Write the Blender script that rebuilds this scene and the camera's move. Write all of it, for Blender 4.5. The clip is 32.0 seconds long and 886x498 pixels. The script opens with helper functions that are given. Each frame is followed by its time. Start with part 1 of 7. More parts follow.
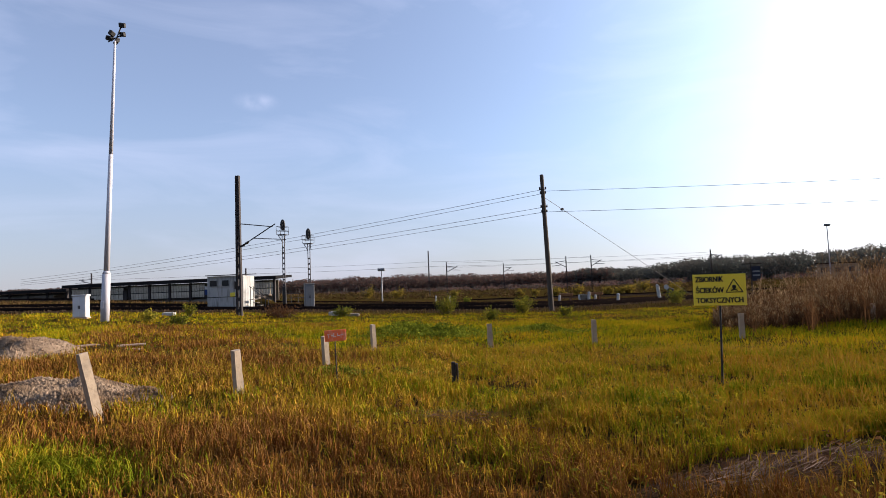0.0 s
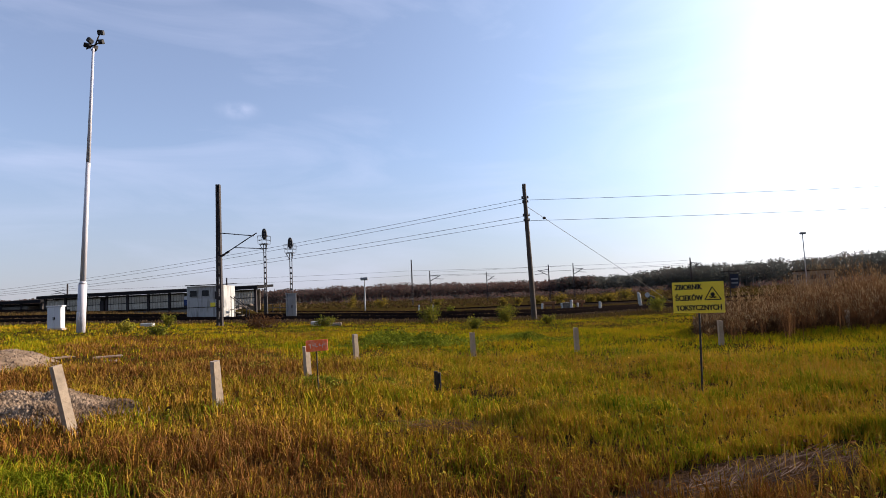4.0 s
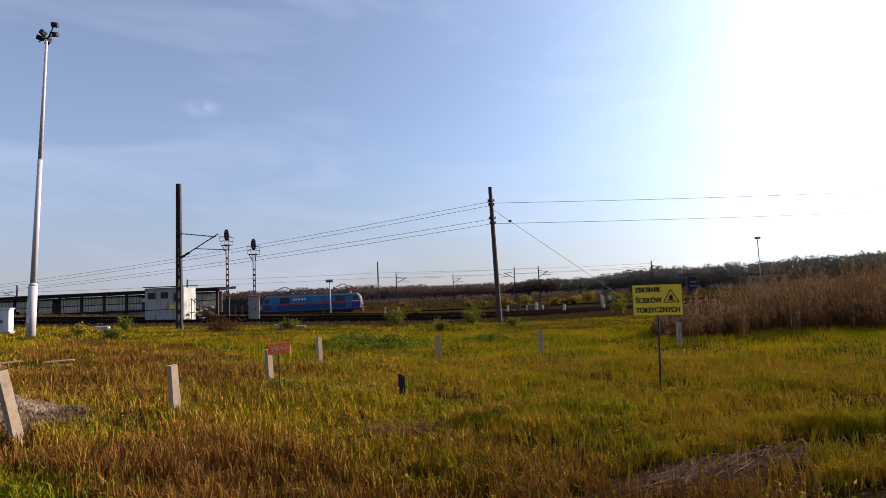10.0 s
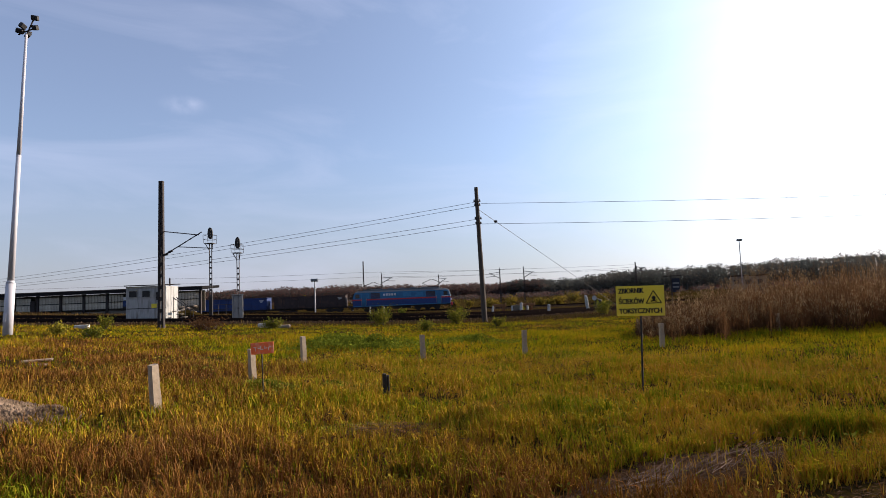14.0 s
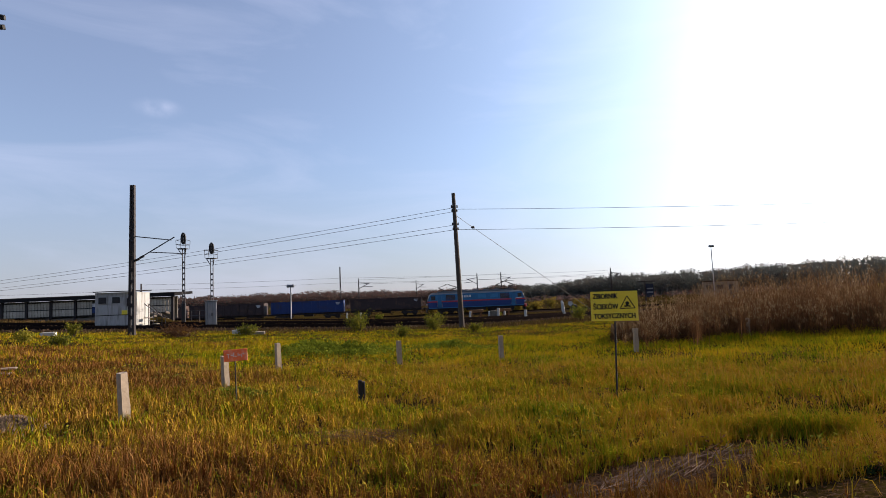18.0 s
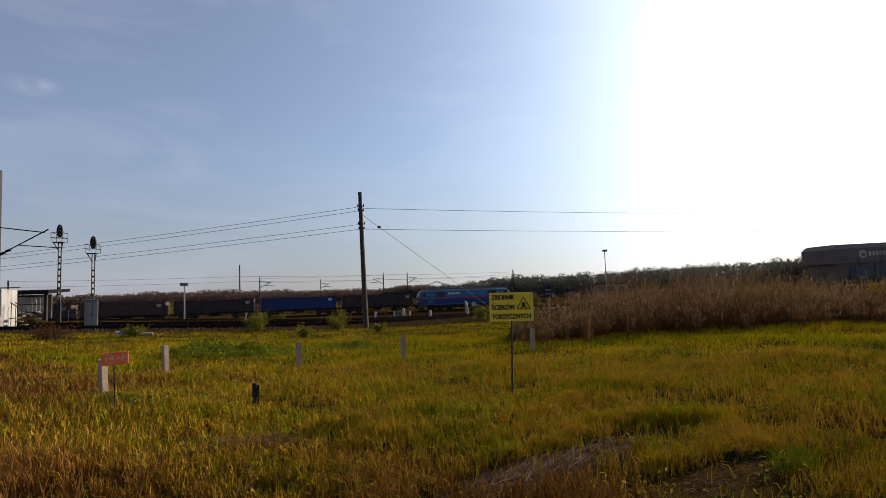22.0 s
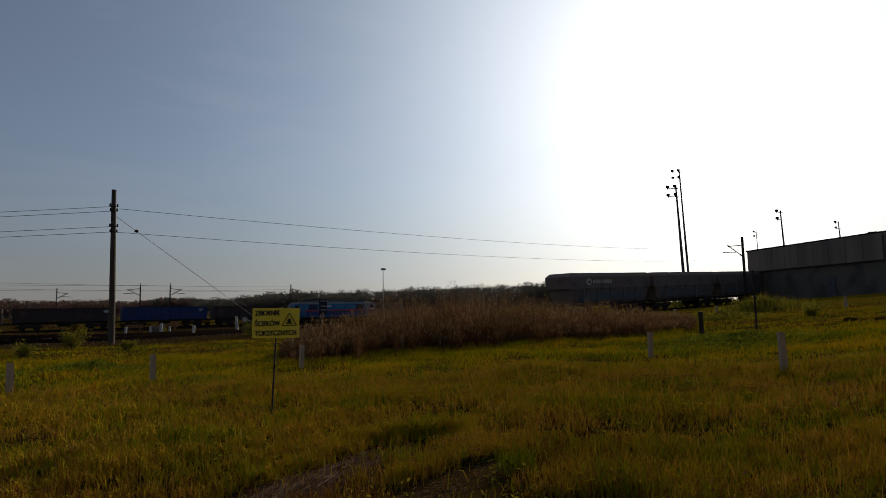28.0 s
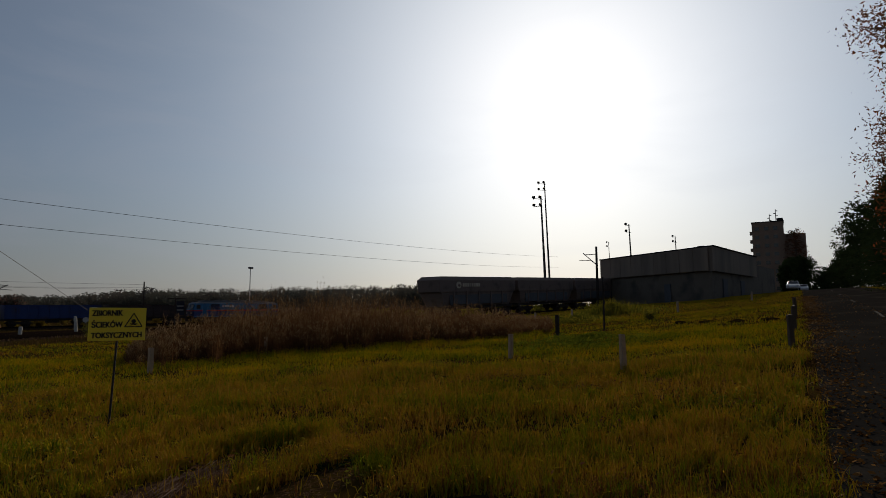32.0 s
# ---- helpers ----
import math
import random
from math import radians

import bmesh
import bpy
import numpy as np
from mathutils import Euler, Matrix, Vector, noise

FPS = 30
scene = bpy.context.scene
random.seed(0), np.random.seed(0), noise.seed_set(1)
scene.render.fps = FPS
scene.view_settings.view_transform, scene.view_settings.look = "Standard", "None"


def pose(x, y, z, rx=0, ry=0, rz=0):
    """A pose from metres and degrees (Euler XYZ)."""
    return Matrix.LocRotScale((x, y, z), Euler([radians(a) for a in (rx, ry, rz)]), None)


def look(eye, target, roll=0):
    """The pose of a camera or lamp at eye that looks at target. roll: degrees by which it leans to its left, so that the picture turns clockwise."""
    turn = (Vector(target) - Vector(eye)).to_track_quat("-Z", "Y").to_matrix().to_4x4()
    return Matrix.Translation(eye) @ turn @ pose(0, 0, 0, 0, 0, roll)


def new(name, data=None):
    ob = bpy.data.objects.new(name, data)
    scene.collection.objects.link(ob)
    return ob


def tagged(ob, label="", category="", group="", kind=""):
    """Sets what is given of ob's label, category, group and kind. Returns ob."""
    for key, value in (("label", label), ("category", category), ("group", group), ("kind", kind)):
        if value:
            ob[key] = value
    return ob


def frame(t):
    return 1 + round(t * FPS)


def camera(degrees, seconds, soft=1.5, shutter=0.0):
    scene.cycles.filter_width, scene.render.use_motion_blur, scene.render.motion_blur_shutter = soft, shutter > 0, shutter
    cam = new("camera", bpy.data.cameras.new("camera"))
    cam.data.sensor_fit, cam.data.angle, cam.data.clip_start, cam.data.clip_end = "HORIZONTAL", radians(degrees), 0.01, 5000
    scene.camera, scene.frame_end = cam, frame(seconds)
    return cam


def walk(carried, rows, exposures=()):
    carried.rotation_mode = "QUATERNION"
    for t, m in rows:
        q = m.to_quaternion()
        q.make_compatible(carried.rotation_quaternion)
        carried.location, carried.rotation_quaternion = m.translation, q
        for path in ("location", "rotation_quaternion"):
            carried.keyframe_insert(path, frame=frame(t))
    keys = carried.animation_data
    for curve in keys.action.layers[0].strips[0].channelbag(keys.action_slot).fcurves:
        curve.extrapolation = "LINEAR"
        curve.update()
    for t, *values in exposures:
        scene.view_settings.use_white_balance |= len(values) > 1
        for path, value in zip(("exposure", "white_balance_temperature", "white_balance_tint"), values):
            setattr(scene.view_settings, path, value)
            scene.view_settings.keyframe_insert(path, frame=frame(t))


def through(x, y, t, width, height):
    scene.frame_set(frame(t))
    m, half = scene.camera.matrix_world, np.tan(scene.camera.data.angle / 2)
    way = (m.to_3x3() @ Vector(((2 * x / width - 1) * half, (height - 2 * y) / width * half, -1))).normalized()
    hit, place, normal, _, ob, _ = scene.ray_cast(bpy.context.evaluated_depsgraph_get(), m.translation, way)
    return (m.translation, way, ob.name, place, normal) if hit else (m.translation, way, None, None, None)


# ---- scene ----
cam = camera(76.2, 32.0, soft=0.8)

# the eye is held at arm's length in front of someone who turns on the spot at the roadside
EYE, ARM = 1.75, 0.5


def held(yaw, pitch, roll):
    a, b = radians(yaw), radians(pitch)
    eye = Vector((-math.sin(a) * ARM, math.cos(a) * ARM, EYE))
    way = Vector((-math.sin(a) * math.cos(b), math.cos(a) * math.cos(b), math.sin(b)))
    return look(eye, eye + way, roll)


WALK = [
    (0, 6.558, 3.712, -2.324),
    (0.5, 6.389, 3.816, -2.334),
    (1, 6.094, 3.768, -2.354),
    (1.5, 6.163, 3.807, -2.433),
    (2, 6.017, 3.996, -2.225),
    (2.5, 6.086, 4.012, -2.431),
    (3, 5.994, 4.096, -2.387),
    (3.5, 5.333, 4.325, -2.483),
    (5.5, 4.266, 4.950, -2.510),
    (6, 4.015, 5.028, -2.316),
    (6.5, 3.731, 4.876, -2.360),
    (7, 3.370, 4.452, -2.648),
    (7.5, 2.996, 4.569, -2.914),
    (8, 2.814, 4.434, -2.579),
    (8.5, 2.418, 4.545, -2.556),
    (9, 1.953, 4.452, -2.655),
    (9.5, 1.660, 4.715, -2.633),
    (10, 1.428, 4.615, -2.553),
    (10.5, 1.368, 4.740, -2.504),
    (11, 1.004, 4.514, -2.435),
    (11.5, 0.719, 4.565, -2.448),
    (12, 0.565, 4.552, -2.448),
    (12.5, 0.217, 4.417, -2.401),
    (13, 0.052, 4.541, -2.285),
    (13.5, 0.052, 4.611, -2.248),
    (14, -0.009, 4.549, -2.272),
    (14.5, -0.165, 4.484, -2.458),
    (16.5, -1.200, 4.481, -2.572),
    (17, -1.427, 4.755, -2.594),
    (17.5, -1.897, 5.307, -2.600),
    (18, -2.314, 5.028, -2.392),
    (18.5, -3.172, 5.022, -2.422),
    (19, -4.425, 4.672, -2.123),
    (19.5, -6.608, 5.006, -1.917),
    (20, -7.226, 4.926, -1.860),
    (20.5, -8.052, 4.779, -2.199),
    (21, -8.792, 4.682, -2.332),
    (21.5, -10.014, 4.519, -2.154),
    (22, -11.729, 4.682, -2.055),
    (22.5, -13.846, 4.858, -1.992),
    (23, -14.885, 5.472, -0.966),
    (23.5, -15.815, 5.396, -1.688),
    (24, -17.763, 5.106, -2.179),
    (24.5, -19.383, 5.448, -1.964),
    (25, -21.734, 5.497, -1.723),
    (25.5, -24.799, 5.496, -0.456),
    (26, -29.821, 5.400, 0.056),
    (26.5, -32.139, 6.079, -0.137),
    (28.5, -34.285, 5.615, -0.838),
    (29, -35.920, 5.693, -0.369),
    (29.5, -39.010, 5.831, -0.390),
    (30, -41.851, 5.810, 0.533),
    (30.5, -43.708, 5.927, -0.094),
    (31, -44.751, 5.856, -0.246),
    (31.5, -45.887, 5.798, -0.308),
    (32, -46.444, 5.793, -0.335),
]
walk(cam, [(t, held(a, b, c)) for t, a, b, c in WALK],
     [(0, 1.16, 6450, 17), (3.5, 1.14, 6450, 17), (6, 0.95, 6450, 17), (14, 0.96, 6450, 17), (17, 1.02, 6450, 17), (19, 0.9, 6550, 16), (20, 0.7, 6600, 15), (21, 0.66, 6650, 15), (22, 0.58, 6750, 14), (23, 0.36, 6800, 14), (24, 0.33, 6820, 13), (25, 0.08, 6850, 13), (26, -0.4, 7000, 13), (29, -0.4, 7050, 13), (30, -0.72, 7100, 13), (32, -0.76, 7100, 13)])

# ---- light ----
SUN_AZ, SUN_EL = 59.5, 22.0
SUN_WAY = Vector((math.sin(radians(SUN_AZ)) * math.cos(radians(SUN_EL)), math.cos(radians(SUN_AZ)) * math.cos(radians(SUN_EL)), math.sin(radians(SUN_EL))))
world = bpy.data.worlds.new("sky")
scene.world = world
world.use_nodes = True
wn, wl = world.node_tree.nodes, world.node_tree.links
wn.clear()
sky = wn.new("ShaderNodeTexSky")
sky.sky_type = "NISHITA"
sky.sun_disc = False
sky.sun_elevation, sky.sun_rotation = radians(SUN_EL), radians(SUN_AZ)
sky.air_density, sky.dust_density, sky.ozone_density, sky.altitude = 1.0, 0.6, 2.5, 250
# thin high cloud, wisps stretched along the horizon
wc = wn.new("ShaderNodeTexCoord")
wm = wn.new("ShaderNodeMapping")
wm.inputs["Scale"].default_value = (1.2, 1.2, 5.0)
wno = wn.new("ShaderNodeTexNoise")
wno.inputs["Scale"].default_value, wno.inputs["Detail"].default_value, wno.inputs["Roughness"].default_value = 2.2, 7.0, 0.55
wno.inputs["Distortion"].default_value = 0.6
wr = wn.new("ShaderNodeMapRange")
wr.inputs[1].default_value, wr.inputs[2].default_value, wr.inputs[3].default_value, wr.inputs[4].default_value = 0.45, 0.85, 0.18, 0.52
wx = wn.new("ShaderNodeMix")
wx.data_type = "RGBA"
wx.inputs[7].default_value = (4.75, 5.25, 6.7, 1)
wb = wn.new("ShaderNodeBackground")
wb.inputs["Strength"].default_value = 0.077
wo = wn.new("ShaderNodeOutputWorld")
wl.new(wc.outputs["Generated"], wm.inputs["Vector"])
wl.new(wm.outputs[0], wno.inputs["Vector"])
wl.new(wno.outputs[0], wr.inputs[0])
# one small cloud of its own
wcd = wn.new("ShaderNodeVectorMath")
wcd.operation = "SUBTRACT"
wcd.inputs[1].default_value = (math.sin(radians(-24.6)) * math.cos(radians(18.1)), math.cos(radians(-24.6)) * math.cos(radians(18.1)), math.sin(radians(18.1)))
wl.new(wc.outputs["Generated"], wcd.inputs[0])
wcs = wn.new("ShaderNodeVectorMath")
wcs.operation = "MULTIPLY"
wcs.inputs[1].default_value = (1.0, 1.0, 2.4)
wl.new(wcd.outputs[0], wcs.inputs[0])
wcl = wn.new("ShaderNodeVectorMath")
wcl.operation = "LENGTH"
wl.new(wcs.outputs[0], wcl.inputs[0])
wcr = wn.new("ShaderNodeMapRange")
wcr.interpolation_type = "SMOOTHSTEP"
wcr.inputs[1].default_value, wcr.inputs[2].default_value, wcr.inputs[3].default_value, wcr.inputs[4].default_value = 0.045, 0.0, 0.0, 1.0
wl.new(wcl.outputs["Value"], wcr.inputs[0])
wcn = wn.new("ShaderNodeTexNoise")
wcn.inputs["Scale"].default_value, wcn.inputs["Detail"].default_value = 34.0, 4.0
wl.new(wc.outputs["Generated"], wcn.inputs["Vector"])
wcm = wn.new("ShaderNodeMath")
wcm.operation = "MULTIPLY"
wl.new(wcr.outputs[0], wcm.inputs[0])
wct = wn.new("ShaderNodeMapRange")
wct.inputs[1].default_value, wct.inputs[2].default_value = 0.3, 0.75
wl.new(wcn.outputs[0], wct.inputs[0])
wl.new(wct.outputs[0], wcm.inputs[1])
wca = wn.new("ShaderNodeMath")
wca.operation = "MULTIPLY_ADD"
wca.inputs[1].default_value = 0.4
wl.new(wcm.outputs[0], wca.inputs[0])
wl.new(wr.outputs[0], wca.inputs[2])
wl.new(wca.outputs[0], wx.inputs[0])
wsep = wn.new("ShaderNodeSeparateXYZ")
wl.new(wc.outputs["Generated"], wsep.inputs[0])
whz = wn.new("ShaderNodeMapRange")
whz.interpolation_type = "SMOOTHSTEP"
whz.inputs[1].default_value, whz.inputs[2].default_value, whz.inputs[3].default_value, whz.inputs[4].default_value = 0.0, 0.28, 0.62, 0.0
wl.new(wsep.outputs["Z"], whz.inputs[0])
wh = wn.new("ShaderNodeMix")
wh.data_type = "RGBA"
wh.inputs[7].default_value = (1.68, 1.76, 2.3, 1)
wl.new(whz.outputs[0], wh.inputs[0])
wl.new(sky.outputs[0], wh.inputs[6])
wl.new(wh.outputs[2], wx.inputs[6])
# the pale aureole that thin cirrus spreads round the sun
wdot = wn.new("ShaderNodeVectorMath")
wdot.operation = "DOT_PRODUCT"
wdot.inputs[1].default_value = SUN_WAY
wl.new(wc.outputs["Generated"], wdot.inputs[0])
wmax = wn.new("ShaderNodeMath")
wmax.operation = "MAXIMUM"
wl.new(wdot.outputs["Value"], wmax.inputs[0])
wpow = wn.new("ShaderNodeMath")
wpow.operation = "POWER"
wl.new(wmax.outputs[0], wpow.inputs[0])
wmax.inputs[1].default_value, wpow.inputs[1].default_value = 0.0, 12.0
wglow = wn.new("ShaderNodeVectorMath")
wglow.operation = "SCALE"
wglow.inputs[0].default_value = (9.9, 10.3, 10.5)
wl.new(wpow.outputs[0], wglow.inputs["Scale"])
wadd = wn.new("ShaderNodeVectorMath")
wl.new(wx.outputs[2], wadd.inputs[0])
wl.new(wglow.outputs[0], wadd.inputs[1])
# bright low haze below the sun
wpow2 = wn.new("ShaderNodeMath")
wpow2.operation = "POWER"
wpow2.inputs[1].default_value = 7.0
wl.new(wmax.outputs[0], wpow2.inputs[0])
wlow = wn.new("ShaderNodeMath")
wlow.operation = "MULTIPLY"
wl.new(wpow2.outputs[0], wlow.inputs[0])
wl.new(whz.outputs[0], wlow.inputs[1])
wglow2 = wn.new("ShaderNodeVectorMath")
wglow2.operation = "SCALE"
wglow2.inputs[0].default_value = (7.5, 6.8, 5.4)
wl.new(wlow.outputs[0], wglow2.inputs["Scale"])
wadd2 = wn.new("ShaderNodeVectorMath")
wl.new(wadd.outputs[0], wadd2.inputs[0])
wl.new(wglow2.outputs[0], wadd2.inputs[1])
# wide bluish halo of the thin cirrus
wglow3 = wn.new("ShaderNodeVectorMath")
wglow3.operation = "SCALE"
wglow3.inputs[0].default_value = (2.4, 3.5, 4.3)
wpow3 = wn.new("ShaderNodeMath")
wpow3.operation = "POWER"
wpow3.inputs[1].default_value = 4.2
wl.new(wmax.outputs[0], wpow3.inputs[0])
wl.new(wpow3.outputs[0], wglow3.inputs["Scale"])
wadd3 = wn.new("ShaderNodeVectorMath")
wl.new(wadd2.outputs[0], wadd3.inputs[0])
wl.new(wglow3.outputs[0], wadd3.inputs[1])
wl.new(wadd3.outputs[0], wb.inputs[0])
wl.new(wb.outputs[0], wo.inputs[0])
lamp = bpy.data.lights.new("sun", "SUN")
lamp.energy, lamp.angle, lamp.color = 5.0, radians(0.6), (1.0, 0.86, 0.66)
new("sun", lamp).matrix_world = look(SUN_WAY * 300, (0, 0, 0))

# ---- materials ----


def material(name, base, other=None, scale=4.0, rough=0.8, metal=0.0, bump=0.15, spots=None, spot_scale=0.8, spot_at=0.62, island=0.0, rand=0.0, spec=0.3, stretch=(1, 1, 1)):
    """Two-scale procedural surface: fine grain between base and other, large spots of a third colour."""
    m = bpy.data.materials.new(name)
    m.use_nodes = True
    n, l = m.node_tree.nodes, m.node_tree.links
    b = n["Principled BSDF"]
    b.inputs["Roughness"].default_value, b.inputs["Metallic"].default_value = rough, metal
    b.inputs["Specular IOR Level"].default_value = spec
    other = other or tuple(c * 0.7 for c in base)
    co = n.new("ShaderNodeTexCoord")
    mp = n.new("ShaderNodeMapping")
    mp.inputs["Scale"].default_value = stretch
    l.new(co.outputs["Object"], mp.inputs["Vector"])
    fine = n.new("ShaderNodeTexNoise")
    fine.inputs["Scale"].default_value, fine.inputs["Detail"].default_value = scale, 6
    l.new(mp.outputs[0], fine.inputs["Vector"])
    mix = n.new("ShaderNodeMix")
    mix.data_type = "RGBA"
    mix.inputs[6].default_value, mix.inputs[7].default_value = (*base, 1), (*other, 1)
    l.new(fine.outputs[0], mix.inputs[0])
    out = mix.outputs[2]
    if spots:
        big = n.new("ShaderNodeTexNoise")
        big.inputs["Scale"].default_value, big.inputs["Detail"].default_value = spot_scale, 4
        l.new(mp.outputs[0], big.inputs["Vector"])
        ra = n.new("ShaderNodeMapRange")
        ra.inputs[1].default_value, ra.inputs[2].default_value = spot_at - 0.1, spot_at + 0.08
        l.new(big.outputs[0], ra.inputs[0])
        m2 = n.new("ShaderNodeMix")
        m2.data_type = "RGBA"
        m2.inputs[7].default_value = (*spots, 1)
        l.new(ra.outputs[0], m2.inputs[0])
        l.new(out, m2.inputs[6])
        out = m2.outputs[2]
    if island or rand:
        src = n.new("ShaderNodeNewGeometry").outputs["Random Per Island"] if island else n.new("ShaderNodeObjectInfo").outputs["Random"]
        k = island or rand
        hs = n.new("ShaderNodeHueSaturation")
        mr = n.new("ShaderNodeMapRange")
        mr.inputs[3].default_value, mr.inputs[4].default_value = 1 - k, 1 + k
        l.new(src, mr.inputs[0])
        l.new(mr.outputs[0], hs.inputs["Value"])
        l.new(out, hs.inputs["Color"])
        out = hs.outputs[0]
    l.new(out, b.inputs["Base Color"])
    if bump:
        bp = n.new("ShaderNodeBump")
        bp.inputs["Strength"].default_value, bp.inputs["Distance"].default_value = bump, 0.02
        l.new(fine.outputs[0], bp.inputs["Height"])
        l.new(bp.outputs[0], b.inputs["Normal"])
    return m


def leafy(name, cols, patch_scale=0.25, through=0.35, gloss=0.0):
    """Blades and leaves: each island takes its own tone, patches of the plan lean to one end of the ramp; light comes through."""
    m = bpy.data.materials.new(name)
    m.use_nodes = True
    n, l = m.node_tree.nodes, m.node_tree.links
    n.clear()
    g = n.new("ShaderNodeNewGeometry")
    no = n.new("ShaderNodeTexNoise")
    no.inputs["Scale"].default_value, no.inputs["Detail"].default_value = patch_scale, 3
    l.new(g.outputs["Position"], no.inputs["Vector"])
    a = n.new("ShaderNodeMath")
    a.operation = "MULTIPLY_ADD"
    l.new(g.outputs["Random Per Island"], a.inputs[0])
    a.inputs[1].default_value = 0.64
    mr = n.new("ShaderNodeMapRange")
    mr.inputs[1].default_value, mr.inputs[2].default_value, mr.inputs[4].default_value = 0.36, 0.66, 0.4
    l.new(no.outputs[0], mr.inputs[0])
    l.new(mr.outputs[0], a.inputs[2])
    r = n.new("ShaderNodeValToRGB")
    e = r.color_ramp.elements
    e[0].position, e[0].color = 0.05, (*cols[0], 1)
    e[1].position, e[1].color = 0.95, (*cols[-1], 1)
    for i, c in enumerate(cols[1:-1]):
        el = e.new((i + 1) / (len(cols) - 1))
        el.color = (*c, 1)
    l.new(a.outputs[0], r.inputs[0])
    d, t, mx, o = n.new("ShaderNodeBsdfDiffuse"), n.new("ShaderNodeBsdfTranslucent"), n.new("ShaderNodeMixShader"), n.new("ShaderNodeOutputMaterial")
    l.new(r.outputs[0], d.inputs[0])
    l.new(r.outputs[0], t.inputs[0])
    mx.inputs[0].default_value = through
    l.new(d.outputs[0], mx.inputs[1])
    l.new(t.outputs[0], mx.inputs[2])
    out = mx.outputs[0]
    if gloss:
        fr, sc, gl, mg = n.new("ShaderNodeFresnel"), n.new("ShaderNodeMath"), n.new("ShaderNodeBsdfGlossy"), n.new("ShaderNodeMixShader")
        fr.inputs["IOR"].default_value = 1.42
        sc.operation = "MULTIPLY"
        sc.inputs[1].default_value = gloss
        l.new(fr.outputs[0], sc.inputs[0])
        gl.inputs["Roughness"].default_value = 0.55
        gl.inputs["Color"].default_value = (1.0, 0.93, 0.72, 1)
        l.new(sc.outputs[0], mg.inputs[0])
        l.new(out, mg.inputs[1])
        l.new(gl.outputs[0], mg.inputs[2])
        out = mg.outputs[0]
    l.new(out, o.inputs[0])
    return m


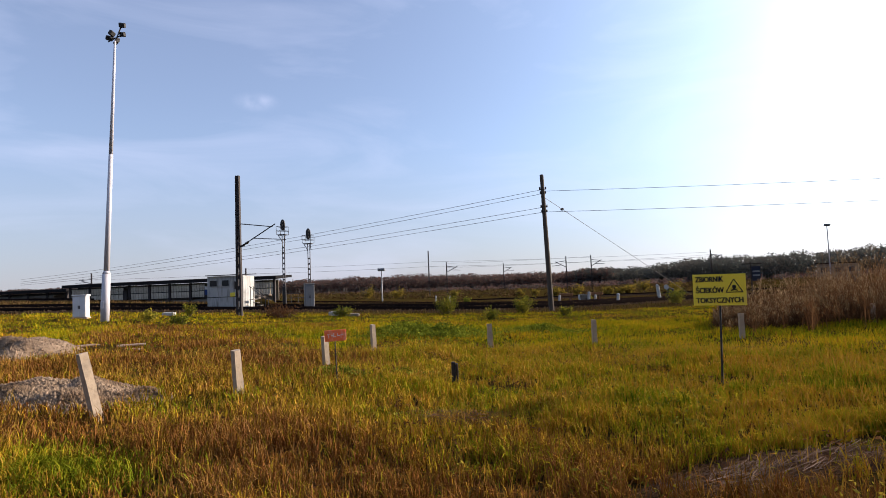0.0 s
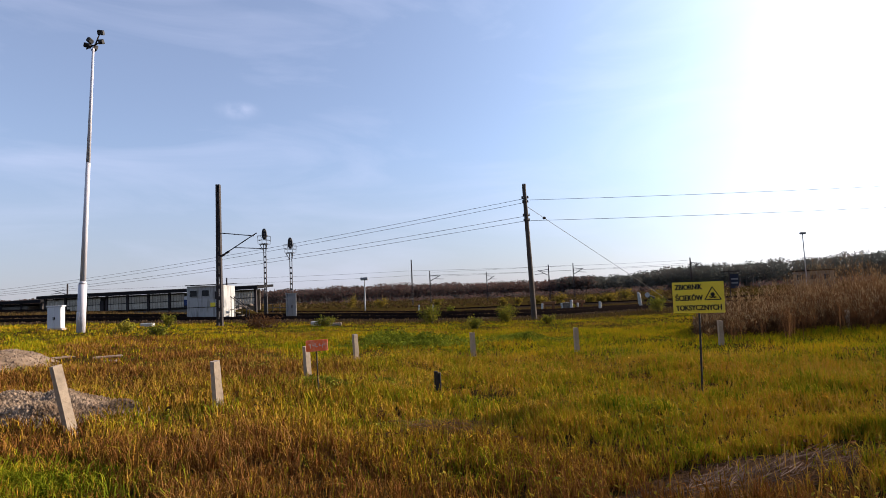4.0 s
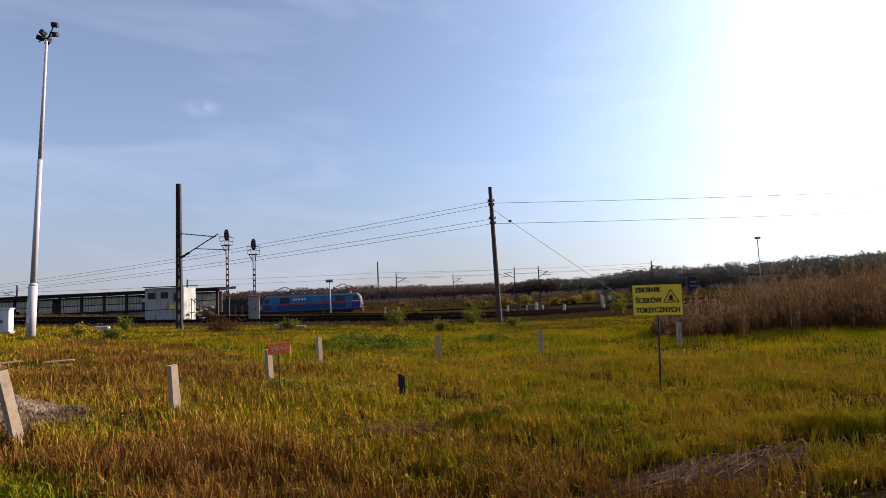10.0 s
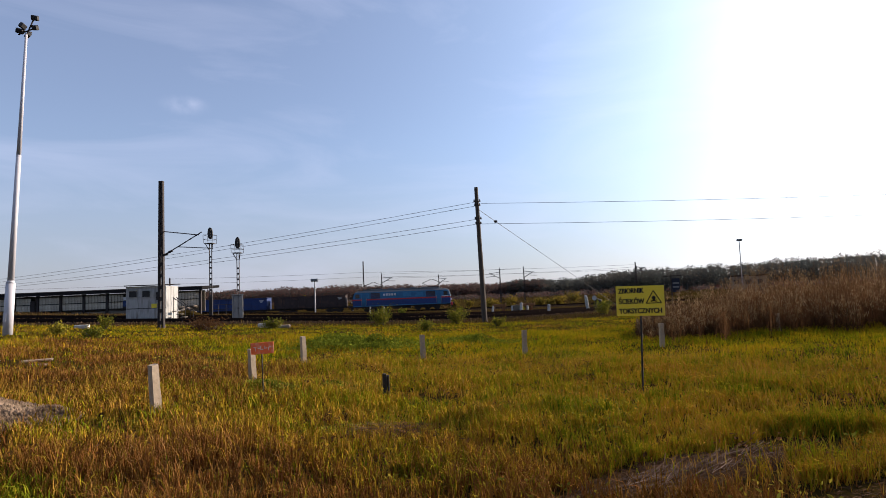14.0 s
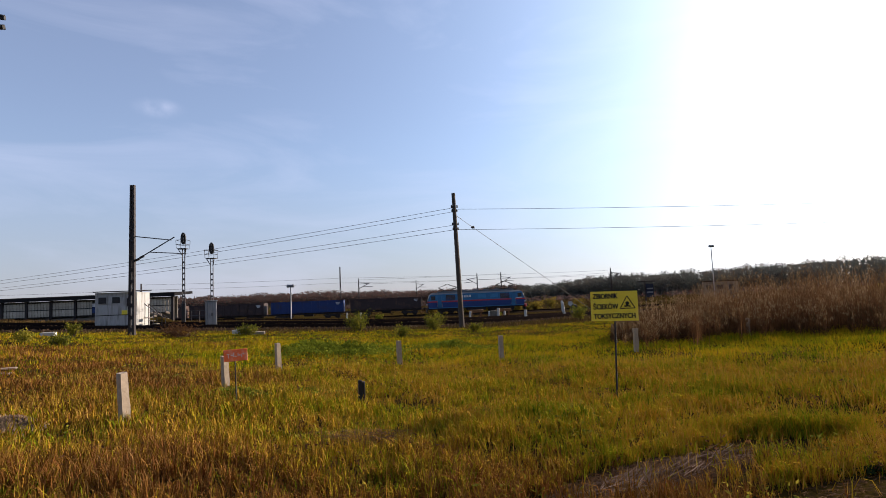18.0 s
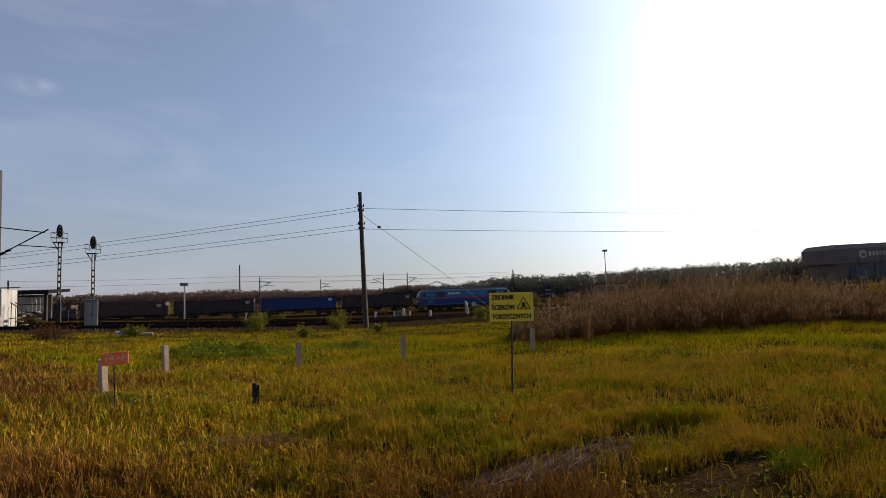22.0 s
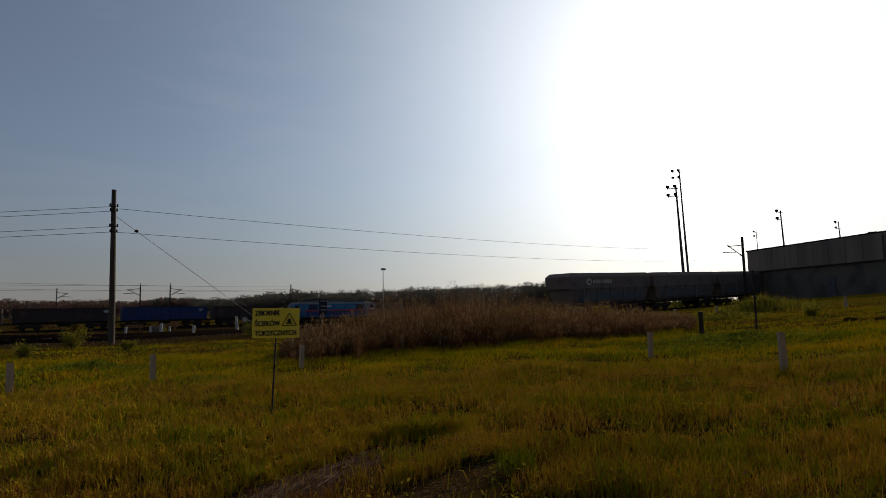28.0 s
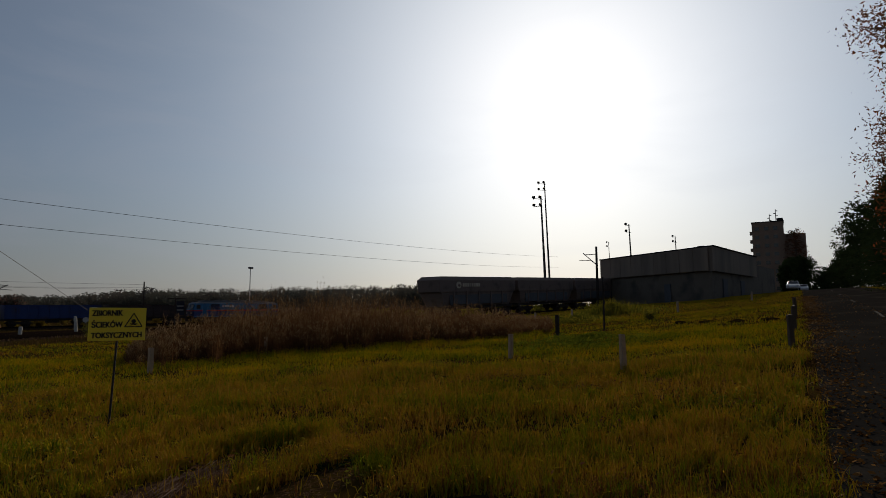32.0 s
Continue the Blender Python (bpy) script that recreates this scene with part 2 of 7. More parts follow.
M = dict(
    soil=material("soil_and_thatch", (0.04, 0.025, 0.007), (0.018, 0.012, 0.004), 3.0, 1.0, spots=(0.03, 0.022, 0.006), spot_scale=0.18, spot_at=0.52, bump=0.6, spec=0.0),
    grass=leafy("grass_blades", [(0.055, 0.1, 0.004), (0.15, 0.19, 0.006), (0.265, 0.225, 0.009), (0.34, 0.21, 0.016), (0.36, 0.185, 0.024), (0.42, 0.255, 0.05)], 0.9, 0.08),
    grass_far=leafy("grass_farther_off", [(0.07, 0.115, 0.005), (0.17, 0.185, 0.006), (0.36, 0.25, 0.008), (0.43, 0.23, 0.013)], 0.5, 0.15),
    dry_grass=leafy("dry_grass_blades", [(0.06, 0.036, 0.007), (0.15, 0.075, 0.013), (0.16, 0.06, 0.019), (0.25, 0.14, 0.042)], 0.5, 0.08),
    stalk=leafy("pale_stalks", [(0.22, 0.125, 0.012), (0.3, 0.19, 0.03), (0.25, 0.12, 0.02)], 0.6, 0.22),
    yard_grass=leafy("yard_growth", [(0.045, 0.042, 0.012), (0.078, 0.055, 0.018), (0.072, 0.038, 0.02), (0.115, 0.08, 0.034)], 0.1, 0.1),
    green=leafy("nettle_leaves", [(0.05, 0.065, 0.008), (0.1, 0.125, 0.012), (0.19, 0.2, 0.02)], 1.6, 0.25),
    lush=leafy("lush_grass", [(0.05, 0.078, 0.004), (0.105, 0.13, 0.006), (0.19, 0.185, 0.01)], 1.2, 0.1),
    straw=leafy("dry_straw", [(0.035, 0.02, 0.012), (0.075, 0.043, 0.024), (0.05, 0.028, 0.016), (0.12, 0.075, 0.048)], 2.0, 0.05),
    straw_pale=leafy("bleached_stalks", [(0.04, 0.026, 0.019), (0.08, 0.054, 0.041), (0.16, 0.115, 0.092)], 3.0, 0.06),
    weed=leafy("withered_weeds", [(0.06, 0.029, 0.014), (0.095, 0.05, 0.023), (0.07, 0.032, 0.016), (0.028, 0.022, 0.01)], 0.3, 0.38),
    plume=leafy("seed_heads", [(0.07, 0.042, 0.021), (0.13, 0.084, 0.043), (0.25, 0.18, 0.105)], 0.5, 0.35),
    bush=leafy("bush_leaves", [(0.06, 0.075, 0.012), (0.13, 0.13, 0.018), (0.32, 0.25, 0.03)], 0.6, 0.25),
    golden=leafy("golden_leaves", [(0.09, 0.075, 0.016), (0.16, 0.12, 0.02), (0.26, 0.17, 0.03)], 0.3, 0.3),
    # far woods: the greying of distance haze is mixed into these leaf colours
    wood_brown=leafy("hazy_autumn_wood", [(0.052, 0.053, 0.048), (0.075, 0.057, 0.052), (0.105, 0.056, 0.048), (0.068, 0.058, 0.052), (0.05, 0.054, 0.048)], 0.06, 0.5),
    wood_dark=leafy("hazy_pine_wood", [(0.038, 0.048, 0.048), (0.05, 0.058, 0.055), (0.062, 0.061, 0.055), (0.08, 0.066, 0.056)], 0.06, 0.5),
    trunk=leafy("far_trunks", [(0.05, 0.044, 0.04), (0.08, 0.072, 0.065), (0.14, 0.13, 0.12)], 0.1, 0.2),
    leaves=leafy("poplar_leaves", [(0.045, 0.03, 0.012), (0.11, 0.042, 0.018), (0.2, 0.056, 0.026)], 0.4, 0.4),
    needles=leafy("spruce_needles", [(0.018, 0.035, 0.014), (0.035, 0.05, 0.018)], 0.5, 0.1),
    fallen=leafy("fallen_leaves", [(0.05, 0.025, 0.01), (0.1, 0.05, 0.016), (0.16, 0.085, 0.03), (0.3, 0.2, 0.1)], 2.0, 0.1),
    bark=material("bark", (0.1, 0.075, 0.055), (0.05, 0.04, 0.03), 14, 0.95, bump=0.8),
    asphalt=material("asphalt", (0.02, 0.019, 0.018), (0.012, 0.012, 0.012), 30, 1.0, bump=0.3, spots=(0.03, 0.028, 0.025), spot_scale=0.5, spec=0.0),
    road_paint=material("road_paint", (0.12, 0.12, 0.115), (0.05, 0.05, 0.05), 8, 1.0, spec=0.0),
    gravel=material("gravel_grains", (0.3, 0.215, 0.145), (0.1, 0.066, 0.042), 9, 0.95, bump=0.6, island=0.6, spots=(0.09, 0.055, 0.03), spot_scale=1.1, spot_at=0.56),
    # track colours set darker than real rust and stone, with shade included
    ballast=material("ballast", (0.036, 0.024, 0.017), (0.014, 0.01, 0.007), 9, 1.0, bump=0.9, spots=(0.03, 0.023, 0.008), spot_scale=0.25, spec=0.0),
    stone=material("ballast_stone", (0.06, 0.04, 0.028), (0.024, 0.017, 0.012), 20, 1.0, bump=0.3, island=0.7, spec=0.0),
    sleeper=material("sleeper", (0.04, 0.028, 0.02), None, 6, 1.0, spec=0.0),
    rail=material("shaded_rail_steel", (0.012, 0.008, 0.007), (0.008, 0.006, 0.005), 8, 1.0, 0.0, spec=0.0),
    concrete=material("concrete", (0.38, 0.3, 0.22), (0.2, 0.155, 0.11), 14, 0.9, bump=0.6, spots=(0.19, 0.155, 0.12), spot_scale=3.0),
    rust=material("rusty_orange", (0.2, 0.09, 0.035), (0.13, 0.06, 0.025), 6, 0.9, spots=(0.15, 0.07, 0.03)),
    stump=material("charred_wood", (0.03, 0.025, 0.02), (0.012, 0.01, 0.01), 12, 0.9, bump=0.7),
    white=material("white_paint", (0.52, 0.53, 0.55), (0.44, 0.44, 0.45), 3, 0.6, spots=(0.5, 0.47, 0.42), spot_scale=1.5, spot_at=0.66),
    mast=material("mast_paint", (0.46, 0.45, 0.48), (0.38, 0.37, 0.4), 5, 0.55, spots=(0.45, 0.4, 0.38), spot_scale=1.2, spot_at=0.68, stretch=(1, 1, 0.3)),
    grey=material("grey_cabinet", (0.15, 0.155, 0.165), (0.11, 0.115, 0.12), 3, 0.6),
    pale=material("hut_boards", (0.36, 0.36, 0.345), (0.27, 0.27, 0.26), 5, 0.8, spots=(0.18, 0.17, 0.16), spot_scale=1.6, spot_at=0.6, stretch=(3, 3, 0.5)),
    tar=material("tar_roof", (0.02, 0.019, 0.02), (0.012, 0.012, 0.013), 4, 1.0, spec=0.0),
    beam=material("dark_steel", (0.035, 0.028, 0.026), (0.02, 0.016, 0.016), 6, 0.75, 0.2),
    pane=material("milky_panel", (0.48, 0.43, 0.345), (0.38, 0.34, 0.27), 3, 0.8, spots=(0.28, 0.25, 0.2), spot_scale=1.0, rand=0.12),
    glass=material("dark_glass", (0.02, 0.022, 0.025), (0.015, 0.016, 0.018), 2, 0.15, 0.0, 0.0, spec=0.6),
    creosote=material("pole_wood", (0.075, 0.058, 0.045), (0.04, 0.032, 0.026), 10, 0.9, bump=0.6, stretch=(4, 4, 0.4)),
    iron=material("lattice_iron", (0.05, 0.047, 0.05), (0.03, 0.027, 0.03), 8, 0.7, 0.3),
    steel=material("galvanised_steel", (0.3, 0.3, 0.31), (0.2, 0.2, 0.21), 8, 0.5, 0.6),
    wire=material("wire", (0.06, 0.06, 0.07), None, 8, 0.6, 0.5),
    black=material("black_paint", (0.015, 0.015, 0.016), None, 6, 0.55),
    yellow=material("sign_yellow", (0.74, 0.6, 0.05), (0.65, 0.52, 0.04), 5, 0.5, spots=(0.6, 0.48, 0.1), spot_scale=4, spot_at=0.66, bump=0.05),
    red=material("faded_red", (0.95, 0.2, 0.06), (0.75, 0.13, 0.045), 14, 0.8, spots=(0.85, 0.36, 0.22), spot_scale=7, spot_at=0.6),
    pink=material("worn_lettering", (0.85, 0.66, 0.56), None, 12, 0.8),
    loco_blue=material("loco_light_blue", (0.02, 0.125, 0.25), (0.015, 0.095, 0.2), 3, 0.5, spots=(0.015, 0.07, 0.14), spot_scale=0.7),
    loco_sky=material("loco_pale_blue", (0.03, 0.17, 0.31), (0.024, 0.13, 0.26), 3, 0.5, spots=(0.025, 0.1, 0.2), spot_scale=0.9),
    loco_navy=material("loco_dark_blue", (0.012, 0.04, 0.15), (0.01, 0.03, 0.12), 3, 0.5, spots=(0.014, 0.025, 0.07), spot_scale=0.7),
    navy_dark=material("dark_navy_paint", (0.012, 0.016, 0.035), (0.008, 0.01, 0.02), 5, 0.7),
    loco_red=material("loco_red", (0.4, 0.03, 0.03), (0.3, 0.02, 0.03), 4, 0.5),
    loco_grey=material("loco_roof", (0.11, 0.12, 0.13), (0.06, 0.065, 0.07), 4, 0.7),
    wagon_dark=material("wagon_black_brown", (0.05, 0.032, 0.03), (0.03, 0.022, 0.022), 2.5, 0.85, spots=(0.09, 0.05, 0.035), spot_scale=0.6),
    wagon_brown=material("wagon_red_brown", (0.085, 0.045, 0.035), (0.05, 0.03, 0.026), 2.5, 0.85, spots=(0.035, 0.03, 0.03), spot_scale=0.6),
    wagon_blue=material("wagon_blue", (0.015, 0.038, 0.14), (0.012, 0.028, 0.095), 2.5, 0.7, spots=(0.03, 0.03, 0.05), spot_scale=0.6),
    hopper=material("hopper_grey_brown", (0.17, 0.13, 0.112), (0.125, 0.095, 0.082), 2.0, 0.8, spots=(0.06, 0.052, 0.048), spot_scale=0.7),
    hopper_blue=material("hopper_lower", (0.09, 0.1, 0.11), (0.06, 0.065, 0.075), 2.0, 0.8),
    render_grey=material("building_upper", (0.24, 0.195, 0.155), (0.18, 0.145, 0.115), 1.2, 0.9, spots=(0.15, 0.125, 0.1), spot_scale=0.5, spot_at=0.56, stretch=(1, 1, 0.12)),
    render_dark=material("building_lower", (0.14, 0.12, 0.095), (0.1, 0.088, 0.07), 1.5, 0.9, spots=(0.06, 0.055, 0.048), spot_scale=0.4),
    brick=material("tower_brick", (0.26, 0.18, 0.13), (0.19, 0.13, 0.095), 2.0, 0.9),
    car=material("car_paint", (0.62, 0.64, 0.66), (0.58, 0.6, 0.62), 2, 0.25, 0.1, 0.0, spec=0.6),
    rubber=material("rubber", (0.015, 0.015, 0.015), None, 8, 0.9),
    lamp_and_glare_glass=material("lamp_and_glare_glass", (0.5, 0.5, 0.48), None, 5, 0.2),
    lime=material("whitewash", (0.42, 0.42, 0.4), (0.28, 0.28, 0.265), 6, 0.9, spots=(0.3, 0.27, 0.24), spot_scale=4),
)

# ---- small builders ----


def box(bm, centre, size, rz=0.0, bevel=0.0, tilt=(0, 0)):
    m = pose(*centre, tilt[0], tilt[1], rz) @ Matrix.Diagonal((*size, 1))
    r = bmesh.ops.create_cube(bm, size=1.0, matrix=m)
    if bevel:
        edges = list({e for v in r["verts"] for e in v.link_edges})
        bmesh.ops.bevel(bm, geom=edges, offset=bevel, segments=1, affect="EDGES")
    return r["verts"]


def rod(bm, a, b, r, r2=None, n=8):
    a, b = Vector(a), Vector(b)
    d = b - a
    m = Matrix.Translation((a + b) / 2) @ d.to_track_quat("Z", "Y").to_matrix().to_4x4()
    return bmesh.ops.create_cone(bm, cap_ends=True, segments=n, radius1=r, radius2=r if r2 is None else r2, depth=d.length, matrix=m)["verts"]


def ball(bm, c, r, n=8, squash=1.0):
    return bmesh.ops.create_uvsphere(bm, u_segments=n, v_segments=max(4, n // 2 + 1), radius=r, matrix=pose(*c) @ Matrix.Diagonal((1, 1, squash, 1)))["verts"]


def prism(bm, outline, axis, lo, hi):
    """An outline of (u, v) pairs drawn out along axis ('x', 'y' or 'z') from lo to hi."""
    put = {"x": lambda u, v, w: (w, u, v), "y": lambda u, v, w: (u, w, v), "z": lambda u, v, w: (u, v, w)}[axis]
    a = [bm.verts.new(put(u, v, lo)) for u, v in outline]
    b = [bm.verts.new(put(u, v, hi)) for u, v in outline]
    n = len(outline)
    fs = [bm.faces.new((a[i], a[(i + 1) % n], b[(i + 1) % n], b[i])) for i in range(n)]
    fs += [bm.faces.new(a[::-1]), bm.faces.new(b)]
    bmesh.ops.recalc_face_normals(bm, faces=fs)
    return a + b


def meshed(name, bm, mat, smooth=False):
    me = bpy.data.meshes.new(name)
    bm.to_mesh(me)
    bm.free()
    for m in mat if isinstance(mat, (list, tuple)) else (mat,):
        me.materials.append(m)
    if smooth:
        me.shade_smooth()
    return me


def part(name, bm, mat, parent, label="", smooth=False):
    ob = new(name, meshed(name, bm, mat, smooth))
    ob.parent = parent
    return tagged(ob, label) if label else ob


def thing(name, at, rz=0.0, label="", category="", group="", kind=""):
    ob = new(name)
    ob.empty_display_size = 0.2
    ob.matrix_world = pose(*at, 0, 0, rz)
    return tagged(ob, label, category, group, kind)


def solid(name, bm, mat, at=(0, 0, 0), rz=0.0, smooth=False, **tags):
    ob = new(name, meshed(name, bm, mat, smooth))
    ob.matrix_world = pose(*at, 0, 0, rz)
    return tagged(ob, **tags)


def stuff(name, verts, faces, mat, label, category, mats=None, kind="stuff"):
    me = bpy.data.meshes.new(name)
    v = np.asarray(verts, np.float32)
    f = np.asarray(faces, np.int32)
    me.vertices.add(len(v))
    me.vertices.foreach_set("co", v.ravel())
    k = f.shape[1]
    me.loops.add(f.size)
    me.loops.foreach_set("vertex_index", f.ravel())
    me.polygons.add(len(f))
    me.polygons.foreach_set("loop_start", np.arange(0, f.size, k, dtype=np.int32))
    me.polygons.foreach_set("loop_total", np.full(len(f), k, np.int32))
    me.update(calc_edges=True)
    me.validate()
    me.materials.append(mat)
    return tagged(new(name, me), label, category, "", kind)


rng = np.random.default_rng(7)

# ---- ground ----
TILT_AZ = [-180, -130, -90, -45, -37, -27, -20, -14, -6, 5, 20, 31, 45, 53, 62, 70, 78, 84, 90, 130, 180]
TILT_DEG = [0, 0, 1.0, 1.5, 1.4, 1.0, 0.72, 0.48, 0.12, -0.12, -0.05, 0.06, 0.45, 0.7, 1.1, 1.75, 2.5, 2.8, 2.8, 0, 0]


def ground_z(x, y):
    """The lie of the land: nearly level before the tracks, rising gently to both sides, a little lower in the yard."""
    x, y = np.asarray(x, float), np.asarray(y, float)
    az, d = np.degrees(np.arctan2(x, y)), np.hypot(x, y)
    far = np.where(d < 60, d, 60 + 40 * (1 - np.exp(-np.maximum(d - 60, 0) / 40)))
    z = far * np.tan(np.radians(np.interp(az, TILT_AZ, TILT_DEG)))
    s = np.clip((y - 42) / 45, 0, 1)
    side = np.clip((az + 45) / 15, 0, 1) * np.clip((50 - az) / 12, 0, 1)
    z = z - 1.25 * s * s * (3 - 2 * s) * side
    near = np.clip((40 - d) / 20, 0, 1) * np.clip((d - 3) / 3, 0, 1)
    return z + near * 0.035 * (np.sin(x * 1.3 + 0.7 * y) + np.sin(y * 1.7 - x * 0.6 + 1.0))


def gz(x, y):
    return float(ground_z(x, y))


ROAD_SLOPE, ROAD_WIDE = 0.2, 5.4


def road_side(x):
    """The edge of the carriageway next to the grass."""
    return 0.05 + ROAD_SLOPE * x


def build_ground():
    rings = np.r_[0.0, np.geomspace(0.8, 60, 80), np.geomspace(63, 3500, 40)]
    n = 300
    a = np.linspace(0, 2 * math.pi, n, endpoint=False)
    x, y = np.outer(rings, np.sin(a)), np.outer(rings, np.cos(a))
    z = ground_z(x, y)
    under = (y < road_side(x) - 0.25) & (y > road_side(x) - ROAD_WIDE + 0.25)
    apron = (x > 1.0) & (x < 4.3) & (y < 4.3) & (y > 0)
    z = z - 0.12 * (under | apron)
    verts = np.stack([x, y, z], -1).reshape(-1, 3)
    i, j = np.meshgrid(np.arange(len(rings) - 1), np.arange(n), indexing="ij")
    q = np.stack([i * n + j, i * n + (j + 1) % n, (i + 1) * n + (j + 1) % n, (i + 1) * n + j], -1).reshape(-1, 4)[:, ::-1]
    ob = stuff("ground", verts, q, M["soil"], "grassy brown soil beside the railway yard", "ground", kind="structure")
    ob.data.shade_smooth()


build_ground()


def strip(name, line, wide, lift, mat, label, category, thick=0.0):
    """A band of given width that follows the ground along a polyline."""
    p = np.array(line, float)
    t = np.gradient(p, axis=0)
    t /= np.linalg.norm(t, axis=1)[:, None]
    nrm = np.stack([-t[:, 1], t[:, 0]], -1)
    cols = np.linspace(-0.5, 0.5, 7)
    v = []
    for c in cols:
        q = p + nrm * wide * c
        edge = thick * (abs(c) > 0.4)
        v.append(np.c_[q, ground_z(q[:, 0], q[:, 1]) + lift - edge])
    v = np.stack(v, 1)
    nc, nl = len(cols), len(p)
    i, j = np.meshgrid(np.arange(nl - 1), np.arange(nc - 1), indexing="ij")
    f = np.stack([i * nc + j, i * nc + j + 1, (i + 1) * nc + j + 1, (i + 1) * nc + j], -1).reshape(-1, 4)
    ob = stuff(name, v.reshape(-1, 3), f[:, ::-1], mat, label, category, kind="structure")
    return ob


road_x = np.r_[np.arange(-14, 40, 0.6), np.arange(40, 420, 4)]
strip("road", np.c_[road_x, road_side(road_x) - ROAD_WIDE / 2], ROAD_WIDE, 0.015, M["asphalt"], "worn grey asphalt lane strewn with fallen leaves", "road")


def build_apron():
    bm = bmesh.new()
    pts = [(0.9, 0.1), (1.1, 3.2), (1.6, 4.3), (2.5, 4.52), (3.3, 4.5), (4.2, 3.6), (4.8, 1.0)]
    c = bm.verts.new((2.5, 2.4, gz(2.5, 2.4) + 0.012))
    vs = [bm.verts.new((x, y, gz(x, y) + 0.012)) for x, y in pts]
    for i in range(len(vs)):
        bm.faces.new((c, vs[i - 1], vs[i]))
    bmesh.ops.recalc_face_normals(bm, faces=bm.faces)
    bmesh.ops.subdivide_edges(bm, edges=bm.edges[:], cuts=3, use_grid_fill=True)
    for v in bm.verts:
        v.co.z = gz(v.co.x, v.co.y) + 0.012
    solid("pavement", bm, M["asphalt"], label="broken asphalt apron at the roadside", category="pavement", kind="structure")


build_apron()


def build_dashes():
    for x0 in (26, 38, 50, 62, 74, 90):
        xs = np.linspace(x0, x0 + 3.2, 8)
        strip("road_dash", np.c_[xs, road_side(xs) - 2.3], 0.085, 0.03, M["road_paint"], "worn white dash on the asphalt lane", "road marking")


build_dashes()

# ---- railway tracks ----


def curve_line(pts, step=1.5):
    """Points (x, y) every step along x, smoothed between the given ones."""
    p = np.array(pts, float)
    x = np.arange(p[0, 0], p[-1, 0], step)
    y = np.interp(x, p[:, 0], p[:, 1])
    k = np.hanning(15)
    k /= k.sum()
    y = np.convolve(np.pad(y, 7, mode="reflect", reflect_type="odd"), k, mode="valid")
    return np.c_[x, y]


def build_track(name, line, bed, level=None, bed_wide=2.7):
    """Ballast bed, sleepers and two rails along a line; level fixes the rail head's height."""
    x, y = line[:, 0], line[:, 1]
    z = ground_z(x, y) + bed if level is None else np.zeros(len(x)) + level - 0.16
    t = np.gradient(line, axis=0)
    t /= np.linalg.norm(t, axis=1)[:, None]
    nr = np.stack([-t[:, 1], t[:, 0]], -1)
    track = thing(name, (0, 0, 0), 0, "rusty rails on dark ballast overgrown at the edges", "railway track", "tracks of the yard", "structure")
    prof = [(-bed_wide / 2 - 0.7, -0.5), (-bed_wide / 2, 0.0), (bed_wide / 2, 0.0), (bed_wide / 2 + 0.7, -0.5)]
    v = np.stack([np.c_[line + nr * o, z + h] for o, h in prof], 1)
    n, k = len(x), len(prof)
    i, j = np.meshgrid(np.arange(n - 1), np.arange(k - 1), indexing="ij")
    f = np.stack([i * k + j, i * k + j + 1, (i + 1) * k + j + 1, (i + 1) * k + j], -1).reshape(-1, 4)
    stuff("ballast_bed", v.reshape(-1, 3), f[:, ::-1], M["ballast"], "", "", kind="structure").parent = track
    for side in (-0.75, 0.75):
        prof = [(-0.07, 0.0), (-0.035, 0.03), (-0.035, 0.18), (0.035, 0.18), (0.035, 0.03), (0.07, 0.0)]
        v = np.stack([np.c_[line + nr * (side + o), z + h] for o, h in prof], 1)
        k = len(prof)
        i, j = np.meshgrid(np.arange(n - 1), np.arange(k - 1), indexing="ij")
        f = np.stack([i * k + j, i * k + j + 1, (i + 1) * k + j + 1, (i + 1) * k + j], -1).reshape(-1, 4)
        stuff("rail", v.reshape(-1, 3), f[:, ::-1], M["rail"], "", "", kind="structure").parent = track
    # sleepers
    s = np.r_[0, np.cumsum(np.linalg.norm(np.diff(line, axis=0), axis=1))]
    at = np.arange(0, s[-1], 0.65)
    px, py, pz = np.interp(at, s, x), np.interp(at, s, y), np.interp(at, s, z)
    tx, ty = np.interp(at, s, t[:, 0]), np.interp(at, s, t[:, 1])
    cube = np.array([(a, b, c) for a in (-1.25, 1.25) for b in (-0.12, 0.12) for c in (-0.06, 0.012)])
    vv = np.stack([np.c_[px - ty * a + tx * b, py + tx * a + ty * b, pz + c] for a, b, c in cube], 1).reshape(-1, 3)
    fq = np.array([(0, 1, 3, 2), (4, 6, 7, 5), (0, 4, 5, 1), (2, 3, 7, 6), (1, 5, 7, 3)])
    ff = (np.arange(len(at))[:, None, None] * 8 + fq[None]).reshape(-1, 4)
    ob = stuff("sleepers", vv, ff, M["sleeper"], "", "")
    ob.parent = track


TRACK_D = lambda x: 106.0 + 0.04 * x
RAIL_Z = -1.0
TRACK_1 = curve_line([(-90, 29), (-45, 31.5), (-24, 33.6), (-10, 37.2), (0, 38.6), (8, 42), (15, 47), (30, 60), (60, 88), (75, 100)])
build_track("track_1", TRACK_1, 0.07)
TRACK_2 = curve_line([(-90, 35), (-45, 37.5), (-24, 38.5), (-10, 41.8), (0, 43.8), (8, 48.0), (15, 54), (40, 78), (70, 102)])
build_track("track_2", TRACK_2, 0.1)
TRACK_3 = curve_line([(-60, 55), (-21, 62), (-8, 64), (2.5, 66.5), (20, 73), (60, 93), (90, 104)])
build_track("track_3", TRACK_3, 0.15)
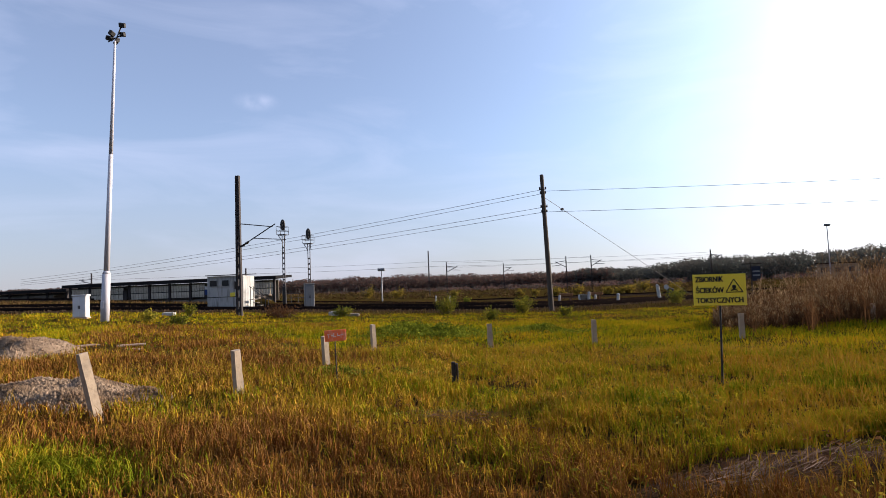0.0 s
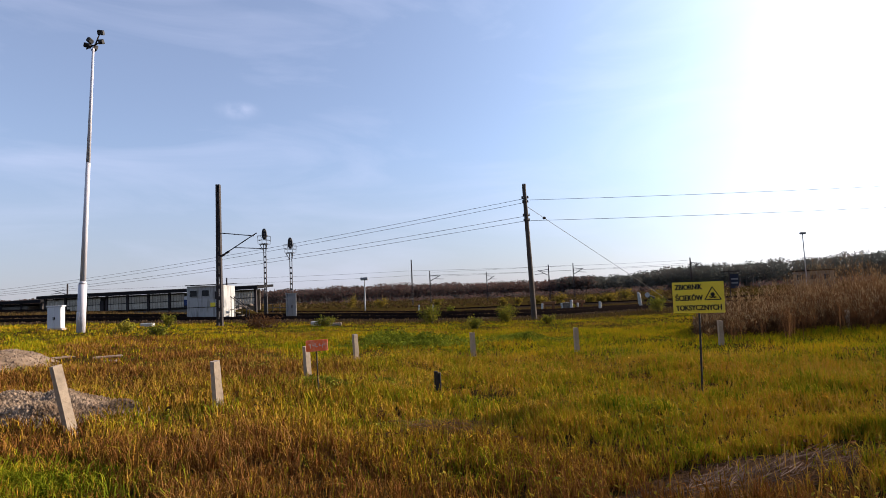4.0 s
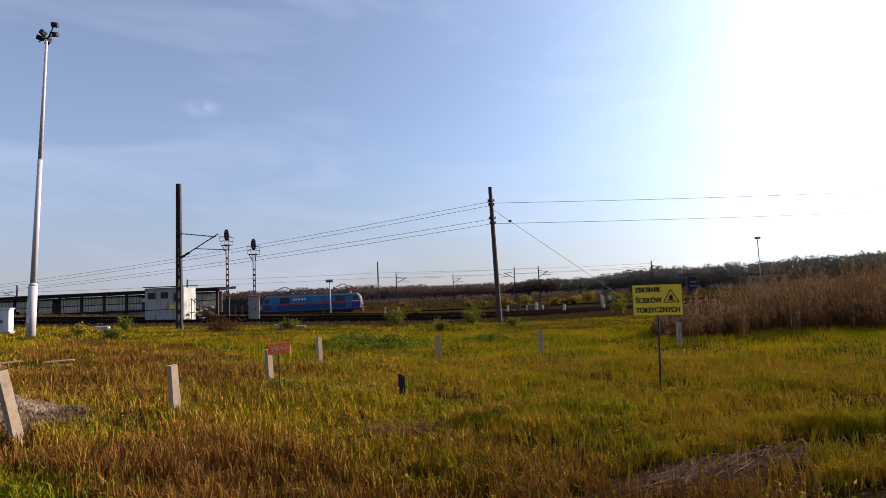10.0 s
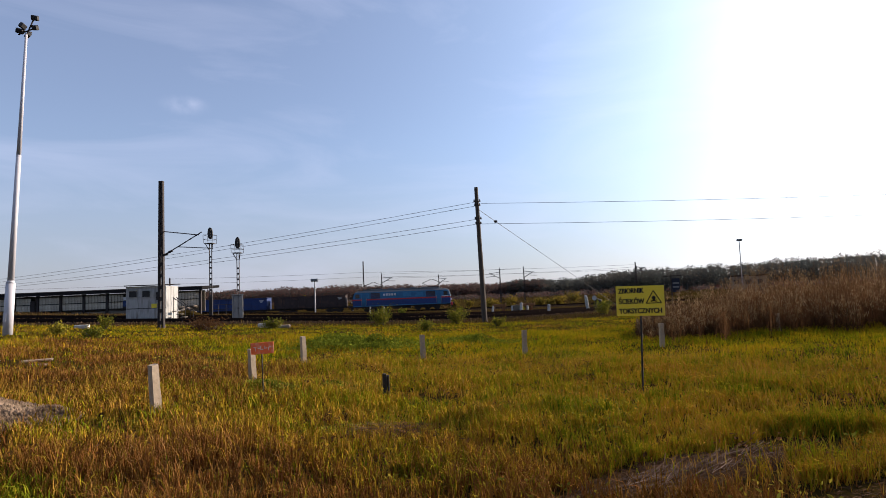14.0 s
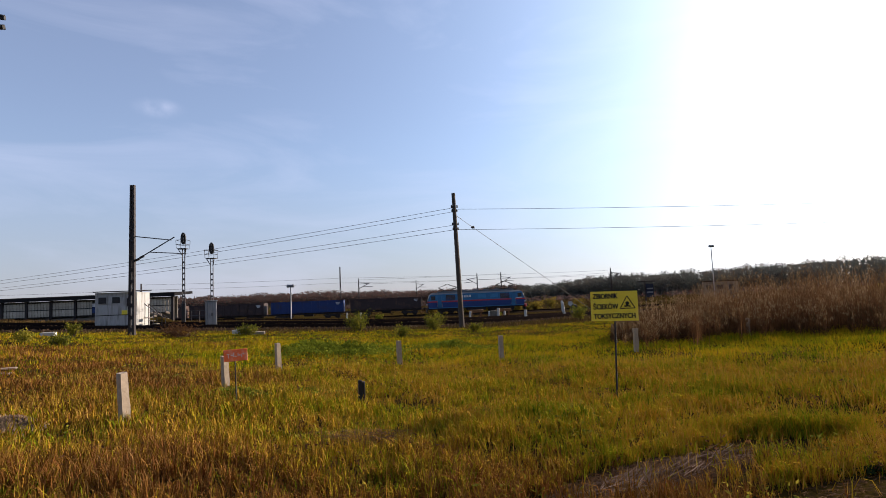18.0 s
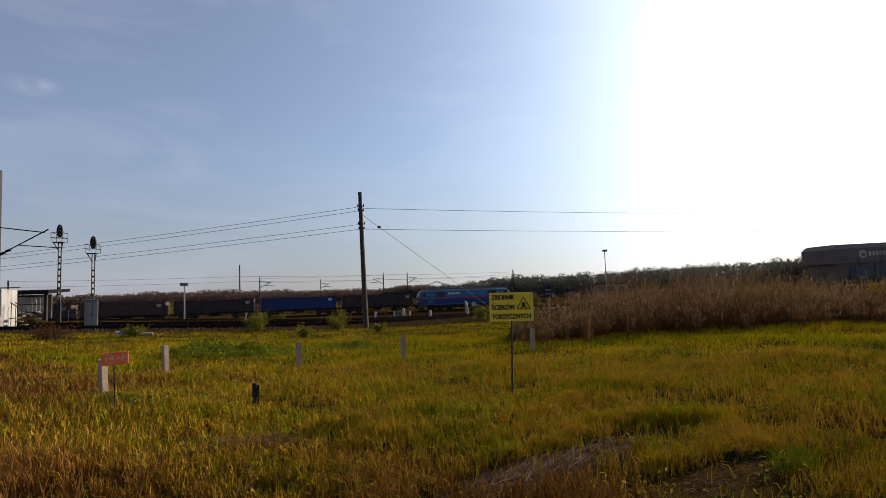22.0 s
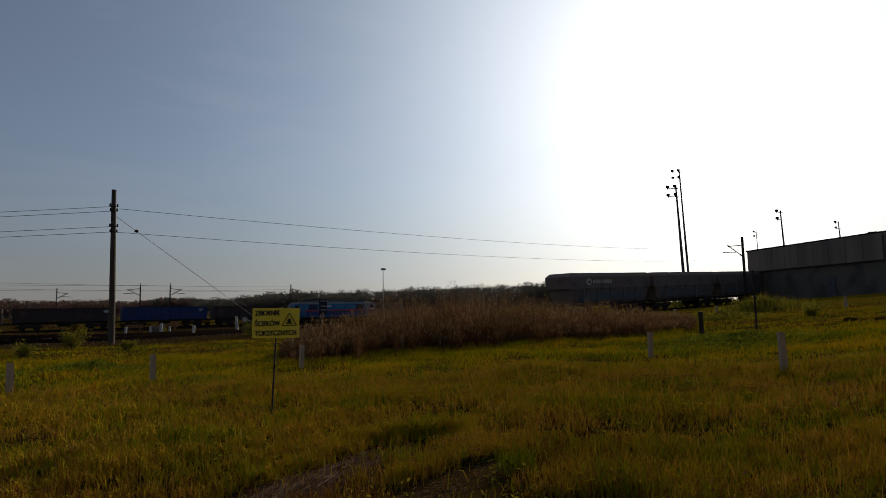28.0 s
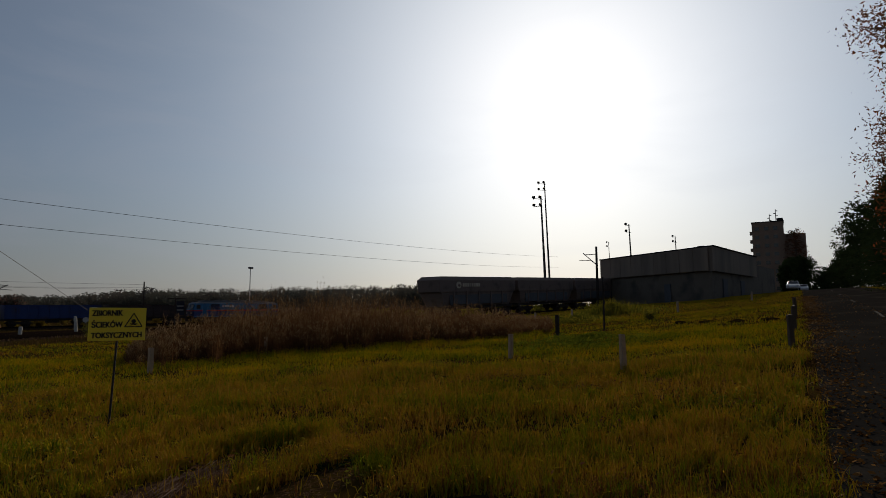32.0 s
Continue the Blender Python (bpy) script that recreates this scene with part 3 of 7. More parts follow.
build_track("track_4", np.c_[np.arange(-240, 200, 4.0), TRACK_D(np.arange(-240, 200, 4.0))], 0.3, RAIL_Z, 4.2)


def build_stones():
    """Loose ballast stones on the beds of the three nearer tracks."""
    rows = []
    for line, n, lift in ((TRACK_1, 9000, 0.08), (TRACK_2, 8000, 0.11), (TRACK_3, 7000, 0.16)):
        t = rng.uniform(0, 1, n)
        x = np.interp(t, [0, 1], [-48, 48])
        y = np.interp(x, line[:, 0], line[:, 1])
        slope = np.interp(x, line[:, 0], np.gradient(line[:, 1], line[:, 0]))
        o = rng.normal(0, 0.85, n)
        k = np.sqrt(1 + slope**2)
        rows.append(np.c_[x - o * slope / k, y + o / k, ground_z(x, y) + lift - 0.35 * np.maximum(np.abs(o) - 1.3, 0)])
    c = np.concatenate(rows)
    n = len(c)
    tet = np.array([(1, 0.2, -0.4), (-0.8, 0.8, -0.3), (-0.3, -1, -0.4), (0.1, 0.0, 0.8)])
    v = (c[:, None] + tet * rng.uniform(0.03, 0.1, (n, 1, 1)) * rng.uniform(0.6, 1.4, (n, 4, 3))).reshape(-1, 3)
    f = (np.arange(n)[:, None, None] * 4 + np.array([(0, 1, 3), (1, 2, 3), (2, 0, 3)])).reshape(-1, 3)
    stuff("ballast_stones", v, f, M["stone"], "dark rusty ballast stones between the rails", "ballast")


build_stones()

# ---- warning signs and fence posts ----


def text_mesh(words, size, squeeze=1.0):
    cu = bpy.data.curves.new("lettering", "FONT")
    cu.offset = 0.02
    cu.body, cu.size, cu.extrude, cu.align_x = words, size, 0.0015, "LEFT"
    ob = bpy.data.objects.new("lettering", cu)
    scene.collection.objects.link(ob)
    me = bpy.data.meshes.new_from_object(ob.evaluated_get(bpy.context.evaluated_depsgraph_get()))
    bpy.data.objects.remove(ob)
    co = np.empty(len(me.vertices) * 3, np.float32)
    me.vertices.foreach_get("co", co)
    co = co.reshape(-1, 3)
    co -= co.min(0)
    return me, co


def lettering(words, width, height, corner, parent, mat, bold=0.0):
    """One line of raised letters fitted into width x height, its lower left corner on the panel's face (which looks to -y)."""
    me, co = text_mesh(words, 1.0)
    w, h = co[:, 0].max(), co[:, 1].max()
    out = np.stack([corner[0] + co[:, 0] / w * width, np.full(len(co), corner[1]) - co[:, 2] * 0.6, corner[2] + co[:, 1] / h * height], -1)
    me.vertices.foreach_set("co", out.astype(np.float32).ravel())
    me.update()
    # thicken the strokes by laying the line three times, a hair apart
    bm = bmesh.new()
    for k, shift in enumerate((0.0, -bold, bold)):
        first = len(bm.verts)
        bm.from_mesh(me)
        bm.verts.ensure_lookup_table()
        bmesh.ops.translate(bm, verts=bm.verts[first:], vec=(shift, -0.0007 * k, 0))
    ob = new("lettering", meshed("lettering", bm, mat))
    ob.parent = parent
    return ob


def build_yellow_sign():
    x, y = 3.2, 9.82
    s = thing("warning_sign", (x, y, gz(x, y)), -18, "yellow sewage tank warning sign on a thin black post", "warning sign")
    bm = bmesh.new()
    rod(bm, (-0.055, 0.02, -0.1), (0.0, 0.03, 1.34), 0.017, 0.015, 8)
    part("post", bm, M["black"], s)
    bm = bmesh.new()
    box(bm, (0.0, 0.0, 1.56), (0.75, 0.012, 0.49), bevel=0.003, tilt=(0, 0.8))
    panel = part("panel", bm, M["yellow"], s, "bright yellow enamelled panel")
    for z in (1.42, 1.68):
        bm = bmesh.new()
        box(bm, (0.0, 0.018, z), (0.05, 0.02, 0.03))
        part("bracket", bm, M["steel"], s)
    for words, w, h, z in (("ZBIORNIK", 0.4, 0.085, 1.685), ("ŚCIEKÓW", 0.4, 0.118, 1.51), ("TOKSYCZNYCH", 0.66, 0.085, 1.355)):
        lettering(words, w, h, (-0.335, -0.0075, z), panel, M["black"], 0.003)
    bm = bmesh.new()
    c, r = Vector((0.21, -0.0085, 1.585)), 0.135
    tri = [c + Vector((r * math.sin(a), 0, r * math.cos(a))) for a in (0, 2 * math.pi / 3, 4 * math.pi / 3)]
    for i in range(3):
        rod(bm, tri[i], tri[(i + 1) % 3], 0.007, n=6)
    ball(bm, (0.21, -0.0085, 1.6), 0.032, 8)
    box(bm, (0.21, -0.0085, 1.57), (0.034, 0.01, 0.02))
    for q in (-1, 1):
        rod(bm, (0.21 - 0.05 * q, -0.0085, 1.54), (0.21 + 0.05 * q, -0.0085, 1.565), 0.006, n=5)
    part("hazard_symbol", bm, M["black"], panel, "black triangle with a toxic hazard mark")


build_yellow_sign()


def build_red_sign():
    x, y = -3.19, 10.37
    s = thing("red_sign", (x, y, gz(x, y)), 17, "small faded orange-red board on a thin iron stake", "sign")
    bm = bmesh.new()
    rod(bm, (0.01, 0.01, -0.1), (-0.01, 0.01, 0.72), 0.011, n=6)
    part("stake", bm, M["beam"], s)
    bm = bmesh.new()
    box(bm, (0.0, 0.0, 0.79), (0.38, 0.012, 0.2), bevel=0.004, tilt=(0, -1.5))
    board = part("board", bm, M["red"], s)
    bm = bmesh.new()
    for u, v, w, h in ((-0.12, 0.02, 0.045, 0.012), (-0.115, -0.015, 0.012, 0.06), (-0.06, 0.0, 0.035, 0.02), (-0.03, 0.01, 0.012, 0.07), (0.0, -0.02, 0.03, 0.014), (0.04, 0.012, 0.012, 0.05), (0.065, 0.0, 0.03, 0.016), (0.1, -0.01, 0.012, 0.06), (0.125, 0.018, 0.025, 0.014)):
        box(bm, (u, -0.008, 0.79 + v), (w, 0.004, h))
    part("lettering", bm, M["pink"], board, "worn illegible pale lettering")


build_red_sign()


def post_mesh(h, seed):
    r = random.Random(seed)
    bm = bmesh.new()
    rings = []
    for k in range(6):
        z = -0.12 + (h + 0.12) * k / 5
        w = 0.058 - 0.006 * k / 5
        rings.append([bm.verts.new((sx * w + r.uniform(-0.004, 0.004), sy * w + r.uniform(-0.004, 0.004), z + (r.uniform(-0.012, 0.012) if k == 5 else 0))) for sx, sy in ((-1, -1), (1, -1), (1, 1), (-1, 1))])
    for a, b in zip(rings, rings[1:]):
        for i in range(4):
            bm.faces.new((a[i], a[(i + 1) % 4], b[(i + 1) % 4], b[i]))
    bm.faces.new(rings[-1])
    bmesh.ops.bevel(bm, geom=[e for e in bm.edges if len(e.link_faces) == 2 and e.calc_face_angle(0) > 0.8], offset=0.009, segments=1, affect="EDGES")
    return meshed("fence_post", bm, M["concrete"])


def build_posts():
    rows = [(-5.53, 7.48, 0.93, 1.0, -13), (-4.24, 8.83, 0.72, -2.0, -3), (-3.97, 12.17, 0.68, 0, -3), (-3.6, 14.87, 0.72, 0, -2), (-0.63, 15.69, 0.7, 0, -2),
            (2.11, 15.96, 0.66, 0, 0), (6.08, 16.62, 0.66, 0, 0), (10.85, 19.13, 0.62, 0, 1), (13.97, 10.55, 0.72, 0, 1), (12.59, 6.35, 0.8, 0, -1),
            (16.83, 3.91, 0.8, 0, -1), (20.96, 4.71, 0.8, 0, 1), (27.02, 5.92, 0.8, 0, 0), (33.1, 22.74, 0.72, 0, 0), (37.8, 22.68, 0.72, 0, 0), (40.8, 15.98, 0.75, 0, 0), (52.0, 14.2, 0.75, 0, 2)]
    for k, (x, y, h, rx, ry) in enumerate(rows):
        ob = new("fence_post", post_mesh(h, k))
        wooden = 10 <= k <= 12
        if wooden:
            ob.data.materials[0] = M["creosote"]
        ob.matrix_world = pose(x, y, gz(x, y), rx, ry, 6 * math.sin(k) - math.degrees(math.atan2(x, y)) + 30)
        lean = "leaning weathered concrete fence post in dry grass" if k == 0 else "weathered pale concrete fence post without wire, in grass"
        lean = "dark wooden post at the edge of the lane" if wooden else lean
        tagged(ob, lean, "fence post", "posts round the tank plot")


build_posts()


def build_blue_sign():
    x, y = 13.6, 33.8
    s = thing("track_sign", (x, y, gz(x, y)), -22, "small dark blue track sign on an iron post", "sign")
    bm = bmesh.new()
    rod(bm, (-0.25, 0.03, -0.1), (-0.25, 0.03, 2.4), 0.04, n=6)
    part("post", bm, M["beam"], s)
    bm = bmesh.new()
    box(bm, (0.0, 0, 1.75), (0.42, 0.03, 0.8), bevel=0.005)
    board = part("board", bm, M["navy_dark"], s)
    for k in range(2):
        bm = bmesh.new()
        box(bm, (0.0, -0.02, 1.65 + 0.22 * k), (0.34, 0.01, 0.09))
        part("lettering_bar", bm, M["grey"], board)
    bm = bmesh.new()
    box(bm, (-0.2, 0, 2.3), (1.0, 0.05, 0.06))
    part("arm", bm, M["beam"], s)


build_blue_sign()


def build_stump(x, y, h, r, label):
    bm = bmesh.new()
    box(bm, (-r * 0.35, 0, h / 2), (r * 0.9, r * 1.2, h), 8, 0.012)
    box(bm, (r * 0.45, 0.01, h / 2 - 0.015), (r * 0.8, r * 1.1, h - 0.03), -5, 0.012)
    solid("stump", bm, M["stump"], (x, y, gz(x, y)), 12, label=label, category="post stump")


build_stump(-1.07, 10.39, 0.4, 0.07, "short split charred wooden post in grass")
build_stump(21.93, 13.95, 0.95, 0.12, "dark tarred wooden stake in grass")


def build_thin_pole():
    x, y = 25.09, 13.38
    s = thing("marker_pole", (x, y, gz(x, y)), 0, "thin dark steel marker pole in the grass", "pole")
    bm = bmesh.new()
    rod(bm, (0, 0, -0.1), (0, 0, 2.55), 0.045, 0.04)
    part("shaft", bm, M["beam"], s)
    bm = bmesh.new()
    box(bm, (0.06, 0, 1.35), (0.1, 0.06, 0.16))
    part("clamp", bm, M["beam"], s)


build_thin_pole()

# ---- poles, masts and signals ----


def build_signal(x, y, top, label):
    z0 = gz(x, y)
    h = top - z0
    s = thing("railway_signal", (x, y, z0), 0, label, "railway signal", "signals by the shed")
    for sx in (-1, 1):
        bm = bmesh.new()
        box(bm, (sx * 0.085, 0, (h - 1.3) / 2), (0.04, 0.08, h - 1.3))
        part("mast_rail", bm, M["iron"], s)
    for k in range(int((h - 2.0) / 0.42)):
        bm = bmesh.new()
        box(bm, (0, 0, 0.4 + k * 0.42), (0.17, 0.07, 0.13))
        part("batten_plate", bm, M["iron"], s)
    bm = bmesh.new()
    box(bm, (0, 0, 0.8), (0.27, 0.16, 1.5), bevel=0.02)
    part("casing", bm, M["black"], s)
    bm = bmesh.new()
    box(bm, (0, -0.1, h - 1.25), (0.64, 0.6, 0.05))
    for sx in (-1, 1):
        rod(bm, (sx * 0.29, -0.3, h - 1.25), (sx * 0.1, 0, h - 1.75), 0.03, n=5)
    part("platform", bm, M["iron"], s)
    bm = bmesh.new()
    for sx in (-0.36, 0.36):
        for sy in (-0.5, 0.3):
            rod(bm, (sx * 0.9, sy, h - 1.25), (sx, sy, h - 0.62), 0.016, n=5)
    for z in (h - 0.95, h - 0.62):
        for sy in (-0.5, 0.3):
            rod(bm, (-0.36, sy, z), (0.36, sy, z), 0.016, n=5)
        for sx in (-0.36, 0.36):
            rod(bm, (sx, -0.5, z), (sx, 0.3, z), 0.016, n=5)
    part("basket_rail", bm, M["iron"], s)
    bm = bmesh.new()
    o = [(0.185 * math.cos(a), 0.45 * math.sin(a)) for a in np.linspace(0, 2 * math.pi, 18, endpoint=False)]
    prism(bm, [(u, v + h - 0.47) for u, v in o], "y", -0.12, 0.02)
    head = part("signal_head", bm, M["black"], s, "black oval lamp board")
    for k in range(3):
        bm = bmesh.new()
        rod(bm, (0, -0.12, h - 0.72 + 0.24 * k), (0, -0.22, h - 0.72 + 0.24 * k), 0.09, 0.085, 10)
        part("lens_hood", bm, M["black"], head)


build_signal(-17.6, 43.15, 7.5, "black railway colour-light signal on a lattice mast with basket")
build_signal(-15.75, 43.75, 6.75, "shorter black railway colour-light signal on a lattice mast")


def build_catenary_pole(x, y, top, reach, name_label, wide=0.11, side=1, arms=True, thick=1.0, lift=0.0):
    z0 = gz(x, y)
    h = top - z0
    s = thing("catenary_pole", (x, y, z0), 0, name_label, "catenary pole", "catenary poles")
    bm = bmesh.new()
    for sx in (-1, 1):
        prism(bm, [(sx * wide - 0.05, -0.1), (sx * wide + 0.05, -0.1), (sx * wide + 0.05, 0.1), (sx * wide - 0.05, 0.1)], "z", -0.2, 0.1)
        a = [(sx * wide - 0.045, 0), (sx * wide + 0.045, 0), (sx * wide * 0.55 + 0.045, h), (sx * wide * 0.55 - 0.045, h)]
        prism(bm, a, "y", -0.09, 0.09)
    part("channel_mast", bm, M["beam"], s)
    for k in range(int(h / 0.6)):
        z = 0.3 + k * 0.6
        w = wide * (1 - 0.45 * z / h)
        bm = bmesh.new()
        box(bm, (0, 0, z), (2 * w, 0.15, 0.2 if z < h * 0.55 else 0.5))
        part("batten", bm, M["beam"], s)
    if arms:
        bm = bmesh.new()
        rod(bm, (0, 0, h * (0.655 + lift)), (side * reach * 0.93, 0.0, h * (0.62 + lift)), 0.025 * thick, n=6)
        part("tie_rod", bm, M["wire"], s)
        bm = bmesh.new()
        rod(bm, (0, 0, h * (0.48 + lift)), (side * reach, 0.0, h * (0.64 + lift)), 0.03 * thick, n=6)
        part("bracket_tube", bm, M["wire"], s)
        bm = bmesh.new()
        rod(bm, (side * reach * 0.4, 0, h * (0.545 + lift)), (side * reach * 1.28, 0.0, h * (0.525 + lift)), 0.022 * thick, n=6)
        part("steady_arm", bm, M["wire"], s)
        for f in (0.12, 0.3):
            bm = bmesh.new()
            p = Vector((0, 0, h * (0.48 + lift))).lerp(Vector((side * reach, 0, h * (0.64 + lift))), f * 0.6)
            rod(bm, p, p + Vector((side * 0.2, 0, 0.09)), 0.06, n=8)
            part("insulator", bm, M["beam"], s, "dark ribbed insulator")
    return s


build_catenary_pole(-14.56, 29.6, 8.2, 2.1, "dark riveted steel catenary pole with a bracket arm")
for (x, y, top, reach, side) in ((-18.45, 130.0, 9.95, 2.5, 1), (-16.4, 149.2, 7.95, 2.8, 1), (-1.7, 178.0, 7.95, 2.5, 1), (14.7, 149.3, 8.1, 2.8, -1), (20.9, 148.5, 8.1, 2.6, 1), (48.0, 142.1, 7.8, 2.5, 1), (66.0, 35.7, 9.25, 3.3, -1)):
    build_catenary_pole(x, y, top, reach, "thin dark catenary pole of the yard", 0.13, side, top < 9.9, 1.8 if y < 100 else 2.8, 0.22)
for (x, y, top) in ((-92, 116, 7.6), (-58, 120, 7.4)):
    build_catenary_pole(x, y, top, 3.0, "distant catenary pole behind the shed", 0.13, -1, True, 2.2, 0.12)


def build_wood_pole():
    x, y = 2.43, 35.82
    z0 = gz(x, y)
    s = thing("utility_pole", (x, y, z0), 0, "leaning tarred wooden utility pole with insulators", "utility pole")
    top = Vector((-0.19, 0.0, 8.45))
    bm = bmesh.new()
    rod(bm, (0, 0, -0.3), top, 0.17, 0.115, 12)
    part("shaft", bm, M["creosote"], s)
    for z, w in ((7.45, 0.16), (7.2, 0.14), (6.35, 0.16), (6.05, 0.14)):
        c = top * (z / 8.35)
        for q in (-1, 1):
            bm = bmesh.new()
            rod(bm, c, c + Vector((q * w * 1.1, -0.12, 0)), 0.02, n=5)
            rod(bm, c + Vector((q * w * 1.1, -0.12, -0.04)), c + Vector((q * w * 1.1, -0.12, 0.12)), 0.05, 0.035, 8)
            part("insulator", bm, M["beam"], s, "dark porcelain insulator on a hook")


build_wood_pole()


def cable(name, a, b, sag, r, label, mat="wire"):
    bm = bmesh.new()
    n = 14
    a, b = Vector(a), Vector(b)
    p = [a.lerp(b, k / n) + Vector((0, 0, -4 * sag * (k / n) * (1 - k / n))) for k in range(n + 1)]
    rings = []
    for q in p:
        rings.append([bm.verts.new(q + Vector((0, r * math.cos(t), r * math.sin(t))) + Vector((r * 0.3 * math.cos(t), 0, 0))) for t in (0.5, 2.6, 4.7)])
    for u, v in zip(rings, rings[1:]):
        for i in range(3):
            bm.faces.new((u[i], u[(i + 1) % 3], v[(i + 1) % 3], v[i]))
    return solid(name, bm, M[mat], label=label, category="cable")


def build_wires():
    px, py = 2.43, 35.82
    z0 = gz(px, py)
    for z, zz in ((7.5, 3.6), (7.25, 3.3), (6.4, 3.1), (6.1, 2.9)):
        cable("overhead_wire", (px - 0.1 * z / 8.35 - 0.15, py - 0.1, z + z0), (-62, 66, zz + 1.1), 0.5, 0.014, "thin dark overhead wire strung to the pole")
    for z, zz in ((7.4, 10.0), (6.1, 8.2)):
        cable("overhead_wire", (px - 0.1 * z / 8.35 + 0.15, py - 0.1, z + z0), (83, 52, zz), 0.6, 0.014, "thin dark overhead wire strung to the pole")
    a, b = Vector((px - 0.08, py - 0.1, 7.0 + z0)), Vector((18.6, 62.0, -0.2))
    cable("guy_wire", a, b, 0.0, 0.026, "taut dark guy wire with a strain insulator", "black")
    c = a.lerp(b, 0.075)
    bm = bmesh.new()
    ball(bm, c, 0.12, 8, 0.8)
    solid("strain_insulator", bm, M["beam"], label="dark strain insulator on the guy wire", category="insulator")
    spans = (((-92, 116, 6.2), (-58, 120, 6.1)), ((-58, 120, 6.1), (-18.45, 130, 6.3)), ((-58, 120, 7.2), (-18.45, 130, 7.4)), ((-18.45, 130, 6.3), (48.0, 142.1, 6.1)),
             ((-18.45, 130, 7.4), (48.0, 142.1, 7.2)), ((-16.4, 149.2, 6.5), (14.7, 149.3, 6.4)), ((14.7, 149.3, 6.4), (20.9, 148.5, 6.4)), ((20.9, 148.5, 6.4), (48.0, 142.1, 6.6)), ((-16.4, 149.2, 7.6), (20.9, 148.5, 7.7)))
    for a, b in spans:
        cable("contact_wire", a, b, 0.004 * (b[0] - a[0]), 0.025, "thin contact wire between the poles of the yard")


build_wires()


def build_white_mast():
    x, y = -18.7, 24.75
    z0 = gz(x, y)
    s = thing("floodlight_mast", (x, y, z0), 0, "tall tapering white steel floodlight mast on a thick base", "floodlight mast")
    bm = bmesh.new()
    rod(bm, (0, 0, -0.2), (0, 0, 2.2), 0.185, 0.175, 18)
    rod(bm, (0, 0, 2.2), (0, 0, 2.32), 0.175, 0.125, 18)
    part("base_tube", bm, M["mast"], s, smooth=True)
    bm = bmesh.new()
    rod(bm, (0, 0, 2.25), (0, 0, 7.8), 0.125, 0.095, 16)
    rod(bm, (0, 0, 7.8), (0, 0, 13.3), 0.088, 0.05, 14)
    part("shaft", bm, M["mast"], s, smooth=True)
    bm = bmesh.new()
    box(bm, (-0.03, -0.18, 0.75), (0.14, 0.03, 0.36), bevel=0.01)
    part("access_door", bm, M["mast"], s)
    bm = bmesh.new()
    rod(bm, (-0.35, 0, 13.25), (0.35, 0, 13.55), 0.03, n=6)
    rod(bm, (0, -0.3, 13.3), (0, 0.3, 13.5), 0.03, n=6)
    rod(bm, (0, 0, 13.2), (0.3, 0, 14.0), 0.03, n=6)
    part("crossarm", bm, M["beam"], s)
    for dx, dy, dz, a in ((-0.3, 0, 13.42, 30), (0.3, 0.1, 13.62, -20), (0.05, -0.3, 13.5, 90), (-0.12, 0.25, 13.35, 150), (0.34, 0, 14.02, 0)):
        bm = bmesh.new()
        box(bm, (dx, dy, dz), (0.3, 0.17, 0.22), a, 0.03, (25, 10))
        part("floodlight", bm, M["black"], s)
    s.matrix_world = pose(x, y, z0, 0, 2.4, 0)


build_white_mast()


def build_flood_column(x, y, top, heads, label, r=0.16):
    z0 = gz(x, y)
    h = top - z0
    s = thing("floodlight_column", (x, y, z0), math.degrees(math.atan2(-x, y)), label, "floodlight column", "floodlight columns")
    bm = bmesh.new()
    rod(bm, (0, 0, -0.2), (0, 0, h * 0.5), r, r * 0.75, 8)
    rod(bm, (0, 0, h * 0.5), (0, 0, h), r * 0.72, r * 0.45, 8)
    part("shaft", bm, M["iron"], s)
    bm = bmesh.new()
    rows = 2 if heads > 1 else 1
    arm = 1.15 if heads > 2 else 0.55
    for k in range(rows):
        rod(bm, (-arm, 0, h - 0.2 - k * 1.25), (0.3, 0, h - 0.42 - k * 1.25), 0.05, n=5)
    part("crossarm", bm, M["iron"], s)
    for k in range(heads):
        side, row = divmod(k, rows)
        bm = bmesh.new()
        box(bm, (-arm if side == 0 else -0.15, 0, h + 0.02 - row * 1.25), (0.46, 0.36, 0.42), bevel=0.08, tilt=(20, 15))
        rod(bm, (-arm if side == 0 else -0.15, 0, h - 0.4 - row * 1.25), (-arm if side == 0 else -0.15, 0, h - 0.1 - row * 1.25), 0.05, n=5)
        part("floodlight", bm, M["black"], s)
    s.matrix_world = s.matrix_world @ pose(0, 0, 0, 0, -1.6, 0)


build_flood_column(75.2, 49.4, 18.9, 4, "tall grey floodlight column with four lamps", 0.24)
build_flood_column(92.4, 59.7, 25.6, 4, "tall slender floodlight column behind the wagons", 0.22)
build_flood_column(99.7, 46.6, 16.8, 2, "grey floodlight column above the flat roof", 0.2)
build_flood_column(140.0, 53.7, 18.7, 2, "distant floodlight column above the roofs", 0.2)
build_flood_column(160.3, 81.7, 21.1, 2, "distant thin floodlight column", 0.16)


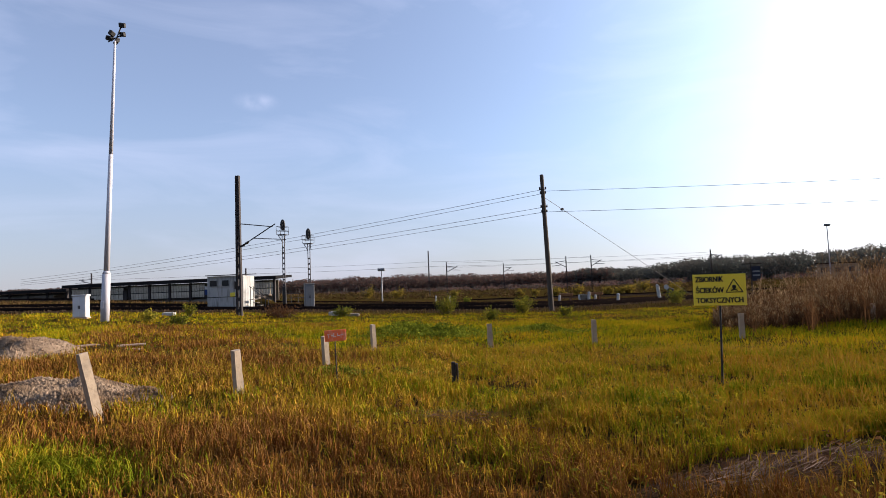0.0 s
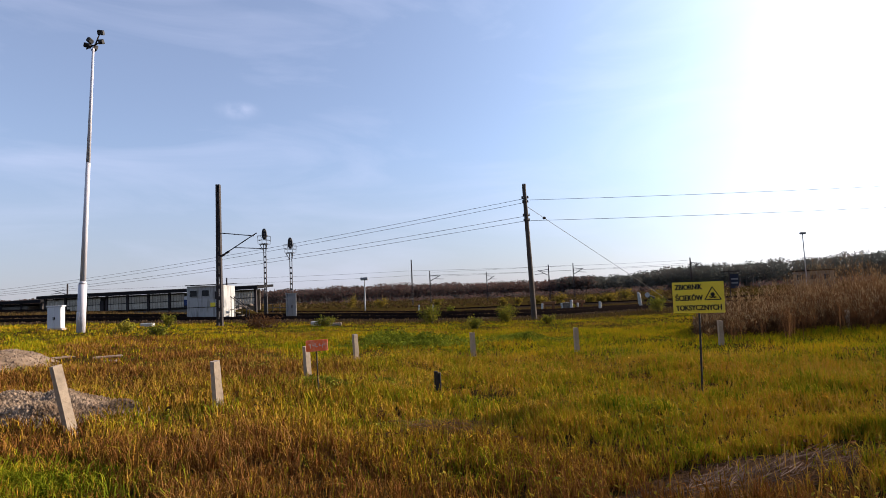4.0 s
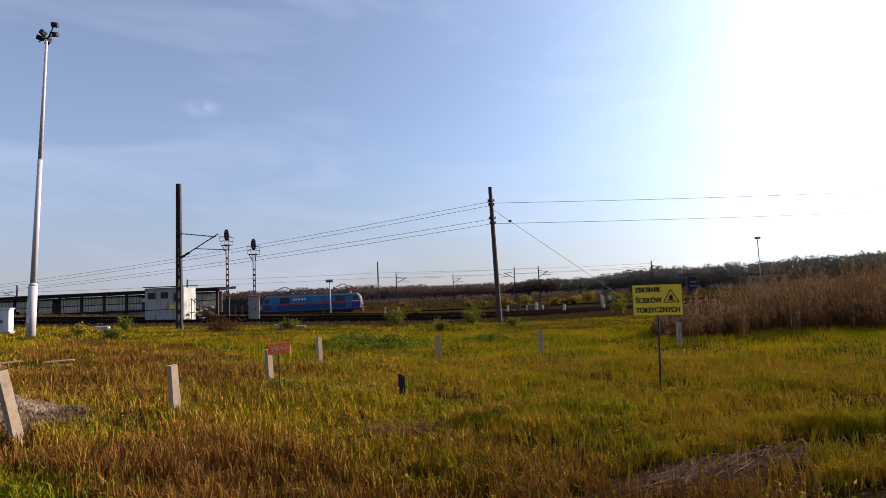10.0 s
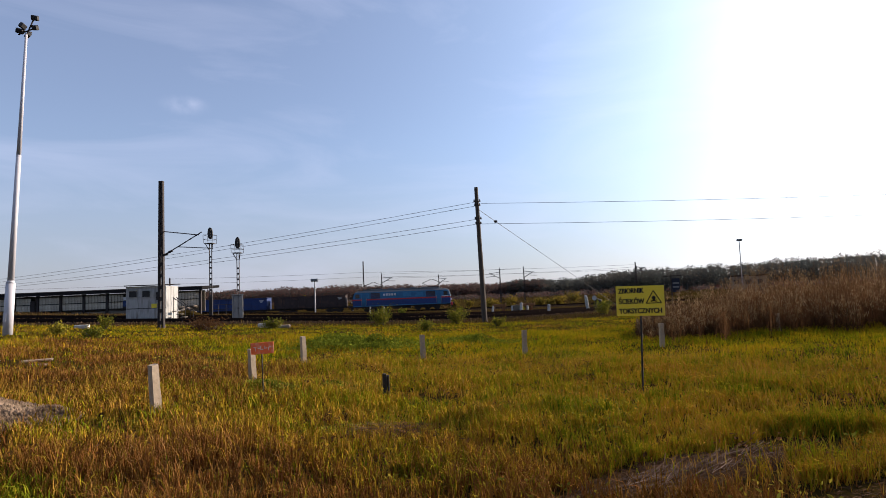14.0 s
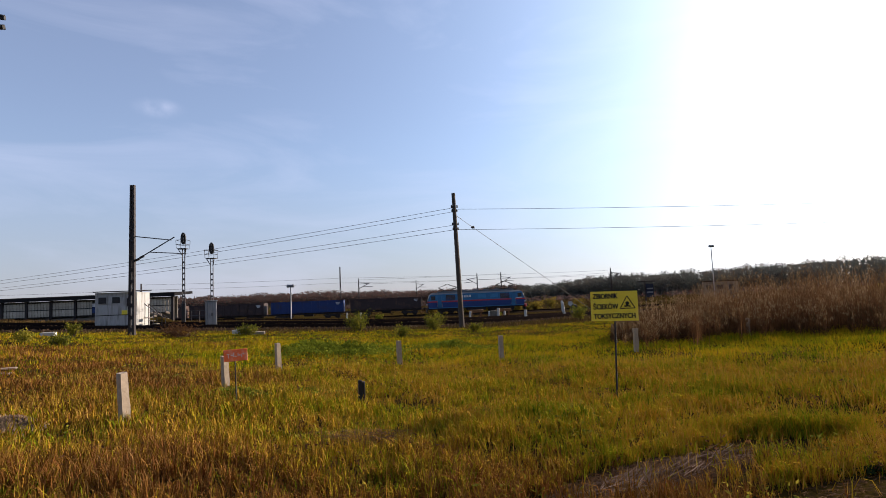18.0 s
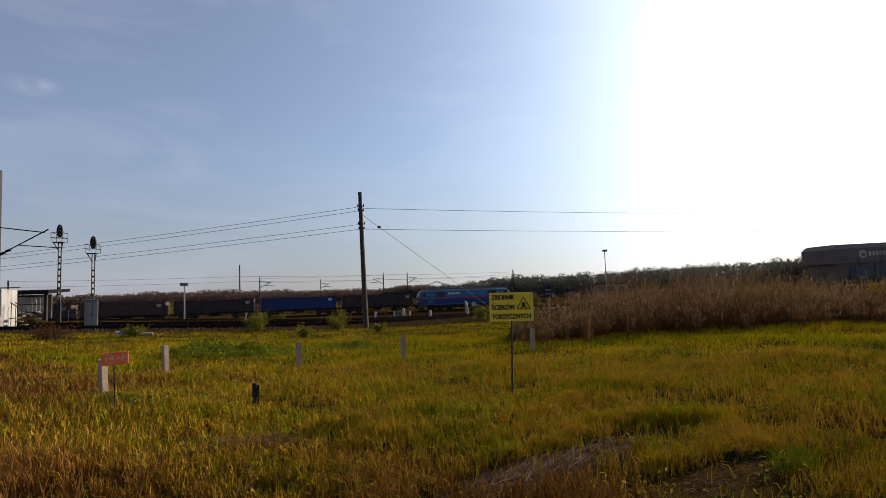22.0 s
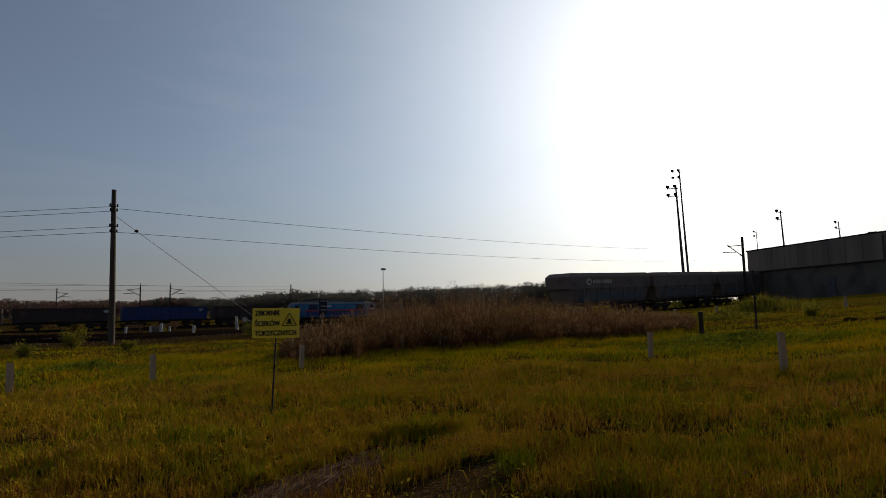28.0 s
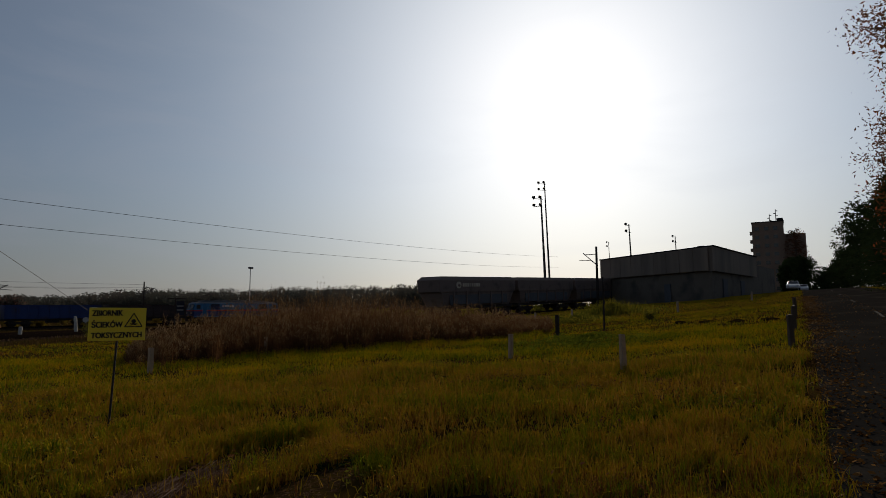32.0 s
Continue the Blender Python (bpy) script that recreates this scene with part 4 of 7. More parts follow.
def build_yard_lamp(x, y, top, label):
    z0 = gz(x, y)
    h = top - z0
    s = thing("yard_lamp", (x, y, z0), 0, label, "yard lamp", "lamps of the yard")
    bm = bmesh.new()
    rod(bm, (0, 0, -0.2), (0, 0, h), 0.13, 0.09, 8)
    part("shaft", bm, M["steel"], s)
    bm = bmesh.new()
    box(bm, (0, 0, h), (1.0, 0.3, 0.12))
    part("crossarm", bm, M["iron"], s)
    for k in (-1, 0, 1):
        bm = bmesh.new()
        box(bm, (k * 0.42, -0.15, h + 0.02), (0.4, 0.5, 0.42), bevel=0.06, tilt=(-20, 0))
        part("floodlight", bm, M["grey"], s)


build_yard_lamp(69.6, 132.9, 11.6, "tall yard lamp with a broad cluster of floodlights")
build_yard_lamp(-22.2, 97.5, 4.95, "slim pale yard lamp beside the tracks")


def build_marker(x, y, h, lean):
    bm = bmesh.new()
    box(bm, (0, 0, h / 2), (0.2, 0.17, h), bevel=0.04)
    ob = solid("track_marker", bm, M["lime"], (x, y, gz(x, y)), label="whitewashed concrete track marker post", category="track marker", group="markers in the yard")
    ob.matrix_world = pose(x, y, gz(x, y) - 0.05, 0, lean, 10)


for row in ((-9.9, 75.0, 1.3, 4), (-8.0, 74.5, 1.3, 2), (4.8, 58.5, 0.9, 6), (6.7, 51.0, 1.0, 5), (8.3, 46.2, 0.75, 4), (13.8, 55.8, 1.5, -4), (7.4, 63.0, 0.9, -5), (9.2, 64.0, 0.9, 0), (12.2, 49.0, 1.25, -6), (21.0, 66.0, 1.4, -8), (22.0, 68.0, 1.2, 5), (-58, 47, 1.0, 0)):
    build_marker(*row)


def build_point_lantern(x, y, side):
    z = gz(x, y)
    s = thing("point_indicator", (x, y, z - 0.05), 0, "small dark point lantern with a white disc by the rails", "point indicator", "markers in the yard")
    bm = bmesh.new()
    rod(bm, (0, 0, 0), (side * 0.12, 0, 0.95), 0.06, n=6)
    part("stand", bm, M["beam"], s)
    bm = bmesh.new()
    box(bm, (side * 0.3, 0, 0.85), (0.5, 0.35, 0.35), 0, 0.05, (0, side * 25))
    part("lantern", bm, M["black"], s)
    bm = bmesh.new()
    rod(bm, (side * -0.05, -0.24, 1.1), (side * -0.05, -0.2, 1.1), 0.2, n=12)
    part("disc", bm, M["lime"], s, "white round disc")


build_point_lantern(12.75, 49.0, 1)
build_point_lantern(14.6, 55.8, 1)


def build_buffer_stop(x, y, w):
    s = thing("buffer_stop", (x, y, gz(x, y)), 5, "low rusty orange buffer stop at the end of a track", "buffer stop", "buffer stops")
    bm = bmesh.new()
    box(bm, (0, 0, 0.95), (w, 0.25, 0.34), bevel=0.03)
    part("beam", bm, M["rust"], s)
    for q in (-0.36, 0.36):
        bm = bmesh.new()
        box(bm, (q * w, 0.1, 0.45), (0.16, 0.2, 0.9))
        part("upright", bm, M["rust"], s)
        bm = bmesh.new()
        rod(bm, (q * w, 0.1, 0.9), (q * w, 1.3, 0.0), 0.07, n=6)
        part("strut", bm, M["rust"], s)


build_buffer_stop(6.1, 64.6, 1.5)
build_buffer_stop(9.3, 65.2, 1.7)


def build_cabinet(x, y, w, d, h, rz, mat, label):
    s = thing("trackside_cabinet", (x, y, gz(x, y)), rz, label, "cabinet")
    bm = bmesh.new()
    box(bm, (0, 0, h / 2), (w, d, h), bevel=0.02)
    part("body", bm, mat, s)
    bm = bmesh.new()
    box(bm, (0, 0, h + 0.03), (w + 0.08, d + 0.08, 0.06), bevel=0.01)
    part("lid", bm, mat, s)
    for q in (-1, 1):
        bm = bmesh.new()
        box(bm, (q * w * 0.235, -d / 2 - 0.012, h * 0.52), (w * 0.44, 0.02, h * 0.86), bevel=0.006)
        door = part("door", bm, mat, s)
        bm = bmesh.new()
        box(bm, (q * w * 0.05, -d / 2 - 0.035, h * 0.5), (0.03, 0.03, 0.16))
        part("handle", bm, M["iron"], door)
    bm = bmesh.new()
    box(bm, (0, 0, 0.02), (w + 0.1, d + 0.1, 0.1))
    part("plinth", bm, M["concrete"], s)


build_cabinet(-21.4, 26.6, 0.6, 0.5, 1.12, 20, M["white"], "white painted trackside cabinet in the grass")
build_cabinet(-13.9, 38.5, 0.62, 0.5, 1.7, 32, M["grey"], "tall grey metal relay cabinet by the track")
build_cabinet(8.0, 63.4, 1.1, 0.6, 0.85, 5, M["render_dark"], "low weathered grey cabinet between the tracks")


def build_slab(x, y, w, d, h, rz, mat, label, category):
    bm = bmesh.new()
    box(bm, (0, 0, h / 2), (w, d, h), bevel=0.025)
    solid(category.replace(" ", "_"), bm, mat, (x, y, gz(x, y) - 0.02), rz, label=label, category=category)


build_slab(-9.6, 30.4, 0.5, 0.4, 0.24, 10, M["lime"], "white concrete trackside box in the grass", "cable box")
build_slab(-18.5, 29.4, 0.62, 0.4, 0.2, 15, M["lime"], "white concrete trackside box in the grass", "cable box")
build_slab(-8.65, 30.6, 0.8, 0.35, 0.16, 12, M["concrete"], "pale concrete cable trough lid in the grass", "cable box")
build_slab(-10.5, 15.1, 0.7, 0.5, 0.05, 30, M["gravel"], "broken flat concrete slab in dry grass", "slab")
build_slab(-11.4, 14.6, 0.5, 0.4, 0.05, 60, M["gravel"], "broken flat concrete slab in dry grass", "slab")
build_slab(-10.0, 14.5, 0.4, 0.3, 0.05, 10, M["gravel"], "broken flat concrete slab in dry grass", "slab")
build_slab(9.2, 4.06, 0.5, 0.3, 0.035, 20, M["sleeper"], "flat pale stone slab sunk in the grass", "slab")

# ---- the hut and the loading shed ----


def build_hut():
    x, y = -19.98, 36.0
    s = thing("track_hut", (x, y, gz(x, y) - 0.45), 8, "pale weathered boarded track hut with two small windows", "hut")
    w, d, h = 2.36, 2.4, 2.65
    bm = bmesh.new()
    box(bm, (w / 2, d / 2, h / 2), (w, d, h), bevel=0.01)
    part("wall", bm, M["pale"], s)
    for k in range(8):
        bm = bmesh.new()
        box(bm, (0.15 + k * 0.295, -0.012, h * 0.24), (0.28, 0.02, h * 0.45))
        part("board", bm, M["pale"], s)
    bm = bmesh.new()
    box(bm, (w / 2, -0.02, h * 0.475), (w, 0.03, 0.04))
    part("batten", bm, M["beam"], s)
    for u in (0.42, 1.2):
        bm = bmesh.new()
        box(bm, (u, -0.015, h * 0.82), (0.52, 0.05, 0.46))
        win = part("window", bm, M["pale"], s)
        bm = bmesh.new()
        box(bm, (u, -0.045, h * 0.82), (0.44, 0.02, 0.38))
        part("pane", bm, M["black"], win, "dark boarded pane")
    bm = bmesh.new()
    box(bm, (1.86, -0.02, h * 0.76), (0.12, 0.04, 0.5))
    part("vent_slot", bm, M["beam"], s)
    bm = bmesh.new()
    box(bm, (1.68, -0.05, h * 0.53), (0.32, 0.02, 0.26), bevel=0.004)
    part("notice_plate", bm, M["yellow"], s, "small pale yellow notice plate")
    bm = bmesh.new()
    prism(bm, [(-0.2, h + 0.02), (d + 0.2, h + 0.12), (d + 0.2, h + 0.18), (-0.2, h + 0.08)], "x", -0.06, w + 0.08)
    part("roof", bm, M["tar"], s)
    bm = bmesh.new()
    rod(bm, (w * 0.6, d * 0.7, h), (w * 0.6, d * 0.7, h + 1.4), 0.025, n=5)
    part("aerial", bm, M["wire"], s)
    bm = bmesh.new()
    for k in range(5):
        box(bm, (w + 0.35 + 0.24 * k, 0.9, 1.0 - 0.2 * k), (0.26, 0.7, 0.05))
    part("steps", bm, M["render_dark"], s)
    bm = bmesh.new()
    for yy in (0.55, 1.25):
        rod(bm, (w + 0.25, yy, 1.9), (w + 1.4, yy, 0.95), 0.025, n=5)
        for k in range(3):
            rod(bm, (w + 0.3 + 0.5 * k, yy, 0.2), (w + 0.3 + 0.5 * k, yy, 1.86 - 0.41 * k), 0.022, n=5)
    part("handrail", bm, M["iron"], s)


build_hut()


def build_shed(a, b, z_eave, bays, label, deep=6.0, name="loading_shed"):
    """A long open-fronted platform shed: dark roof band, posts, walls of milky panels in each bay, plinth."""
    a, b = Vector((*a, 0)), Vector((*b, 0))
    d = b - a
    length, ang = d.length, math.degrees(math.atan2(d.y, d.x))
    z0 = min(gz(a.x, a.y), gz(b.x, b.y)) - 0.3
    s = thing(name, (a.x, a.y, z0), ang, label, "shed")
    h = z_eave - z0
    bm = bmesh.new()
    prism(bm, [(-0.5, h + 0.0), (deep, h + 0.25), (deep, h + 0.5), (-0.5, h + 0.3)], "x", -0.6, length + 0.4)
    part("roof", bm, M["tar"], s)
    bm = bmesh.new()
    box(bm, (length / 2 - 0.1, -0.5, h + 0.14), (length + 1.0, 0.1, 0.32))
    part("fascia", bm, M["tar"], s)
    bm = bmesh.new()
    box(bm, (length / 2 - 1.0, deep / 2, 0.5), (length - 2.0, deep, 1.1))
    part("platform", bm, M["render_dark"], s)
    bm = bmesh.new()
    box(bm, (length / 2, deep * 0.3, h * 0.62), (length, 0.12, h * 0.75))
    part("back_wall", bm, M["render_dark"], s)
    step = length / bays
    post = bmesh.new()
    box(post, (0, 0, h / 2 + 0.1), (0.22, 0.22, h))
    post_me = meshed("post", post, M["beam"])
    pane_w = (step - 0.24) / 7 - 0.045
    pbm = bmesh.new()
    box(pbm, (0, 0, 0), (pane_w, 0.04, (h - 1.45) / 2 - 0.03), bevel=0.008)
    pane_me = meshed("panel", pbm, M["pane"])
    for k in range(bays + 1):
        o = new("post", post_me)
        o.parent = s
        o.location = (k * step, 0, 0)
        if k == bays:
            break
        if k % 4 == 2:
            db = bmesh.new()
            box(db, (k * step + step * 0.78, -0.02, 1.1 + (h - 1.3) * 0.4), (pane_w * 1.9, 0.06, (h - 1.3) * 0.8))
            door = part("door", db, M["beam"], s, "dark open doorway")
            if k == 6 and length < 25:
                db = bmesh.new()
                box(db, (k * step + step * 0.8, -0.07, 1.1 + (h - 1.3) * 0.42), (pane_w * 1.7, 0.03, (h - 1.3) * 0.36), bevel=0.006)
                part("poster", db, M["wagon_blue"], door, "blue poster on the doorway")
                db = bmesh.new()
                box(db, (k * step + step * 0.8, -0.07, 1.1 + (h - 1.3) * 0.74), (pane_w * 1.7, 0.03, (h - 1.3) * 0.22), bevel=0.006)
                part("notice", db, M["white"], door, "white notice above the poster")
        for i in range(7):
            if k % 4 == 2 and i > 4:
                continue
            for j in range(2):
                o = new("panel", pane_me)
                o.parent = s
                o.location = (k * step + 0.12 + (i + 0.5) * (step - 0.24) / 7, 0.02, 1.28 + (j + 0.5) * (h - 1.45) / 2)
    for z in (1.25, 1.25 + (h - 1.45) / 2, h - 0.18):
        bm = bmesh.new()
        box(bm, (length / 2, 0.0, z), (length, 0.1, 0.06))
        part("transom", bm, M["beam"], s)


build_shed((-47.5, 57.0), (-24.2, 56.6), 3.12, 10, "long dark-roofed loading shed with milky wall panels", 3.6)
build_shed((-78.0, 63.5), (-50.0, 59.5), 2.8, 10, "lower dark-roofed shed continuing the platform", 5.0)


def build_railing():
    x, y = -23.1, 56.4
    z0 = gz(x, y)
    s = thing("railing", (x, y, z0), 0, "thin dark steel railing at the end of the shed", "railing")
    for k in range(4):
        bm = bmesh.new()
        rod(bm, (0.75 * k, 0, -0.1), (0.75 * k, 0, 1.6 - z0), 0.035, n=6)
        part("post", bm, M["iron"], s)
    for z in (1.12, 1.57):
        bm = bmesh.new()
        rod(bm, (-0.1, 0, z - z0), (2.35, 0, z - z0), 0.03, n=6)
        part("rail", bm, M["iron"], s)


build_railing()


def build_rubble():
    r = random.Random(4)
    s = thing("timber_pile", (-20.8, 44.6, gz(-20.8, 44.6)), 0, "heap of broken pale timber and rubble", "rubble heap")
    for k in range(12):
        bm = bmesh.new()
        box(bm, (r.uniform(-1.2, 1.4), r.uniform(-0.5, 0.5), 0.12 + r.uniform(0, 0.7)), (r.uniform(0.3, 0.9), 0.14, 0.14), r.uniform(0, 180), 0.02, (r.uniform(-20, 20), r.uniform(-35, 35)))
        part("timber", bm, M["concrete" if k % 2 else "pale"], s)
    bm = bmesh.new()
    bmesh.ops.create_icosphere(bm, subdivisions=3, radius=1.0, matrix=Matrix.Diagonal((1.8, 1.0, 0.55, 1)))
    for v in bm.verts:
        v.co *= 1 + 0.25 * noise.noise(v.co * 2)
    part("earth", bm, M["soil"], s)


build_rubble()

# ---- the train ----


def wheelset(parent, x, z, r, name="wheelset"):
    bm = bmesh.new()
    rod(bm, (0, -0.7, 0), (0, 0.7, 0), 0.08, n=8)
    for q in (-0.75, 0.75):
        rod(bm, (0, q - 0.06, 0), (0, q + 0.06, 0), r, n=18)
        rod(bm, (0, q - 0.075, 0), (0, q + 0.075, 0), r * 0.72, n=14)
        for k in range(4):
            a = k * math.pi / 2
            rod(bm, (r * 0.3 * math.cos(a), q * 1.1, r * 0.3 * math.sin(a)), (r * 0.62 * math.cos(a), q * 1.1, r * 0.62 * math.sin(a)), 0.05, n=5)
    o = part(name, bm, M["beam"], parent)
    o.location = (x, 0, z)
    return o


def bogie(parent, x, axles, spread, r, name="bogie"):
    bm = bmesh.new()
    ln = spread * (axles - 1) + 1.5
    for q in (-1.0, 1.0):
        prism(bm, [(-ln / 2, 0.55), (-ln / 2 + 0.3, 0.8), (ln / 2 - 0.3, 0.8), (ln / 2, 0.55), (ln / 2 - 0.5, 0.42), (-ln / 2 + 0.5, 0.42)], "y", q - 0.07, q + 0.07)
        for k in range(axles):
            u = (k - (axles - 1) / 2) * spread
            box(bm, (u, q * 1.06, r), (0.34, 0.2, 0.34), bevel=0.03)
            for e in (-0.3, 0.3):
                rod(bm, (u + e, q * 1.04, r + 0.1), (u + e, q * 1.04, 0.85), 0.08, n=6)
    box(bm, (0, 0, 0.65), (0.7, 2.0, 0.25))
    b = part(name, bm, M["beam"], parent)
    b.location = (x, 0, 0)
    return [wheelset(b, (k - (axles - 1) / 2) * spread, r, r) for k in range(axles)]


def pantograph(parent, x, z, up):
    """A flattened diamond of tubes on a base frame, with a contact strip on top and four insulators below."""
    bm = bmesh.new()
    box(bm, (x, 0, z - 0.02), (2.6, 1.3, 0.08))
    base = part("pantograph", bm, M["beam"], parent)
    bm = bmesh.new()
    for q in (-0.6, 0.6):
        for e in (-1, 1):
            rod(bm, (x + e * 0.5, q, z), (x + e * 1.75, q * 0.9, z + up * 0.5), 0.045, n=5)
            rod(bm, (x + e * 1.75, q * 0.9, z + up * 0.5), (x + e * 0.12, q * 0.6, z + up), 0.04, n=5)
    for e in (-1, 1):
        rod(bm, (x + e * 1.75, -0.6, z + up * 0.5), (x + e * 1.75, 0.6, z + up * 0.5), 0.04, n=5)
    part("linkage", bm, M["beam"], base)
    for e in (-0.3, 0.3):
        bm = bmesh.new()
        rod(bm, (x + e, -0.95, z + up + 0.03), (x + e, 0.95, z + up + 0.03), 0.05, n=5)
        part("contact_strip", bm, M["beam"], base)
    for e in (-1.1, 1.1):
        for q in (-0.5, 0.5):
            bm = bmesh.new()
            rod(bm, (x + e, q, z - 0.35), (x + e, q, z), 0.1, 0.07, 8)
            part("insulator", bm, M["beam"], base)


def build_loco():
    """A six-axled electric freight locomotive; its nose at x = 0 and its body towards -x."""
    L, W = 19.2, 3.0
    s = thing("electric_locomotive", (0, 0, 0), 0, "two-tone blue electric freight locomotive with a red stripe", "locomotive")
    w = W / 2

    def shell(name, z0, z1, mat, x_in0, x_in1, y0, y1, label=""):
        bm = bmesh.new()
        lo = [bm.verts.new((x, y, z0)) for x, y in ((-L + x_in0, -y0), (-x_in0, -y0), (-x_in0 + 0.12, 0), (-x_in0, y0), (-L + x_in0, y0), (-L + x_in0 - 0.12, 0))]
        hi = [bm.verts.new((x, y, z1)) for x, y in ((-L + x_in1, -y1), (-x_in1, -y1), (-x_in1 + 0.12, 0), (-x_in1, y1), (-L + x_in1, y1), (-L + x_in1 - 0.12, 0))]
        for i in range(6):
            bm.faces.new((lo[i], lo[(i + 1) % 6], hi[(i + 1) % 6], hi[i]))
        bm.faces.new(lo[::-1])
        bm.faces.new(hi)
        return part(name, bm, mat, s, label)

    shell("lower_body", 1.05, 2.15, M["loco_navy"], 0.75, 0.62, w, w, "dark blue lower body side")
    shell("stripe", 2.12, 2.34, M["loco_red"], 0.62, 0.62, w + 0.015, w + 0.015, "thin red waist stripe")
    shell("upper_body", 2.3, 3.55, M["loco_blue"], 0.62, 1.05, w, w - 0.06, "light blue upper body side")
    shell("sill_stripe", 1.0, 1.16, M["loco_blue"], 0.75, 0.75, w + 0.012, w + 0.012, "light blue sill stripe")
    for xx in (-6.4, -8.6, -16.3):
        for side in (-1, 1):
            bm = bmesh.new()
            box(bm, (xx, side * (w - 0.01), 2.95), (1.5, 0.04, 0.72), bevel=0.015)
            part("body_panel", bm, M["loco_sky"], s, "paler blue body panel")
    shell("cornice", 3.55, 3.85, M["loco_grey"], 1.05, 1.5, w - 0.06, w - 0.5)
    bm = bmesh.new()
    box(bm, (-L / 2, 0, 3.95), (L - 5.0, 1.7, 0.28), bevel=0.05)
    for k in range(7):
        box(bm, (-3.6 - k * 2.0, 0.3 * (-1) ** k, 4.15), (0.9, 0.7, 0.22), bevel=0.03)
        rod(bm, (-3.2 - k * 2.0, -0.8, 4.0), (-3.2 - k * 2.0, -0.8, 4.35), 0.06, n=6)
    part("roof_gear", bm, M["loco_grey"], s)
    bm = bmesh.new()
    box(bm, (-L / 2, 0, 0.95), (L - 1.4, 2.7, 0.3))
    box(bm, (-L / 2, 0, 0.72), (3.4, 2.4, 0.6), bevel=0.05)
    part("underframe", bm, M["beam"], s)
    for q in (0, 1):
        ex = -0.45 if q == 0 else -L + 0.45
        sg = 1 if q == 0 else -1
        bm = bmesh.new()
        box(bm, (ex, 0, 0.95), (0.35, 2.8, 0.55), bevel=0.03)
        part("buffer_beam", bm, M["loco_red"] if q == 0 else M["beam"], s)
        for yy in (-0.87, 0.87):
            bm = bmesh.new()
            rod(bm, (ex, yy, 1.05), (ex + sg * 0.42, yy, 1.05), 0.11, n=10)
            rod(bm, (ex + sg * 0.42, yy, 1.05), (ex + sg * 0.47, yy, 1.05), 0.24, n=14)
            part("buffer", bm, M["beam"], s)
            bm = bmesh.new()
            rod(bm, (ex - sg * 0.1, yy * 1.1, 1.75), (ex - sg * 0.1 + sg * 0.2, yy * 1.1, 1.75), 0.14, n=12)
            part("headlight", bm, M["lamp_and_glare_glass"], s)
        for yy in (-0.7, 0.7):
            bm = bmesh.new()
            e0, e1 = (-0.7, -0.95) if q == 0 else (-L + 0.7, -L + 0.95)
            vs = [bm.verts.new(p) for p in ((e0 + sg * 0.12, yy - 0.58, 2.55), (e0 + sg * 0.12, yy + 0.58, 2.55), (e1 + sg * 0.14, yy + 0.55, 3.4), (e1 + sg * 0.14, yy - 0.55, 3.4))]
            bm.faces.new(vs)
            bmesh.ops.solidify(bm, geom=bm.faces[:], thickness=0.04)
            # the front panes' pale colour paints in a sky reflection; rear panes stay dark
            part("windscreen", bm, M["lamp_and_glare_glass"] if q == 0 else M["glass"], s)
        bm = bmesh.new()
        box(bm, (ex + sg * 0.05, 0, 0.45), (0.12, 2.3, 0.4), tilt=(0, sg * 15))
        part("rail_guard", bm, M["beam"], s)
    for side in (-1, 1):
        yy = side * (w + 0.005)
        for xx in (-1.55, -L + 1.55):
            bm = bmesh.new()
            box(bm, (xx, side * (w - 0.02), 2.92), (0.75, 0.06, 0.72), bevel=0.02)
            part("cab_window", bm, M["glass"], s)
        for xx in (-2.75, -L + 2.75):
            bm = bmesh.new()
            box(bm, (xx, yy, 2.2), (0.72, 0.05, 2.1), bevel=0.02)
            door = part("door", bm, M["loco_blue"], s)
            for e in (-0.46, 0.46):
                bm = bmesh.new()
                rod(bm, (xx + e, side * (w + 0.06), 1.2), (xx + e, side * (w + 0.06), 2.6), 0.02, n=5)
                part("handrail", bm, M["steel"], door)
        for xx in (-4.3, -14.4):
            bm = bmesh.new()
            box(bm, (xx, side * (w - 0.025), 2.9), (1.7, 0.07, 1.0), bevel=0.02)
            grille = part("grille", bm, M["glass"], s, "dark ventilation grille")
            for k in range(4):
                bm = bmesh.new()
                box(bm, (xx, side * (w + 0.015), 2.6 + 0.2 * k), (1.6, 0.03, 0.07))
                part("slat", bm, M["loco_navy"], grille)
        for k in range(6):
            bm = bmesh.new()
            box(bm, (-4.2 - k * 2.15, yy, 1.72), (1.9, 0.03, 0.62), bevel=0.01)
            part("side_panel", bm, M["loco_navy"], s)
        for k, ww in enumerate((0.42, 0.42, 0.4, 0.42, 0.4)):
            bm = bmesh.new()
            box(bm, (-12.8 + 0.5 * k if side < 0 else -10.4 + 0.5 * k, side * (w + 0.0), 3.05), (ww * 0.85, 0.04, 0.4), bevel=0.01)
            part("lettering_bar", bm, M["white"], s, "white letter bar on the body side")
        bm = bmesh.new()
        box(bm, (-1.6, side * (w + 0.012), 2.42), (1.1, 0.02, 0.14))
        part("number_bar", bm, M["white"], s)
    pantograph(s, -4.0, 4.25, 1.3)
    pantograph(s, -14.8, 4.25, 1.1)
    ws = bogie(s, -4.9, 3, 1.75, 0.625) + bogie(s, -L + 4.9, 3, 1.75, 0.625)
    return s, ws


